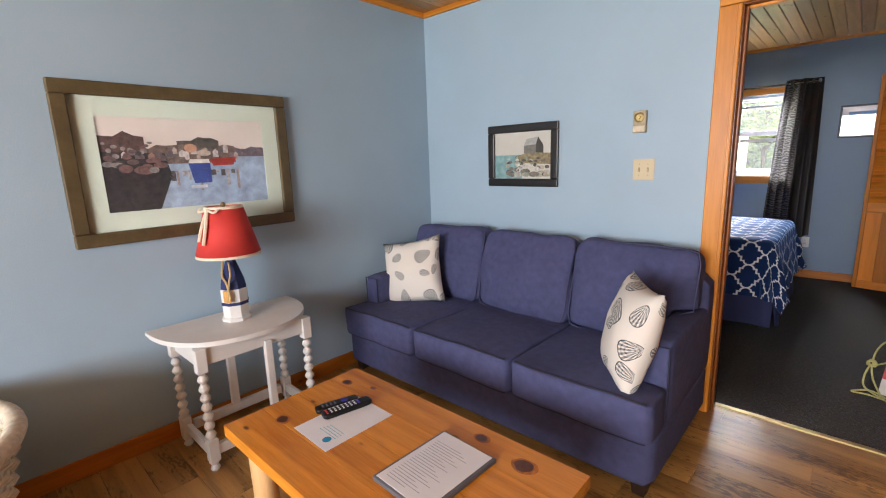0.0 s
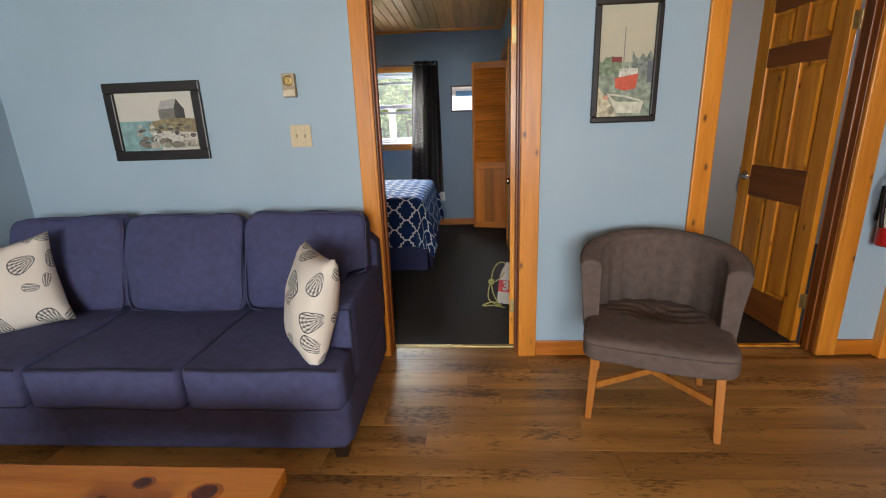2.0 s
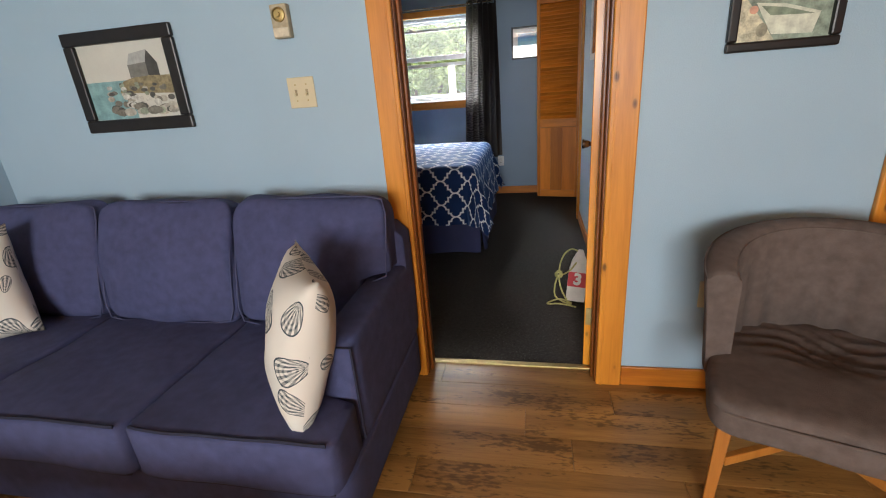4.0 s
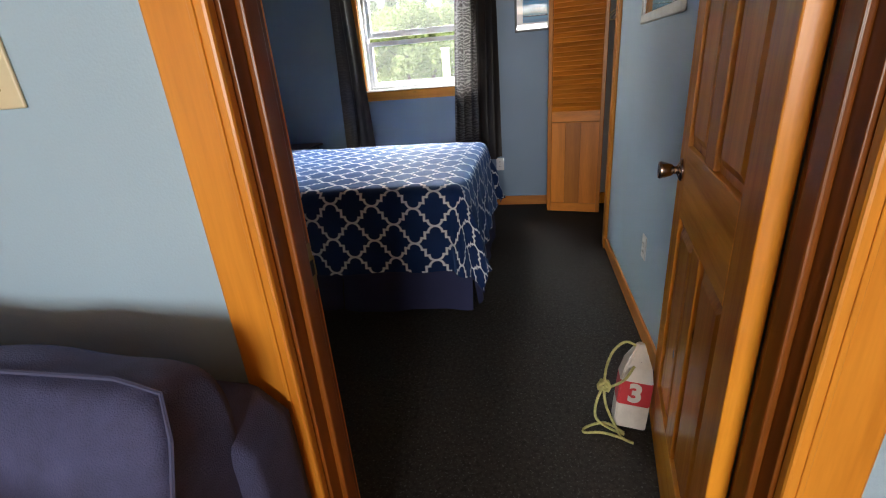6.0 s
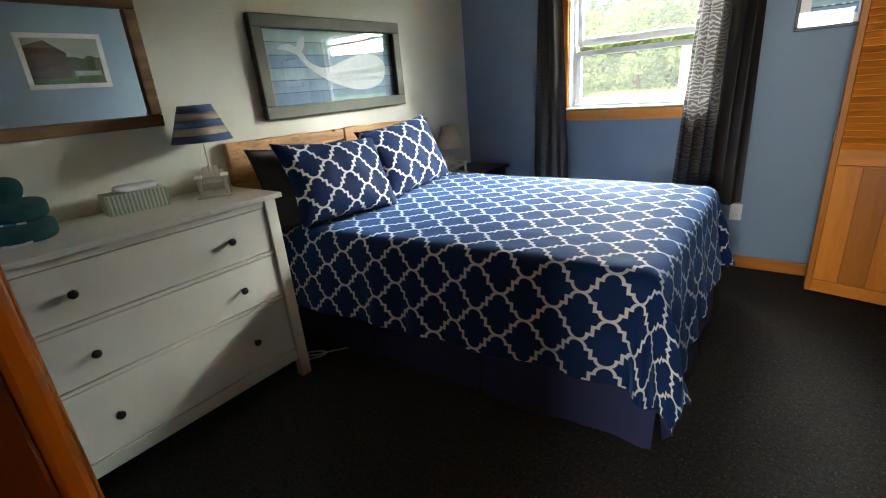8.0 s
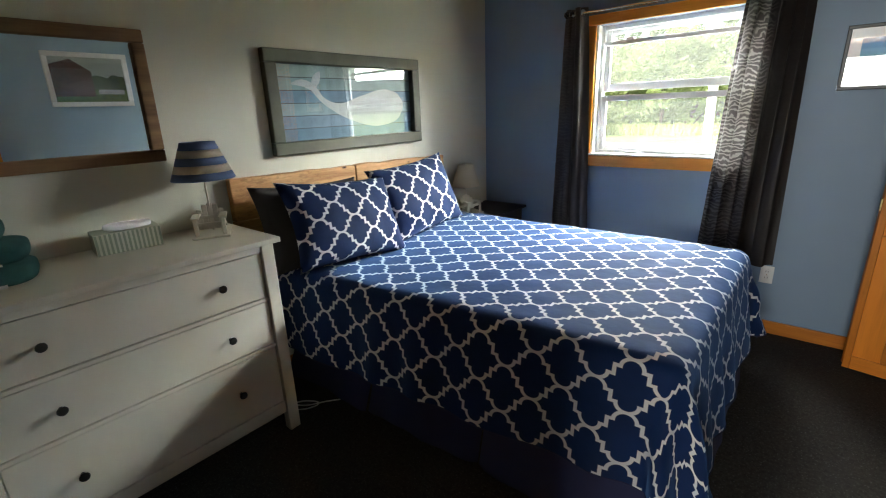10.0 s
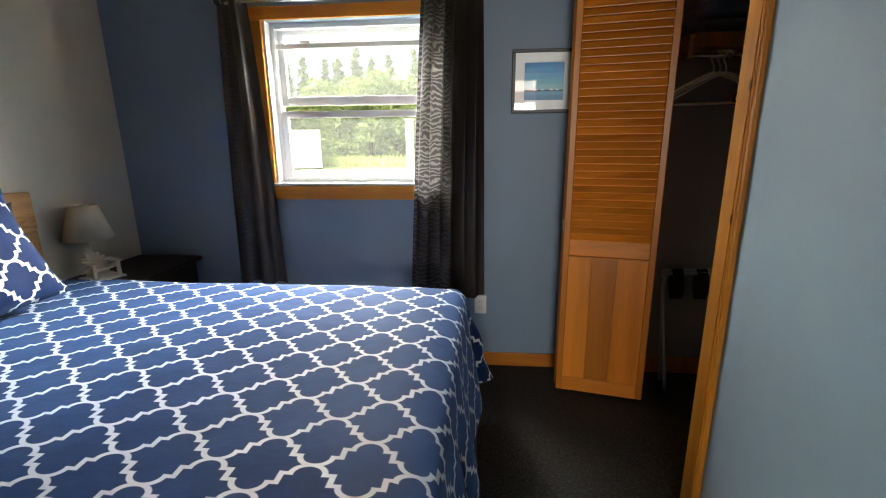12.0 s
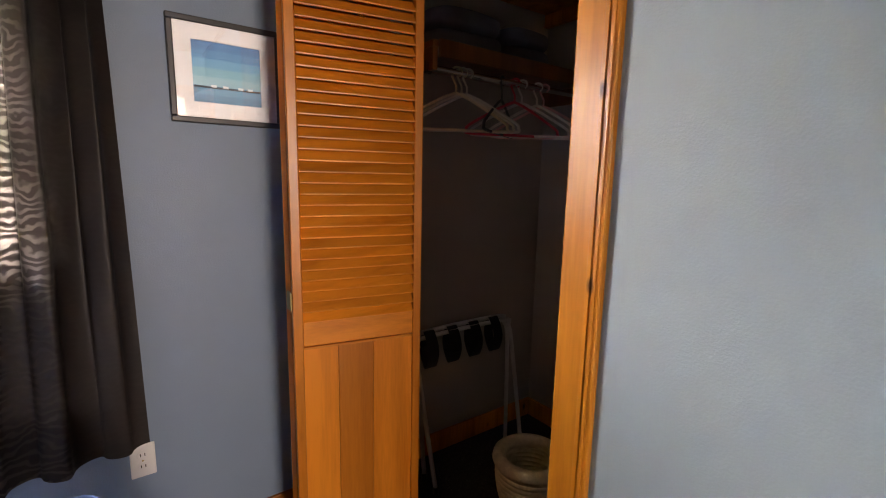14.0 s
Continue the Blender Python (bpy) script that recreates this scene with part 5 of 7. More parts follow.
def shade_shell(r0, r1, z0, z1, sides=36, thick=0.003):
    """An open cone with a wall."""
    bm = bmesh.new()
    rings = []
    for r, z in ((r0, z0), (r1, z1), (r1 - thick, z1), (r0 - thick, z0)):
        rings.append([bm.verts.new((r * math.cos(2 * math.pi * k / sides), r * math.sin(2 * math.pi * k / sides), z)) for k in range(sides)])
    for a in range(4):
        lo, hi = rings[a], rings[(a + 1) % 4]
        for k in range(sides):
            bm.faces.new((lo[k], lo[(k + 1) % sides], hi[(k + 1) % sides], hi[k]))
    return bm


def ring_band(r0, r1, z0, z1):
    return shade_shell(r0, r1, z0, z1, 36, 0.004)


buoy_lamp()


def armchair():
    c = thing("armchair", (1.342, -0.455, 0), "taupe tub chair with beech legs and cross stretcher", "armchair", -18.6)
    for x, y in ((-0.245, -0.215), (0.245, -0.215), (-0.235, 0.215), (0.235, 0.215)):
        leg = box((-0.019, -0.019, 0.0), (0.019, 0.019, 0.335), 0.004)
        for v in leg.verts:
            f = 0.74 + 0.26 * v.co.z / 0.335
            v.co.x = v.co.x * f + x + (0.016 if x > 0 else -0.016) * (1 - v.co.z / 0.335)
            v.co.y = v.co.y * f + y + (0.016 if y > 0 else -0.016) * (1 - v.co.z / 0.335)
        part("leg", leg, CHAIR_LEG, c)
    for sgn in (-1, 1):
        ang = math.degrees(math.atan2(0.43 * sgn, 0.49))
        z = 0.165 if sgn > 0 else 0.171
        bm = moved(box((-0.315, -0.011, -0.016), (0.315, 0.011, 0.016), 0.003), Matrix.Translation((0, 0, z)) @ pose(0, 0, 0, 0, 0, ang))
        part("stretcher", bm, CHAIR_LEG, c)
    seat = cushion((-0.305, -0.315, 0.325), (0.305, 0.27, 0.447), (0.0, 0.03, 0.10), 8, 30, 0.008, 2.0)
    for v in seat.verts:
        dip = math.exp(-((v.co.x / 0.15) ** 2 + ((v.co.y - 0.07) / 0.11) ** 2))
        if v.co.z > 0.4:
            crease = math.sin(95 * v.co.y + 30 * v.co.x + 4 * math.sin(18 * v.co.x))
            v.co.z -= 0.028 * dip - 0.016 * dip * crease
        if v.co.y > 0:
            v.co.x *= 1 - 0.18 * (v.co.y / 0.27) ** 2
    part("seat", seat, CHAIR_CLOTH, c)
    bm = bmesh.new()
    rows, steps = [], 44
    for k in range(steps + 1):
        a = math.radians(-104 + 208 * k / steps)
        f = abs(-104 + 208 * k / steps) / 104
        top = 0.80 - 0.085 * f ** 2.2
        ox, oy = math.sin(a), math.cos(a)
        row = []
        profile = ((0.0, 0.375), (0.008, 0.56), (0.016, top - 0.022), (-0.004, top - 0.004), (-0.030, top), (-0.062, top - 0.006), (-0.076, top - 0.028), (-0.070, 0.58), (-0.064, 0.375))
        for off, z in profile:
            lean = 0.030 * (z - 0.375) / 0.4
            rx, ry = 0.318 + off + lean * 0.6, 0.295 + off + lean
            w = 0.004 * noise.noise(Vector((ox * 5, oy * 5, z * 6))) + (0.011 * math.sin(k * 1.3 + 0.8 * math.sin(k * 0.5)) * max(0.0, 1 - (z - 0.375) / 0.36) if off < -0.05 else 0.0)
            row.append(bm.verts.new(((rx + w) * ox, (ry + w) * oy - 0.005, z)))
        rows.append(row)
    for r0, r1 in zip(rows, rows[1:]):
        for j in range(len(r0)):
            bm.faces.new((r0[j], r0[(j + 1) % len(r0)], r1[(j + 1) % len(r0)], r1[j])).smooth = True
    bm.faces.new(rows[0])
    bm.faces.new(rows[-1][::-1])
    back = part("backrest", bm, CHAIR_CLOTH, c)
    for off, dz in ((0.014, -0.016), (-0.072, -0.02)):
        line = []
        for k in range(steps + 1):
            d = -104 + 208 * k / steps
            a, f = math.radians(d), abs(d) / 104
            z = 0.80 - 0.085 * f ** 2.2 + dz
            lean = 0.030 * (z - 0.375) / 0.4
            line.append(((0.318 + off + lean * 0.6) * math.sin(a), (0.295 + off + lean) * math.cos(a) - 0.005, z))
        part("seam", tube(line, 0.003, 5), CHAIR_CLOTH, back)
    part("seam", tube([(0.0, 0.228 + 0.03 * (z - 0.375) / 0.4, z) for z in (0.47, 0.55, 0.63, 0.71, 0.765)], 0.0026, 5), CHAIR_CLOTH, back)
    front = [(-0.296, 0.02), (-0.300, -0.15), (-0.290, -0.27), (-0.24, -0.314), (-0.12, -0.324), (0.0, -0.326), (0.12, -0.324), (0.24, -0.314), (0.290, -0.27), (0.300, -0.15), (0.296, 0.02)]
    part("seat_welt", tube(bent([(x, y, 0.412) for x, y in front], 4), 0.0045, 6), CHAIR_CLOTH, c)
    return c


armchair()


def wicker_chair():
    c = thing("wicker_chair", (-1.57, -3.02, 0), "cream woven wicker tub chair with a beige cushion", "chair")
    wick = mottled("cream_wicker", (0.58, 0.52, 0.40), 0.6, 0.25, 40, 200, 0.3)
    for k in range(20):
        z = 0.05 + 0.026 * k
        r = 0.37 + 0.07 * (k / 19) ** 1.5
        pts = []
        for q in range(60):
            a = 2 * math.pi * q / 60
            wob = 0.008 * (1 if (q + k) % 2 else -1)
            pts.append(((r + wob) * math.cos(a), (r + wob) * math.sin(a), z))
        part("woven_ring", tube(pts, 0.0145, 6, True), wick, c)
    rim = [(0.45 * math.cos(2 * math.pi * q / 60), 0.45 * math.sin(2 * math.pi * q / 60), 0.565) for q in range(60)]
    part("rim", tube(rim, 0.03, 10, True), wick, c, "", True)
    part("seat_cushion", cushion((-0.33, -0.33, 0.30), (0.33, 0.33, 0.44), (0, 0, 0.15), 4, 8), mottled("beige_cushion", (0.48, 0.42, 0.32), 0.85, 0.1, 8, 400, 0.2), c)
    part("seat_base", lathe([(0.36, 0.0), (0.36, 0.30)], 24), wick, c)
    return c


wicker_chair()


def extinguisher():
    e = thing("fire_extinguisher", (2.635, -0.075, 0.66), "red fire extinguisher hung on the blue wall", "extinguisher")
    part("cylinder", lathe([(0.050, 0.0), (0.056, 0.01), (0.056, 0.27), (0.045, 0.305), (0.02, 0.325), (0.016, 0.34)], 24), mottled("red_enamel", (0.42, 0.015, 0.015), 0.3, 0.08, 10, 200, 0.03), e, "", True)
    part("label_band", lathe([(0.0568, 0.10), (0.0568, 0.20)], 24), paint(0.6, 0.58, 0.52, 0.2, 40), e)
    part("valve", merged(lathe([(0.02, 0.335), (0.02, 0.37)], 14), box((-0.05, -0.012, 0.365), (0.05, 0.012, 0.385), 0.003), moved(box((-0.055, -0.010, 0.395), (0.05, 0.010, 0.408), 0.003), pose(0, 0, 0.0, 0, 0, 0))), METAL_DARK, e)
    part("hose", tube(bent([(-0.02, -0.01, 0.355), (-0.06, -0.015, 0.345), (-0.082, -0.015, 0.27), (-0.072, -0.012, 0.17), (-0.062, -0.01, 0.10)]), 0.010, 10), METAL_DARK, e, "black rubber hose", True)
    part("wall_bracket", box((-0.03, 0.056, 0.12), (0.03, 0.074, 0.30), 0.003), METAL_DARK, e)
    return e


extinguisher()

# ---- bathroom, seen through its open door ----
BATH_WHITE = mottled("white_acrylic", (0.72, 0.73, 0.72), 0.25, 0.03, 4, 200, 0.02)
tub = thing("bathtub", (1.68, 1.81, 0), "white bathtub in an alcove", "bathtub")
part("tub_shell", merged(box((-0.675, -0.48, 0), (0.675, -0.42, 0.42), 0.015), box((-0.675, 0.42, 0), (0.675, 0.48, 0.42), 0.015), box((-0.675, -0.42, 0), (-0.60, 0.42, 0.42), 0.015), box((0.60, -0.42, 0), (0.675, 0.42, 0.42), 0.015), box((-0.60, -0.42, 0.02), (0.60, 0.42, 0.08))), BATH_WHITE, tub)
trim_piece("trim", (2.365, 1.295, 0), (2.415, 1.318, 2.08), SHADED_JAMB_PINE, "dark pine strip on the alcove's end wall", "trim")
rail = thing("shower_rail", (1.68, 1.36, 1.93), "chrome shower rail across the alcove", "rail")
part("rod", moved(lathe([(0.0125, -0.675), (0.0125, 0.66)], 12), pose(0, 0, 0, 0, 90, 0)), CHROME, rail)
part("flange", moved(lathe([(0.035, 0.66), (0.03, 0.675)], 16), pose(0, 0, 0, 0, 90, 0)), CHROME, rail)
part("flange", moved(lathe([(0.035, -0.675), (0.03, -0.66)], 16), pose(0, 0, 0, 0, 90, 0)), CHROME, rail)
roll = thing("toilet_roll_holder", (3.27, 2.30, 0.74), "chrome holder with a white toilet roll", "toilet roll")
part("roll", moved(lathe([(0.02, -0.05), (0.055, -0.05), (0.055, 0.05), (0.02, 0.05)], 24), Matrix.Translation((0, -0.075, -0.05)) @ pose(0, 0, 0, 0, 90, 0)), PAPER, roll, "white paper roll", True)
part("holder", merged(box((-0.07, -0.012, 0.0), (0.07, 0.0, 0.09), 0.003), tube([(-0.06, 0, 0.02), (-0.06, -0.08, -0.05), (0.06, -0.08, -0.05), (0.06, 0, 0.02)], 0.006, 8)), CHROME, roll)


# ---- bedroom things ----
def bedspread_point(u, v):
    """From the flat cloth to the draped one. u towards the foot, v across the bed."""
    x1, y1, top, r = -0.012, 2.975, 0.70, 0.075
    y0 = 1.655 - 0.15 * min(1.0, max(0.0, -u - 0.15) / 1.7)  # lies wider towards the head
    du = max(0.0, u - x1)
    dv = max(0.0, y0 - v, v - y1)
    sy = -1 if v < y0 else 1
    d = (du ** 4 + dv ** 4) ** 0.25
    flat_d = math.hypot(du, dv) or 1.0
    bend = r * math.pi / 2
    if d < bend:
        out, down = r * math.sin(d / r), r * (1 - math.cos(d / r))
    else:
        out, down = r + (0.15 + 0.25 * min(du, dv) / max(du, dv)) * (d - bend), r + (d - bend) * 0.985
    along = (u + v) if dv and du else (u if dv else v)
    fold = 0.0
    if down > 0.06:
        fold = 0.013 * min(1.0, (down - 0.06) / 0.25) * math.sin(along * 19 + 1.5 * math.sin(along * 6.0))
        if du and dv:
            ang = math.atan2(dv, du)
            fold += 0.035 * min(1.0, (down - 0.06) / 0.3) * math.sin(ang * 6)
    out += fold
    p = Vector((min(u, x1) + out * du / flat_d, min(max(v, y0), y1) + sy * out * dv / flat_d, top - down))
    lump = noise.noise(Vector((u * 2.2, v * 2.2, 0.3))) * 0.010 + noise.noise(Vector((u * 9, v * 9, 4.0))) * 0.003
    p.z += lump if down < 0.1 else 0.0
    # a slight dip towards the pillows
    p.z += 0.010 * math.cos((v - 2.32) / 0.72 * 1.4) if not dv and not du else 0.0
    return p


def bedspread():
    bm = bmesh.new()
    uv = bm.loops.layers.uv.new("UVMap")
    u0, u1, v0, v1, n, m = -1.93, 0.505, 1.655 - 0.490, 2.975 + 0.46, 104, 98
    grid = []
    for j in range(m + 1):
        row = []
        for i in range(n + 1):
            u = u0 + (u1 - u0) * i / n
            near = v0 - 0.15 * min(1.0, max(0.0, -u - 0.15) / 1.7)
            v = near + (v1 - near) * j / m
            row.append((bm.verts.new(bedspread_point(u, v)), u, v))
        grid.append(row)
    for j in range(m):
        for i in range(n):
            four = [grid[j][i], grid[j][i + 1], grid[j + 1][i + 1], grid[j + 1][i]]
            f = bm.faces.new([q[0] for q in four])
            f.smooth = True
            for loop, q in zip(f.loops, four):
                loop[uv].uv = (q[1] + 0.208, q[2] - 0.13 * min(0.0, q[2] - 1.6) + 0.002)
    line = [grid[j][n][0].co.copy() for j in range(m + 1)]
    sides = [[grid[0][i][0].co.copy() for i in range(n + 1)], [grid[m][i][0].co.copy() for i in range(n + 1)]]
    b = tagged(finish("bedspread", bm, SPREAD, True), "navy bedspread with white trellis print draped over bed", "bedspread")
    for edge in (line, *sides):
        part("hem", tube(edge, 0.003, 5), NAVY, b)
    return b


def bed():
    b = thing("bed", (-0.95, 2.32, 0), "double bed with a navy pleated valance", "bed")
    part("mattress", cushion((-1.0, -0.70, 0.40), (0.955, 0.70, 0.672), (0, 0, 0), 9, 8), mottled("white_mattress_cloth", (0.6, 0.6, 0.58), 0.8, 0.05, 6, 300, 0.1), b)
    part("box_spring", box((-1.0, -0.70, 0.16), (0.98, 0.70, 0.40), 0.02), NAVY, b)
    for x in (-0.9, 0.0, 0.9):
        for y in (-0.6, 0.6):
            part("leg", moved(lathe([(0.02, 0.0), (0.02, 0.16)], 10), Matrix.Translation((x, y, 0))), METAL_DARK, b)
    # valance in flat lengths with a box pleat between them
    def drop(a, b_, fixed, axis, seed):
        bm = bmesh.new()
        cols = 26
        rows = []
        for j in range(5):
            z = 0.42 - (0.42 - 0.028) * j / 4
            row = []
            for i in range(cols + 1):
                s = a + (b_ - a) * i / cols
                w = 0.010 * math.sin(s * 11 + seed) * j / 4 + 0.004 * math.sin(s * 31 + seed)
                edge = 0.014 * math.exp(-((s - a) / 0.02) ** 2) + 0.014 * math.exp(-((s - b_) / 0.02) ** 2)
                flare = (0.045 if axis == "y" else 0.075 + (0.05 * (1.0 - s) if fixed < 0 else 0.0)) * j / 4
                q = fixed + (w - edge + flare) * (1 if fixed > 0 else -1)
                row.append(bm.verts.new((s, q, z + 0.006 * math.sin(s * 7 + seed) * (j == 4)) if axis == "x" else (q, s, z + 0.006 * math.sin(s * 7 + seed) * (j == 4))))
            rows.append(row)
        for r0, r1 in zip(rows, rows[1:]):
            for i in range(cols):
                bm.faces.new((r0[i], r0[i + 1], r1[i + 1], r1[i])).smooth = True
        return bm
    for k, (a, e) in enumerate(((-1.0, -0.36), (-0.355, 0.29), (0.295, 1.03))):
        part("valance", drop(a, e, -0.715, "x", k), NAVY, b)
        part("valance", drop(a, e, 0.70, "x", k + 5), NAVY, b)
    for k, (a, e) in enumerate(((-0.71, -0.01), (0.0, 0.70))):
        part("valance", drop(a, e, 1.015, "y", k + 9), NAVY, b)
    return b


bed()
bedspread()

HEAD_WOOD = wood("rustic_reclaimed_wood", (0.25, 0.105, 0.03), (0.60, 0.355, 0.15), 0.6, "Y", 5, 1.0, 0.18, (0.03, 0.012, 0.006), 0.35)
hbd = thing("headboard", (WEST, 2.125, 0), "rustic reclaimed wood plank headboard on the cream wall", "headboard")
for a, e, tops in ((-0.83, -0.035, (1.172, 1.150)), (-0.028, 0.835, (1.155, 1.140))):
    z = 0.40
    for k in range(4):
        z1 = z + 0.185 if k < 3 else tops[0]
        bm = box((0.002, a, z + 0.001), (0.042 + 0.004 * (k % 2), e, z1), 0.006)
        bmesh.ops.subdivide_edges(bm, edges=[q for q in bm.edges if abs(q.verts[0].co.y - q.verts[1].co.y) > 0.4], cuts=14)
        for v in bm.verts:
            if k == 3 and v.co.z > z + 0.08:
                v.co.z += 0.012 * noise.noise(Vector((v.co.y * 7, 2.0, k))) - 0.02 * (v.co.y - a) / (e - a)
        part("plank", bm, HEAD_WOOD, hbd)
        z = z1


def bed_pillow(name, place, size, lean, roll, mat, label, seed):
    p = tagged(finish(name, pillow(*size, 20, 0.016, seed), mat, True), label, "pillow", "pillows on the bed")
    p.matrix_world = Matrix.Translation(place) @ pose(0, 0, 0, 0, 0, 90) @ pose(0, 0, 0, lean, 0, 0) @ pose(0, 0, 0, 0, roll, 0)
    return p


GREY_COTTON = mottled("dark_grey_cotton", (0.055, 0.050, 0.050), 0.85, 0.1, 6, 400, 0.2)
bed_pillow("bed_pillow", (-1.63, 1.72, 0.925), (0.70, 0.46, 0.19), -26, 5, SHAM, "navy trellis-print pillow leaning on a grey one", 0.0)
bed_pillow("bed_pillow", (-1.68, 2.34, 0.945), (0.70, 0.47, 0.19), -22, -4, SHAM, "navy trellis-print pillow leaning on a grey one", 0.35)
bed_pillow("bed_pillow", (-1.80, 1.64, 0.90), (0.66, 0.46, 0.16), -16, 3, GREY_COTTON, "dark grey pillow against the headboard", 1.0)
bed_pillow("bed_pillow", (-1.83, 2.46, 0.90), (0.66, 0.44, 0.15), -14, 0, GREY_COTTON, "dark grey pillow against the headboard", 1.6)


def dresser():
    d = thing("dresser", (WEST, 0.70, 0), "white three-drawer dresser with dark round knobs", "dresser", 90)
    part("top", box((-0.555, -0.515, 0.938), (0.555, 0.0, 0.962), 0.004), WHITE_PAINT, d)
    for x in (-0.525, 0.525):
        s = 1 if x > 0 else -1
        part("post", box((min(x, x - s * 0.055), -0.50, 0), (max(x, x - s * 0.055), -0.455, 0.937), 0.004), WHITE_PAINT, d)
        part("post", box((min(x, x - s * 0.055), -0.045, 0), (max(x, x - s * 0.055), 0.0, 0.937), 0.004), WHITE_PAINT, d)
        part("side_panel", box((min(x - s * 0.01, x - s * 0.03), -0.455, 0.13), (max(x - s * 0.01, x - s * 0.03), -0.045, 0.937), 0.002), WHITE_PAINT, d)
    part("back_panel", box((-0.47, -0.012, 0.13), (0.47, -0.002, 0.937)), WHITE_PAINT, d)
    part("top_rail", box((-0.469, -0.492, 0.908), (0.469, -0.46, 0.937), 0.002), WHITE_PAINT, d)
    part("divider_rail", box((-0.469, -0.492, 0.685), (0.469, -0.46, 0.700), 0.002), WHITE_PAINT, d)
    part("divider_rail", box((-0.469, -0.492, 0.458), (0.469, -0.46, 0.473), 0.002), WHITE_PAINT, d)
    part("bottom_rail", box((-0.469, -0.490, 0.105), (0.469, -0.46, 0.165), 0.002), WHITE_PAINT, d)
    for z0, z1, zk in ((0.704, 0.904, 0.806), (0.477, 0.681, 0.575), (0.170, 0.454, 0.311)):
        f = part("drawer", box((-0.465, -0.488, z0), (0.465, -0.06, z1), 0.003), WHITE_PAINT, d)
        for x in (-0.288, 0.278):
            part("knob", moved(lathe([(0.007, 0), (0.006, 0.012), (0.013, 0.018), (0.0165, 0.025), (0.014, 0.031), (0.006, 0.034)], 18), Matrix.Translation((x, -0.487, zk)) @ pose(0, 0, 0, 90, 0, 0)), METAL_DARK, f, "dark round metal knob", True)
    return d


dresser()


def chair_lamp(place, turn, shade_rows, label):
    """A small lamp on a white miniature garden chair."""
    t = thing("chair_lamp", place, label, "lamp", turn)
    white = WHITE_PAINT
    part("base_plate", box((-0.075, -0.075, 0.0), (0.075, 0.085, 0.010), 0.003), white, t)
    for x in (-0.055, 0.055):
        part("chair_leg", box((x - 0.008, -0.06, 0.010), (x + 0.008, -0.044, 0.085), 0.002), white, t)
        part("armrest", box((x - 0.016, -0.07, 0.085), (x + 0.016, 0.045, 0.094), 0.002), white, t)
        part("chair_leg", moved(box((x - 0.006, -0.055, 0.0), (x + 0.006, 0.085, 0.014), 0.002), Matrix.Translation((0, 0, 0.052)) @ pose(0, 0, 0, -22)), white, t)
    for k in range(5):
        part("seat_slat", box((-0.05, -0.055 + 0.02 * k, 0.060 - 0.007 * k), (0.05, -0.038 + 0.02 * k, 0.068 - 0.007 * k), 0.001, 1), white, t)
    for k in range(5):
        x = -0.044 + 0.022 * k
        top = 0.118 - 0.0075 * abs(k - 2) ** 1.9
        part("back_slat", moved(box((x - 0.0108, 0.0, 0.0), (x + 0.0108, 0.009, top), 0.003), Matrix.Translation((0, 0.035, 0.022)) @ pose(0, 0, 0, -16)), white, t)
    part("back_rail", box((-0.052, 0.030, 0.070), (0.052, 0.036, 0.085), 0.002), white, t)
    part("stem", moved(lathe([(0.004, 0.010), (0.004, 0.27), (0.010, 0.275), (0.010, 0.30), (0.004, 0.395)], 10), Matrix.Translation((0.0, 0.066, 0.0))), white, t)
    sh = None
    for k, (r0, r1, z0, z1, mat) in enumerate(shade_rows):
        nm = "shade" if k == 0 else "shade_stripe"
        ob = part(nm, moved(shade_shell(r0, r1, z0, z1), Matrix.Translation((0.0, 0.066, 0.0))), mat, sh or t, "", True)
        sh = sh or ob
    return t


CREAM_CLOTH = mottled("cream_shade_cloth", (0.62, 0.58, 0.48), 0.8, 0.05, 14, 400, 0.12)
leafy_glow(CREAM_CLOTH, (0.72, 0.64, 0.48), 0.4)
STRIPE_BLUE = mottled("denim_blue_shade_cloth", (0.10, 0.155, 0.30), 0.8, 0.08, 14, 400, 0.12)
rows, zb, zt, rb, rt = [], 0.245, 0.405, 0.132, 0.070
for k in range(5):
    a, b_ = k / 5, (k + 1) / 5
    rows.append((rb + (rt - rb) * a, rb + (rt - rb) * b_, zb + (zt - zb) * a, zb + (zt - zb) * b_, STRIPE_BLUE if k % 2 == 0 else CREAM_CLOTH))
chair_lamp((-1.80, 1.10, 0.962), 62, rows, "small lamp on a white chair with blue striped shade")
nst = thing("nightstand", (-1.80, 3.31, 0.013), "black wooden nightstand beside the bed", "nightstand")
part("top", box((-0.215, -0.27, 0.635), (0.20, 0.275, 0.657), 0.004), DARK_WOOD, nst)
part("body", box((-0.20, -0.235, 0.10), (0.18, 0.235, 0.634), 0.003), DARK_WOOD, nst)
for x in (-0.18, 0.15):
    for y in (-0.21, 0.20):
        part("leg", box((x - 0.015, y - 0.015, -0.013), (x + 0.025, y + 0.025, 0.10), 0.002), DARK_WOOD, nst)
dr = part("drawer", box((-0.18, -0.248, 0.46), (0.16, -0.236, 0.61), 0.003), DARK_WOOD, nst)
part("knob", moved(lathe([(0.006, 0), (0.012, 0.015), (0.008, 0.02)], 12), Matrix.Translation((-0.01, -0.248, 0.54)) @ pose(0, 0, 0, 90)), METAL_DARK, dr)
chair_lamp((-1.84, 3.115, 0.670), 68, [(0.112, 0.062, 0.205, 0.375, CREAM_CLOTH)], "small lamp on a white chair with cream shade")

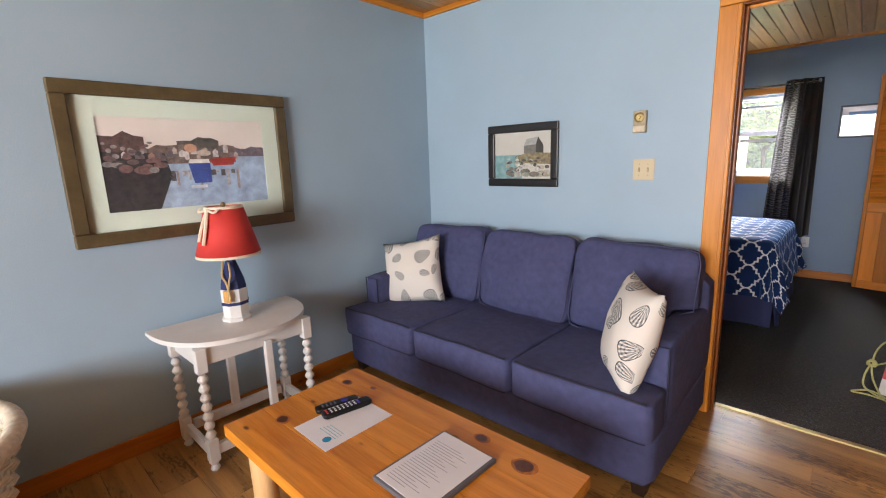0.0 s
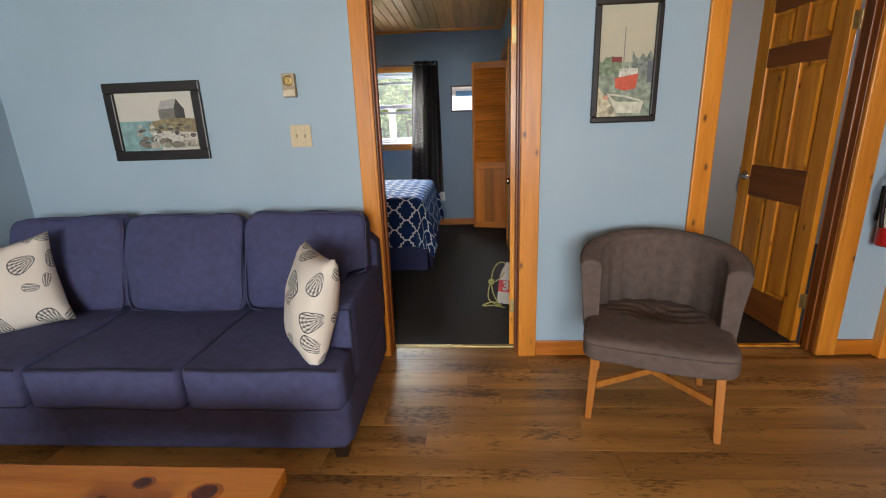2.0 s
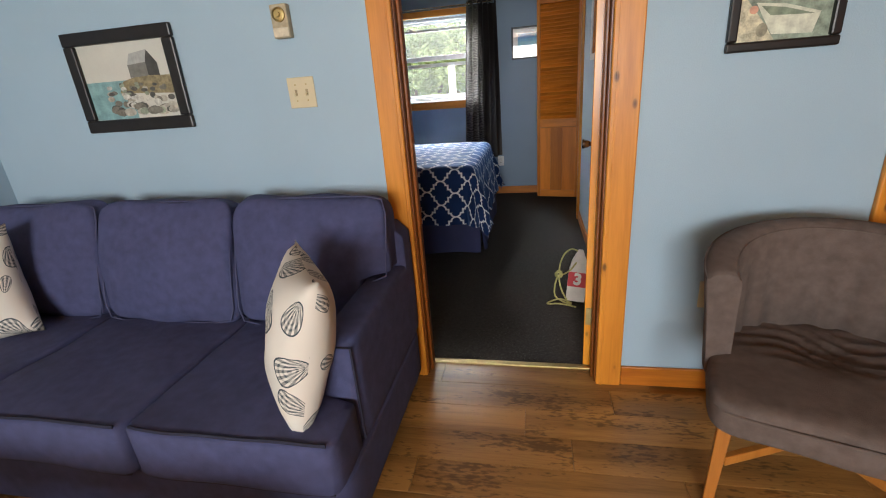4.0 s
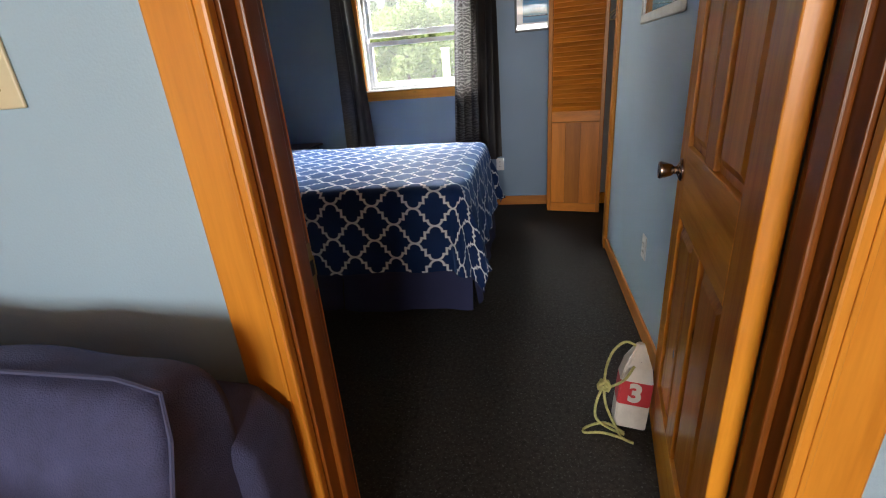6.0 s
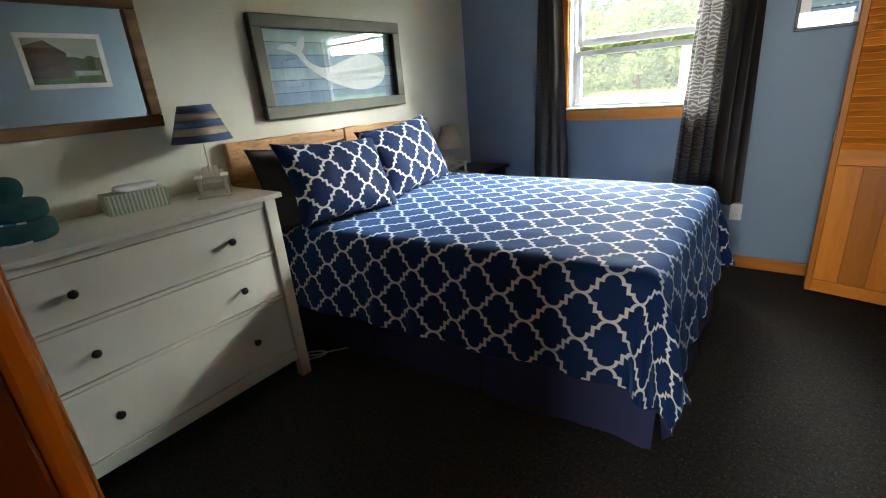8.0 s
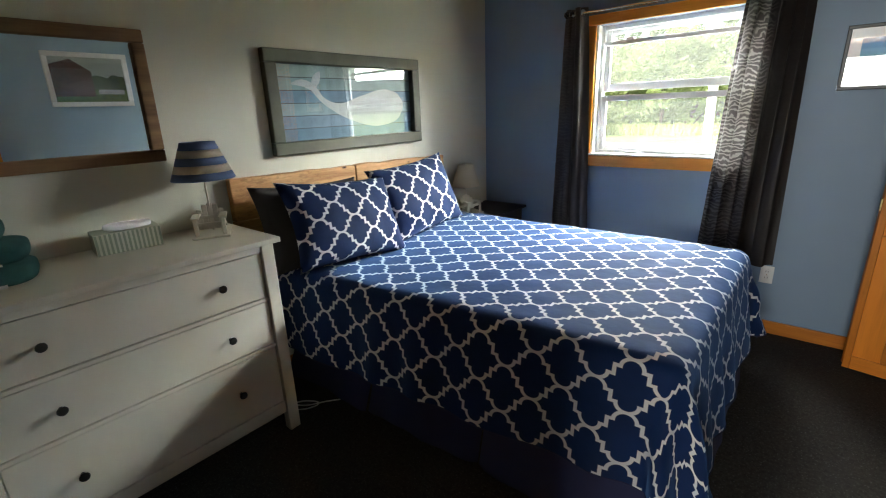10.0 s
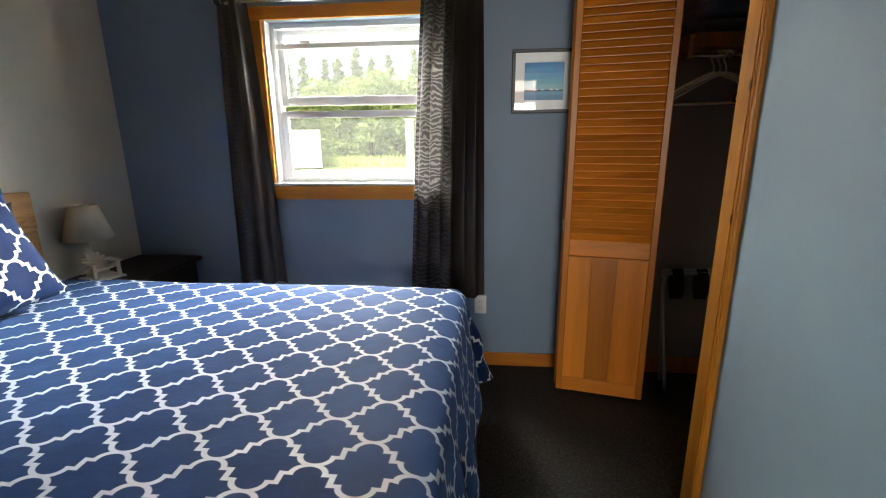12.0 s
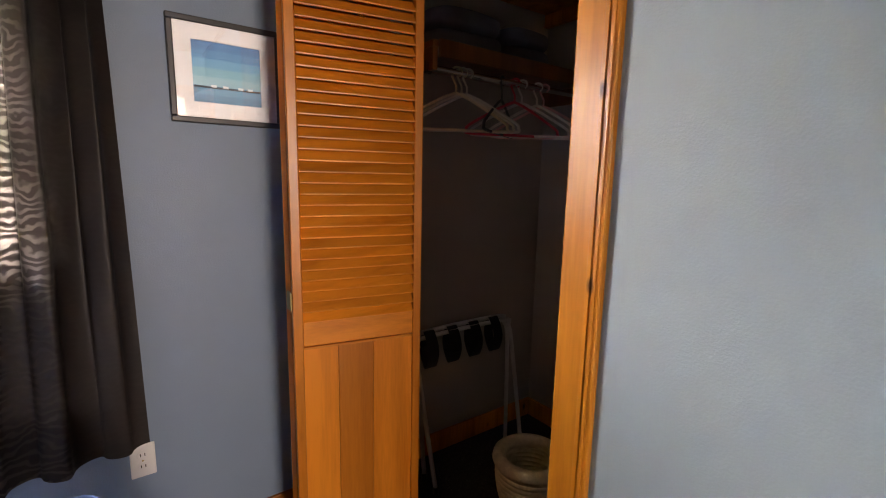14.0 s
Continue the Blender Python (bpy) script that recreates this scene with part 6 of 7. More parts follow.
TEAL = mottled("teal_terry_cloth", (0.018, 0.085, 0.085), 0.95, 0.25, 30, 350, 0.9)
tw = thing("towel_stack", (-1.83, 0.335, 0.962), "stack of folded teal bath towels on the dresser", "towels", 78)
part("towel", cushion((-0.17, -0.11, 0.0), (0.17, 0.11, 0.075), (0, 0.0, 0.15), 4, 10, 0.010, 1), TEAL, tw)
part("towel", cushion((-0.16, -0.10, 0.072), (0.16, 0.10, 0.14), (0, 0.0, 0.15), 4, 10, 0.010, 2), TEAL, tw)
for x, y in ((-0.07, 0.02), (0.06, 0.0)):
    part("rolled_towel", moved(cushion((-0.055, -0.10, -0.045), (0.055, 0.10, 0.045), (0, 0, 0), 2.3, 9, 0.008, x), Matrix.Translation((x, y, 0.182))), TEAL, tw)
card = thing("info_card", (-1.715, 0.36, 0.962), "white folded card with a round blue mark", "card", 74)
part("front_leaf", moved(box((-0.042, -0.001, 0.0), (0.042, 0.001, 0.125)), pose(0, 0, 0, -14)), PAPER, card)
part("back_leaf", moved(box((-0.042, -0.001, 0.0), (0.042, 0.001, 0.125)), Matrix.Translation((0, 0.058, 0)) @ pose(0, 0, 0, 13)), PAPER, card)
part("printed_mark", moved(lathe([(0.017, 0), (0.017, 0.0006)], 20), pose(0, 0, 0, -14) @ Matrix.Translation((0, -0.0012, 0.075)) @ pose(0, 0, 0, 90)), paint(0.02, 0.22, 0.42, 0.1, 20), card, "round blue printed mark")
part("printed_mark", moved(box((-0.022, -0.0018, 0.008), (0.022, -0.0012, 0.026)), pose(0, 0, 0, -14)), paint(0.02, 0.04, 0.25, 0.1, 20), card, "navy printed bar")
for k in range(3):
    part("printed_line", moved(box((-0.032, -0.0018, 0.103 + 0.006 * k), (0.028, -0.0012, 0.105 + 0.006 * k)), pose(0, 0, 0, -14)), GREY_TEXT, card)

tis = thing("tissue_box", (-1.90, 0.80, 0.962), "striped grey-green tissue box with a white tissue", "tissue box", 84)
part("carton", box((-0.115, -0.06, 0), (0.115, 0.06, 0.085), 0.003), paint(0.50, 0.53, 0.45, 0.08, 20), tis)
for k in range(15):
    part("printed_stripe", box((-0.112 + 0.0155 * k, -0.0608, 0.002), (-0.104 + 0.0155 * k, -0.0602, 0.083)), paint(0.24, 0.29, 0.24, 0.08, 20), tis)
tuft = cushion((-0.08, -0.03, 0.083), (0.08, 0.03, 0.118), (0, 0, 0.2), 3.0, 14, 0.034, 5)
part("tissue", tuft, PAPER, tis)


# ---- curtains ----
def curtain(place, tops, bottoms, z_top, z_bot, waves, phase, label, side):
    """A hanging panel: x limits at the top and at the hem, folds that widen downwards."""
    c = thing("curtain", place, label, "curtain", 0, "curtains at the bedroom window")
    bm = bmesh.new()
    cols, rows = 84, 30
    grid = []
    for j in range(rows + 1):
        f = j / rows
        row = []
        for i in range(cols + 1):
            g = i / cols
            a = tops[0] + (bottoms[0] - tops[0]) * f ** 0.8
            b_ = tops[1] + (bottoms[1] - tops[1]) * f ** 0.8
            outer = min(1.0, max(0.0, ((g if side > 0 else 1 - g) - 0.52) / 0.22))
            amp = (0.028 - 0.008 * f) * (1 - 0.35 * outer)
            y = amp * math.sin(2 * math.pi * waves * g + phase + 0.5 * f) + 0.006 * math.sin(17 * g + 5 * f + phase) + 0.034 * outer
            x = a + (b_ - a) * g + 0.008 * math.sin(2 * math.pi * waves * g * 2 + phase)
            z = z_top + (z_bot - z_top) * f + (0.010 * math.sin(2 * math.pi * waves * g + 1.0 + phase) if j == rows else 0.0)
            row.append(bm.verts.new((x, y, z)))
        grid.append(row)
    for r0, r1 in zip(grid, grid[1:]):
        for i in range(cols):
            bm.faces.new((r0[i], r0[i + 1], r1[i + 1], r1[i])).smooth = True
    part("cloth", bm, DRAPE if side > 0 else DRAPE_LIT, c)
    for k in range(int(waves * 2)):
        g = (k + 0.5) / (waves * 2)
        x = tops[0] + (tops[1] - tops[0]) * g
        part("grommet", moved(lathe([(0.021, -0.003), (0.021, 0.003)], 16), Matrix.Translation((x, 0.0, z_top - 0.035)) @ pose(0, 0, 0, 90, 0, 60)), CHROME, c)
    return c


CY = NORTH - 0.085
curtain((-0.05, CY, 0), (-0.15, 0.155), (-0.245, 0.18), 2.095, 0.458, 3, 0.6, "charcoal satin curtain drawn aside at the window", 1)
curtain((-1.22, CY, 0), (-0.075, 0.085), (-0.14, 0.175), 2.095, 0.52, 2, 2.2, "charcoal satin curtain drawn aside at the window", -1)
rod = thing("curtain_rod", (-0.58, CY, 2.055), "slim pale metal curtain rod with end brackets", "curtain rod")
part("pole", moved(lathe([(0.0085, -0.63), (0.0085, 0.665)], 12), pose(0, 0, 0, 0, 90, 0)), CHROME, rod)
for x in (-0.63, 0.64):
    part("bracket", merged(box((x - 0.006, 0.0, -0.008), (x + 0.006, 0.085, 0.006), 0.002), box((x - 0.012, 0.080, -0.03), (x + 0.012, 0.085, 0.02), 0.002)), VINYL, rod)


# ---- closet ----
def bifold_panel(parent_thing, m, width):
    """One louvred leaf. x across, y thickness, z up."""
    def add(nm, bm, up=None):
        return part(nm, moved(bm, m), LOUVRE_V if nm in ("stile", "board") else LOUVRE_PINE, up or parent_thing)
    st, t = 0.030, 0.028
    add("stile", box((0, 0, 0.02), (st, t, 2.03), 0.003))
    add("stile", box((width - st, 0, 0.02), (width, t, 2.03), 0.003))
    for z0, z1 in ((0.02, 0.095), (0.777, 0.864), (1.955, 2.03)):
        add("rail", box((st + 0.0005, 0.002, z0), (width - st - 0.0005, t - 0.002, z1), 0.002))
    add("ledge", box((st, -0.006, 0.768), (width - st, t, 0.776), 0.002))
    n = 32
    for k in range(n):
        z = 0.858 + (1.948 - 0.858) * (k + 0.5) / n
        sl = moved(box((st + 0.0005, -0.0235, -0.003), (width - st - 0.0005, 0.0235, 0.003), 0.002, 1), Matrix.Translation((0, t / 2 - 0.001, z)) @ pose(0, 0, 0, 50))
        add("slat", sl)
    span = width - 2 * st
    for a, b in ((0.0, 0.30), (0.30, 0.62), (0.62, 1.0)):
        add("board", box((st + span * a + 0.0004, 0.008, 0.096), (st + span * b - 0.0004, t - 0.008, 0.767), 0.0008, 1))


LOUVRE_V = wood("honey_pine_upright", (0.52, 0.145, 0.011), (0.78, 0.262, 0.028), 0.34, "Z", 3.5, 0.15, 0.24)
bif = thing("bifold_door", (0.53, 3.325, 0), "folded honey pine louvred bifold closet door", "closet door")
bifold_panel(bif, pose(0, 0, 0, 0, 0, -11), 0.435)
bifold_panel(bif, Matrix.Translation((0.008, 0.040, 0)) @ pose(0, 0, 0, 0, 0, 20), 0.415)
part("hinge", box((-0.006, 0.005, 0.90), (0.0, 0.04, 0.96), 0.001, 1), BRASS, bif, "small brass hinge")

shelf = thing("closet_shelf", (1.465, 3.43, 1.76), "brown wooden closet shelf on cleats", "shelf")
part("board", box((-0.464, -0.175, 0.0), (0.464, 0.174, 0.022), 0.003), SHADED_JAMB_PINE, shelf)
part("cleat", box((-0.464, -0.175, -0.075), (-0.445, 0.174, -0.001), 0.002), SHADED_JAMB_PINE, shelf)
part("cleat", box((0.445, -0.175, -0.075), (0.464, 0.174, -0.001), 0.002), SHADED_JAMB_PINE, shelf)
part("front_lip", box((-0.444, -0.190, -0.035), (0.444, -0.176, 0.024), 0.003), SHADED_JAMB_PINE, shelf)
upper = thing("upper_shelf", (1.60, 3.36, 2.13), "dark wooden upper closet shelf", "shelf")
part("board", box((-0.33, -0.30, 0.0), (0.329, 0.244, 0.02), 0.003), DOOR_PINE, upper)
part("cleat", box((0.30, -0.30, -0.06), (0.329, 0.244, -0.001), 0.002), DOOR_PINE, upper)
BLANKET = mottled("dusty_blue_blanket", (0.11, 0.12, 0.17), 0.95, 0.2, 14, 300, 0.5)
for k, (x, z, w) in enumerate(((1.22, 1.784, 0.17), (1.22, 1.862, 0.165), (1.53, 1.784, 0.13), (1.53, 1.850, 0.125))):
    bl = tagged(finish("folded_blanket", cushion((x - w, 3.30, z), (x + w, 3.57, z + 0.075), (0, 0, 0.1), 4, 9, 0.008, k), BLANKET, True), "folded dusty blue blanket stacked on the closet shelf", "blanket", "blankets on the shelf")

crod = thing("closet_rod", (1.465, 3.30, 1.70), "slim metal closet rod with hangers", "closet rod")
part("pole", moved(lathe([(0.012, -0.46), (0.012, 0.46)], 12), pose(0, 0, 0, 0, 90, 0)), CHROME, crod)
part("end_cap", moved(lathe([(0.022, -0.464), (0.022, -0.445)], 12), pose(0, 0, 0, 0, 90, 0)), METAL_DARK, crod)
part("end_cap", moved(lathe([(0.022, 0.445), (0.022, 0.464)], 12), pose(0, 0, 0, 0, 90, 0)), METAL_DARK, crod)


def hanger(x, turn, colour, label, r=0.0055):
    h = thing("clothes_hanger", (x, 3.30, 1.70), label, "hanger", turn, "hangers on the closet rod")
    m = paint(*colour, 0.05, 20)
    hook = bent([(0.012, 0, -0.012), (0.020, 0, 0.004), (0.012, 0, 0.017), (-0.006, 0, 0.0178), (-0.019, 0, 0.004), (-0.012, 0, -0.02), (0, 0, -0.045), (0, 0, -0.07)], 4)
    part("hook", tube(hook, 0.004, 7), m, h, "", True)
    body = bent([(0, 0, -0.07), (0.06, 0, -0.095), (0.185, 0, -0.165), (0.20, 0, -0.185), (0.185, 0, -0.20), (0, 0, -0.20), (-0.185, 0, -0.20), (-0.20, 0, -0.185), (-0.185, 0, -0.165), (-0.06, 0, -0.095), (0, 0, -0.07)], 4)
    part("hanger_body", tube(body, r, 7), m, h, "", True)
    return h


for x, turn, colour, label in ((1.135, -24, (0.80, 0.68, 0.45), "cream plastic clothes hanger on the closet rod"), (1.160, -28, (0.76, 0.69, 0.55), "cream plastic clothes hanger on the closet rod"), (1.185, -31, (0.78, 0.75, 0.68), "cream plastic clothes hanger on the closet rod"), (1.36, 30, (0.025, 0.02, 0.02), "dark wooden clothes hanger on the closet rod"), (1.43, -20, (0.62, 0.04, 0.07), "red plastic clothes hanger on the closet rod"), (1.47, -34, (0.82, 0.80, 0.80), "white plastic clothes hanger on the closet rod"), (1.56, -30, (0.82, 0.78, 0.74), "white plastic clothes hanger on the closet rod"), (1.60, -40, (0.75, 0.42, 0.42), "pink plastic clothes hanger on the closet rod")):
    hanger(x, turn, colour, label)


RACK_METAL = material("satin_chrome", (0.78, 0.78, 0.77), 0.32, 1.0)


def luggage_rack():
    r = thing("luggage_rack", (1.365, 3.40, 0), "folded chrome luggage rack with black straps", "luggage rack")
    for foot, top, z, half in ((-0.06, 0.088, 0.64, 0.275), (0.045, 0.112, 0.655, 0.265)):
        pts = [(-half + 0.02, foot, 0.011), (-half, top - 0.03, z - 0.13), (-half + 0.01, top - 0.01, z - 0.03), (-half + 0.04, top, z), (half - 0.04, top, z), (half - 0.01, top - 0.01, z - 0.03), (half, top - 0.03, z - 0.13), (half - 0.02, foot, 0.011)]
        f = part("tube_frame", tube(bent(pts, 5), 0.010, 9), RACK_METAL, r, "", True)
        for x in (-half + 0.02, half - 0.02):
            part("rubber_foot", moved(lathe([(0.012, 0.0), (0.013, 0.03)], 10), Matrix.Translation((x, foot, 0.0))), METAL_DARK, f)
    for k in range(4):
        x = -0.20 + 0.125 * k
        loop = bmesh.new()
        rows = []
        for q in range(21):
            a = 2 * math.pi * q / 20
            sag = 0.5 - 0.5 * math.sin(a)
            rows.append([loop.verts.new((x + dx, 0.098 + (0.020 + 0.016 * math.sin(math.pi * sag)) * math.cos(a) - 0.02 * sag, 0.665 - 0.165 * sag)) for dx in (-0.028, 0.028)])
        for r0, r1 in zip(rows, rows[1:]):
            loop.faces.new((r0[0], r0[1], r1[1], r1[0]))
        bmesh.ops.solidify(loop, geom=loop.faces[:], thickness=0.004)
        part("strap", loop, BLACK_FRAME, r, "black webbing strap")
    return r


luggage_rack()
bn = thing("waste_bin", (1.40, 3.085, 0), "small cream woven waste bin in the closet", "bin")
wk = mottled("cream_woven_fibre", (0.58, 0.55, 0.42), 0.7, 0.2, 40, 200, 0.3)
for k in range(10):
    rr = 0.085 + 0.045 * math.sin(0.5 + 1.35 * k / 9)
    part("woven_ring", tube([(rr * math.cos(q * math.pi / 20), rr * math.sin(q * math.pi / 20), 0.015 + 0.0205 * k) for q in range(40)], 0.0145 if k < 9 else 0.028, 9, True), wk, bn, "", True)
part("bottom", lathe([(0.09, 0.002), (0.09, 0.012)], 20), wk, bn)

# ---- low heater under the window, and a cable on the carpet ----
ht = thing("baseboard_heater", (-0.62, NORTH - 0.015, 0), "low white metal baseboard heater under the window", "heater")
part("back_plate", box((-0.62, -0.012, 0.03), (0.62, 0.0, 0.172), 0.002), WHITE_PLASTIC, ht)
part("front_plate", box((-0.60, -0.062, 0.06), (0.60, -0.056, 0.145), 0.002), WHITE_PLASTIC, ht)
part("top_plate", moved(box((-0.62, -0.060, -0.002), (0.62, 0.0, 0.002), 0.001, 1), Matrix.Translation((0, -0.004, 0.172)) @ pose(0, 0, 0, 12)), WHITE_PLASTIC, ht)
for x in (-0.62, 0.60):
    part("end_cap", box((x, -0.066, 0.012), (x + 0.02, -0.001, 0.172), 0.003), WHITE_PLASTIC, ht)
cable = thing("power_cable", (-1.635, 1.315, 0.004), "loop of white power cable lying on the carpet", "cable", 40)
loop = bent([(-0.30, 0.03, 0.0), (-0.12, -0.015, 0.0), (0.0, -0.03, 0.0), (0.07, -0.012, 0.006), (0.075, 0.012, 0.012), (0.0, 0.028, 0.010), (-0.05, 0.010, 0.006), (0.02, -0.004, 0.005), (0.11, 0.03, 0.0), (0.22, 0.05, 0.0)], 6)
part("lead", tube(loop, 0.0035, 7), WHITE_PLASTIC, cable, "", True)


# ---- wooden lobster buoy by the door ----
def marker_buoy():
    b = thing("marker_buoy", (0.735, 0.80, 0.004), "white and red wooden buoy with a rope", "buoy", -6)
    tilt = pose(0, 0, 0, -9, 5, 0)

    def slab(z0, z1, w0, w1, d=0.05):
        bm = bmesh.new()
        lo = [bm.verts.new((x * w0, y * d, z0)) for x, y in ((-1, -1), (1, -1), (1, 1), (-1, 1))]
        hi = [bm.verts.new((x * w1, y * d * (w1 / w0), z1)) for x, y in ((-1, -1), (1, -1), (1, 1), (-1, 1))]
        bm.faces.new(lo[::-1])
        bm.faces.new(hi)
        for k in range(4):
            bm.faces.new((lo[k], lo[(k + 1) % 4], hi[(k + 1) % 4], hi[k]))
        bmesh.ops.bevel(bm, geom=[e for e in bm.edges if abs(e.verts[0].co.z - e.verts[1].co.z) > 0.01], offset=0.006, segments=2, affect="EDGES")
        return moved(bm, tilt)

    white = mottled("chalky_white_paint", (0.66, 0.63, 0.58), 0.6, 0.12, 18, 150, 0.15)
    red = mottled("red_buoy_paint", (0.52, 0.02, 0.03), 0.5, 0.1, 18, 150, 0.1)
    part("lower_body", slab(0.0, 0.10, 0.060, 0.061), white, b)
    part("painted_band", slab(0.10, 0.20, 0.061, 0.0605), red, b, "red painted band")
    part("nose", merged(slab(0.20, 0.26, 0.0605, 0.049), slab(0.26, 0.345, 0.049, 0.014)), white, b)
    curve = bpy.data.curves.new("digit", "FONT")
    curve.body, curve.size, curve.align_x, curve.align_y, curve.offset, curve.extrude = "3", 0.105, "CENTER", "CENTER", 0.0048, 0.0006
    holder = bpy.data.objects.new("digit", curve)
    scene.collection.objects.link(holder)
    bpy.context.view_layer.update()
    me = bpy.data.meshes.new_from_object(holder.evaluated_get(bpy.context.evaluated_depsgraph_get()))
    bpy.data.objects.remove(holder)
    digit = new("numeral", me)
    me.transform(tilt @ Matrix.Translation((0.0, -0.0515, 0.15)) @ pose(0, 0, 0, 90))
    me.materials.clear()
    me.materials.append(white)
    digit.parent = b
    digit["label"] = "white painted numeral three"
    hole = moved(lathe([(0.009, -0.0005), (0.009, 0.0008)], 12), tilt @ Matrix.Translation((0.004, -0.0395, 0.275)) @ pose(0, 0, 0, 90))
    part("rope_hole", hole, METAL_DARK, b)
    rope = mottled("yellow_green_rope", (0.42, 0.40, 0.15), 0.8, 0.3, 90, 400, 0.6)
    loop = bent([(0.004, -0.008, 0.272), (-0.03, -0.045, 0.235), (-0.075, -0.055, 0.205), (-0.10, -0.06, 0.205), (-0.10, -0.03, 0.26), (-0.075, 0.01, 0.32), (-0.03, 0.045, 0.345), (0.015, 0.05, 0.325), (0.012, 0.055, 0.29)], 6)
    part("rope", tube(loop, 0.0052, 7), rope, b, "yellow-green rope", True)
    knot = merged(*[tube([(-0.105 + 0.020 * math.cos(a * 0.7854 + k), -0.058 + 0.012 * math.sin(a * 1.5708 + k), 0.205 + 0.018 * math.sin(a * 0.7854 + k)) for a in range(8)], 0.0075, 7, True) for k in range(3)])
    part("rope_knot", knot, rope, b, "", True)
    tail = bent([(-0.11, -0.06, 0.20), (-0.13, -0.065, 0.12), (-0.125, -0.07, 0.05), (-0.07, -0.075, 0.012), (-0.02, -0.09, 0.008)], 6)
    part("rope_tail", tube(tail, 0.0055, 7), rope, b, "", True)
    tail2 = bent([(-0.105, -0.06, 0.19), (-0.09, -0.068, 0.11), (-0.05, -0.085, 0.03), (-0.03, -0.11, 0.008), (0.01, -0.13, 0.008)], 6)
    part("rope_tail", tube(tail2, 0.0055, 7), rope, b, "", True)
    coil = bent([(-0.02, -0.085, 0.010), (-0.09, -0.06, 0.025), (-0.16, -0.08, 0.010), (-0.17, -0.11, 0.008), (-0.10, -0.10, 0.010), (-0.02, -0.115, 0.008)], 6)
    part("rope_tail", tube(coil, 0.0055, 7), rope, b, "", True)
    b.scale = (0.9, 0.9, 0.9)
    return b


marker_buoy()

# ---- outside ----
structure("ground", box((-600, -600, -0.9), (600, 600, -0.6)), GRASS, "green lawn around the cottage", "ground")
structure("foundation", box((-2.17, -6.62, -0.6), (4.32, 3.73, -0.142)), mottled("grey_concrete", (0.3, 0.3, 0.29), 0.9, 0.15, 3, 60, 0.3), "grey concrete foundation of the cottage", "foundation")


def storage_container():
    c = thing("storage_container", (-11.55, 29.0, -0.62), "white steel storage container with closed doors", "container", 22)
    white = mottled("white_steel_paint", (0.66, 0.67, 0.66), 0.5, 0.08, 2, 40, 0.05)
    part("body", box((-1.15, 0.0, 0.08), (1.15, 5.9, 2.45), 0.03), white, c)
    part("skid", box((-1.1, 0.1, 0.0), (1.1, 5.8, 0.08)), METAL_DARK, c)
    for a, e in ((-1.10, -0.02), (0.02, 1.10)):
        d = part("door", box((a, -0.05, 0.16), (e, 0.0, 2.36), 0.015), white, c)
        for x in (a + 0.25, e - 0.25):
            part("lock_bar", moved(lathe([(0.025, 0.1), (0.025, 2.4)], 8), Matrix.Translation((x, -0.09, 0))), mottled("galvanised_bar", (0.35, 0.36, 0.36), 0.5, 0.1, 4, 60, 0.05, 0.5), d)
        for z in (0.6, 1.2, 1.8):
            part("door_rib", box((a + 0.06, -0.07, z), (e - 0.06, -0.05, z + 0.05), 0.01), white, d)
    part("sign_plate", box((-0.85, -0.075, 1.1), (-0.62, -0.055, 1.32)), paint(0.25, 0.26, 0.27, 0.1, 10), c)
    return c


storage_container()


def garden_shed():
    s = thing("garden_shed", (-14.45, 25.5, -0.6), "tan board garden shed with a grey shingle roof", "shed", 1)
    tan = wood("tan_shed_board", (0.42, 0.24, 0.09), (0.58, 0.36, 0.15), 0.7, "Z", 4, 0.1, 0.1)
    shingle = mottled("grey_shingle", (0.085, 0.085, 0.095), 0.9, 0.2, 6, 40, 0.3)
    w, d, eave, ridge = 2.2, 2.6, 2.15, 2.95
    bm = bmesh.new()
    pts = [(-d / 2, 0.0), (d / 2, 0.0), (d / 2, eave), (0.0, ridge), (-d / 2, eave)]
    left = [bm.verts.new((-w, y, z)) for y, z in pts]
    right = [bm.verts.new((w, y, z)) for y, z in pts]
    bm.faces.new(left[::-1])
    bm.faces.new(right)
    for k in range(5):
        bm.faces.new((left[k], left[(k + 1) % 5], right[(k + 1) % 5], right[k]))
    part("wall", bm, tan, s)
    for sg in (-1, 1):
        run = math.hypot(d / 2, ridge - eave)
        roof = box((-w - 0.25, 0.0, 0.0), (w + 0.25, run + 0.25, 0.07), 0.01)
        ang = math.degrees(math.atan2(ridge - eave, d / 2))
        m = Matrix.Translation((0, 0, ridge + 0.02)) @ pose(0, 0, 0, 0, 0, 0 if sg > 0 else 180) @ pose(0, 0, 0, -ang)
        part("roof", moved(roof, m), shingle, s)
    for x in (-0.8, 0.8):
        part("batten", box((x - 0.05, -d / 2 - 0.03, 0.0), (x + 0.05, -d / 2, eave), 0.01), tan, s)
    part("corner_board", box((w, -d / 2 - 0.03, 0.0), (w + 0.04, -d / 2 + 0.10, eave), 0.01), tan, s)
    part("corner_board", box((w, d / 2 - 0.10, 0.0), (w + 0.04, d / 2, eave), 0.01), tan, s)
    return s


garden_shed()
pst = thing("white_post", (-4.6, 28.5, -0.6), "white painted wooden sign post on the lawn", "post")
part("upright", box((-0.22, -0.08, 0), (0.22, 0.08, 2.9), 0.02), paint(0.72, 0.72, 0.70, 0.05, 4), pst)
part("cap", box((-0.28, -0.13, 2.9), (0.28, 0.13, 2.98), 0.02), paint(0.72, 0.72, 0.70, 0.05, 4), pst)

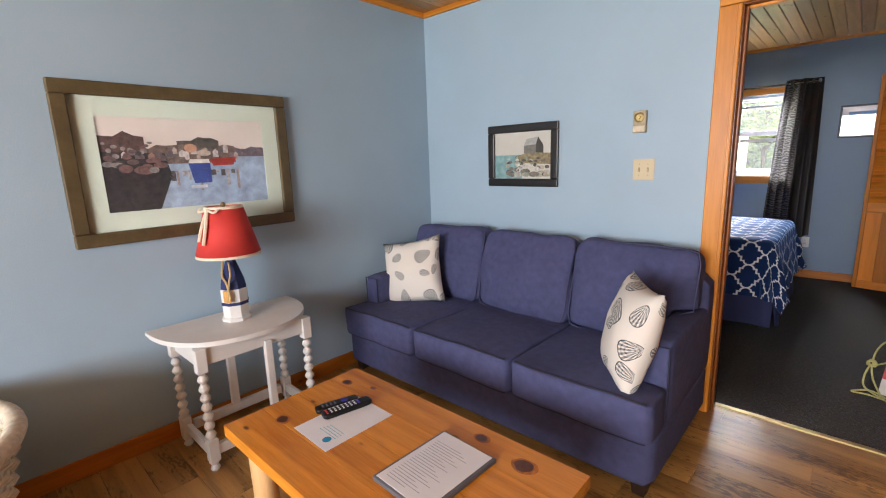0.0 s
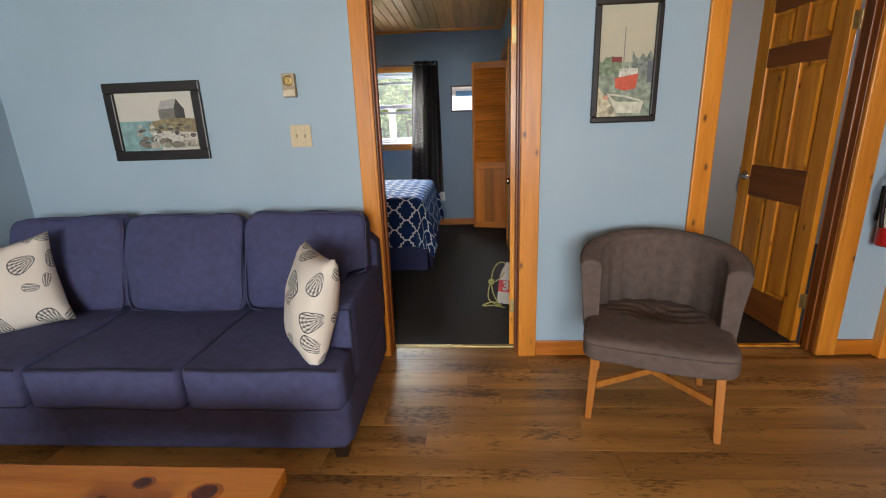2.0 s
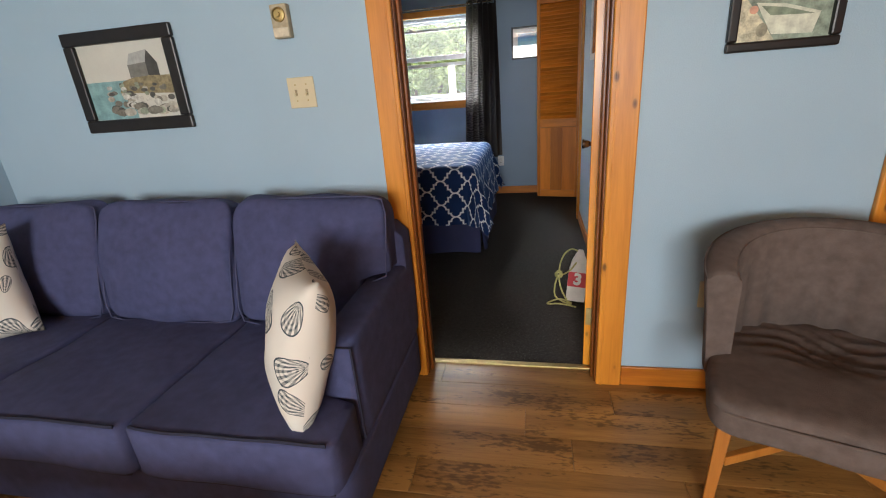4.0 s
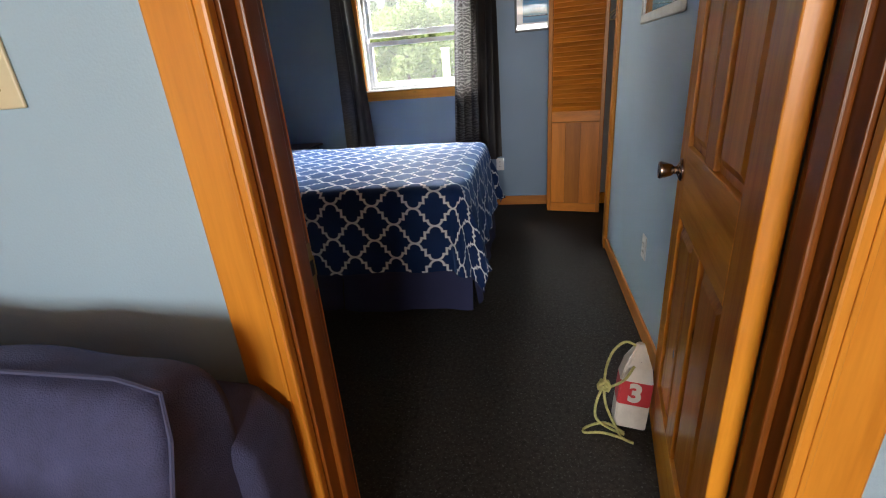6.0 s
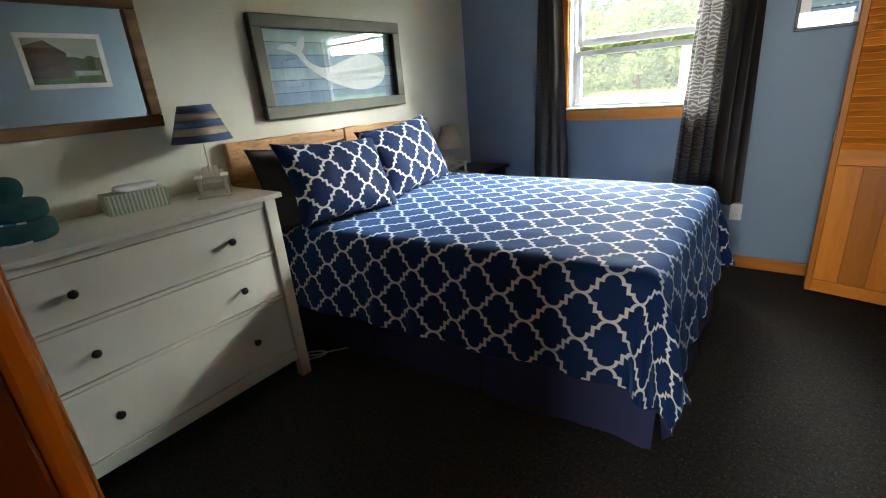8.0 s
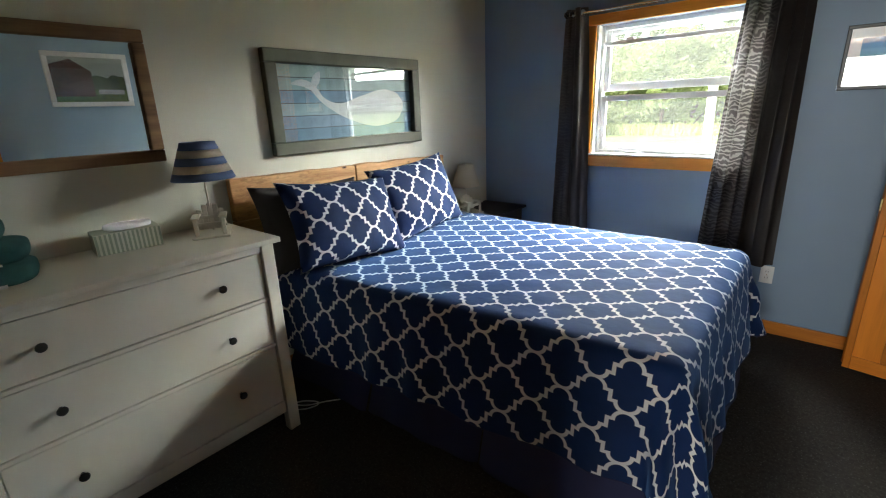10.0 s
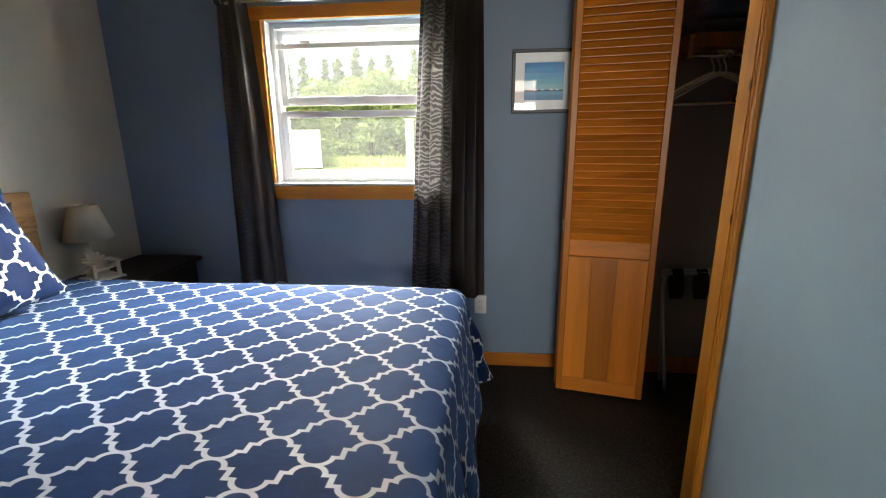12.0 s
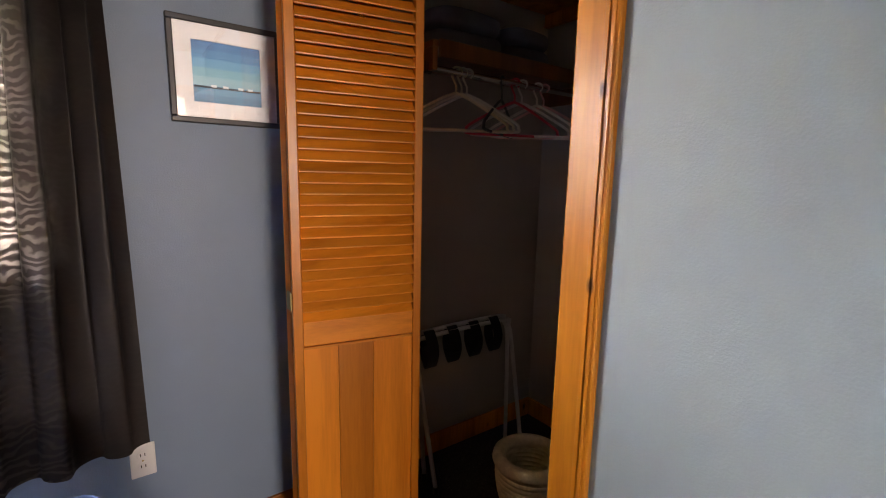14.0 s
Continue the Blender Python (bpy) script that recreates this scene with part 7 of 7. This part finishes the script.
BARK = mottled("grey_bark", (0.10, 0.08, 0.06), 0.9, 0.3, 6, 40, 0.5)
SPRUCE = mottled("spruce_green", (0.13, 0.17, 0.10), 0.8, 0.45, 0.9, 5, 0.2)
leafy_glow(SPRUCE, (0.16, 0.21, 0.11), 0.5)


def leaf_cloud(points, size, rng):
    """Many small leaf clumps as crossed bent blades."""
    verts, faces = [], []
    for p in points:
        for _ in range(2):
            a = Vector((rng.gauss(0, 1), rng.gauss(0, 1), rng.gauss(0, 0.7))).normalized()
            b_ = a.cross(Vector((rng.gauss(0, 1), rng.gauss(0, 1), rng.gauss(0, 1)))).normalized()
            s = size * rng.uniform(0.6, 1.3)
            k = len(verts)
            verts += [p - a * s, p + b_ * s * 0.5, p + a * s, p - b_ * s * 0.5 + Vector((0, 0, -0.2 * s))]
            faces.append((k, k + 1, k + 2, k + 3))
    return verts, faces


def spruce(name, height, seed, label):
    rng = random.Random(seed)
    t = thing(name, (0, 0, 0), label, "tree")
    part("trunk", lathe([(0.16 * height / 9, 0), (0.10 * height / 9, height * 0.5), (0.02, height * 0.98)], 8), BARK, t)
    pts = []
    z = 0.6
    while z < height:
        f = 1 - z / height
        reach = (0.10 + 2.1 * f ** 1.05) * height / 9 * rng.uniform(0.65, 1.2)
        for k in range(max(4, int(11 * f + 3))):
            a = rng.uniform(0, 2 * math.pi)
            r_ = reach * rng.uniform(0.75, 1.1)
            for q in range(6):
                g = (q + 0.6) / 6
                pts.append(Vector((math.cos(a) * r_ * g, math.sin(a) * r_ * g, z - 0.22 * r_ * g * g + rng.uniform(-0.08, 0.08))))
        z += 0.30 + 0.25 * f
    v, f = leaf_cloud(pts, 0.20 * height / 9 + 0.06, rng)
    me = bpy.data.meshes.new("crown")
    me.from_pydata(v, [], f)
    me.materials.append(SPRUCE)
    ob = new("crown", me)
    ob.parent = t
    return t


def leafy(name, height, seed, label):
    rng = random.Random(seed)
    t = thing(name, (0, 0, 0), label, "tree")
    limbs = [tube(bent([(0, 0, 0), (0.1, 0.05, height * 0.3), (0.0, 0.1, height * 0.75)], 4), 0.12, 7)]
    centres = []
    for k in range(11):
        a = rng.uniform(0, 2 * math.pi)
        z = height * rng.uniform(0.3, 0.92)
        r_ = height * 0.30 * math.sin(min(1.0, (z / height)) * 2.6) * rng.uniform(0.6, 1.1)
        c = Vector((math.cos(a) * r_, math.sin(a) * r_, z))
        centres.append(c)
        limbs.append(tube(bent([(0.05, 0.05, z * 0.55), (c.x * 0.5, c.y * 0.5, z * 0.85), tuple(c)], 3), 0.045, 5))
    part("trunk", merged(*limbs), BARK, t)
    pts = []
    for c in centres + [Vector((0, 0, height * 0.8)), Vector((0, 0, height * 0.55))]:
        for _ in range(110):
            d = Vector((rng.gauss(0, 1), rng.gauss(0, 1), rng.gauss(0, 0.75)))
            pts.append(c + d.normalized() * height * 0.15 * rng.uniform(0.3, 1.15))
    v, f = leaf_cloud(pts, 0.26 * height / 7, rng)
    me = bpy.data.meshes.new("crown")
    me.from_pydata(v, [], f)
    me.materials.append(LEAF)
    ob = new("crown", me)
    ob.parent = t
    return t


S_LABEL, L_LABEL = "tall dark green spruce at the edge of the lawn", "bushy light green tree at the edge of the lawn"
spruces = [spruce("spruce_tree", h, k, S_LABEL) for k, h in ((1, 9.2), (2, 9.9), (3, 8.7))]
leafies = [leafy("leafy_tree", h, k, L_LABEL) for k, h in ((11, 6.5), (12, 7.4))]
for k, t in enumerate(spruces):
    t.matrix_world = pose(-14 + 7 * k, 45 + k, -0.6)
    t["group"] = "spruces along the lawn"
for k, t in enumerate(leafies):
    t.matrix_world = pose(-9 + 9 * k, 36 + 2 * k, -0.6)
    t["group"] = "leafy trees along the lawn"
rng = random.Random(77)
for k in range(52):
    x = -42 + 1.3 * k + rng.uniform(-0.8, 0.8)
    copy_thing(rng.choice(spruces), pose(x, 44 + rng.uniform(-2, 9), -0.6, 0, 0, rng.uniform(0, 360)))
for k in range(30):
    x = -40 + 2.1 * k + rng.uniform(-0.9, 0.9)
    copy_thing(rng.choice(leafies), pose(x, 37 + rng.uniform(-1.0, 4.0), -0.6 - rng.uniform(0, 1.2), 0, 0, rng.uniform(0, 360)))

tall = random.Random(5)
verts, faces = [], []
for k in range(9000):
    x, y = tall.uniform(-34, 16), tall.uniform(31.5, 36)
    a, h_ = tall.uniform(0, 6.28), tall.uniform(0.25, 0.8)
    dx, dy = 0.09 * math.cos(a), 0.09 * math.sin(a)
    n0 = len(verts)
    verts += [(x - dx, y - dy, -0.62), (x + dx, y + dy, -0.62), (x + tall.uniform(-0.2, 0.2), y + tall.uniform(-0.2, 0.2), -0.62 + h_)]
    faces.append((n0, n0 + 1, n0 + 2))
me = bpy.data.meshes.new("tall_grass")
me.from_pydata(verts, [], faces)
me.materials.append(mottled("meadow_grass", (0.24, 0.30, 0.10), 0.9, 0.4, 0.7, 8, 0.2))
tagged(new("tall_grass", me), "tall pale meadow grass along the tree line", "grass", kind="stuff")


# ---- plank floor of the living room ----
def plank_floor():
    f = tagged(new("floor_living"), "brown wood-look vinyl plank floor", "floor", kind="structure")
    rng = random.Random(31)
    lengths = {}
    wide = 0.152
    y = 0.094
    row = 0
    while y > -4.2:
        x = -2.05 - rng.uniform(0.0, 1.1)
        while x < 4.2:
            n = rng.choice((0.91, 1.22))
            a, e = max(x, -2.05), min(x + n, 4.2)
            if e - a > 0.03 and not (y > 0.0 and not (-0.02 < a < 0.75 or a < 0.0 < e)):
                key = round(e - a, 3)
                if key not in lengths:
                    bm = box((0.0007, -wide + 0.0007, -0.012), (key - 0.0007, -0.0007, 0.0), 0.0012, 1)
                    me = bpy.data.meshes.new("plank")
                    bm.to_mesh(me)
                    bm.free()
                    me.materials.append(PLANK)
                    lengths[key] = me
                ob = new("plank", lengths[key])
                ob.matrix_world = Matrix.Translation((a, y, 0.0))
                ob.parent = f
            x += n
        y -= wide
        row += 1
    return f


plank_floor()
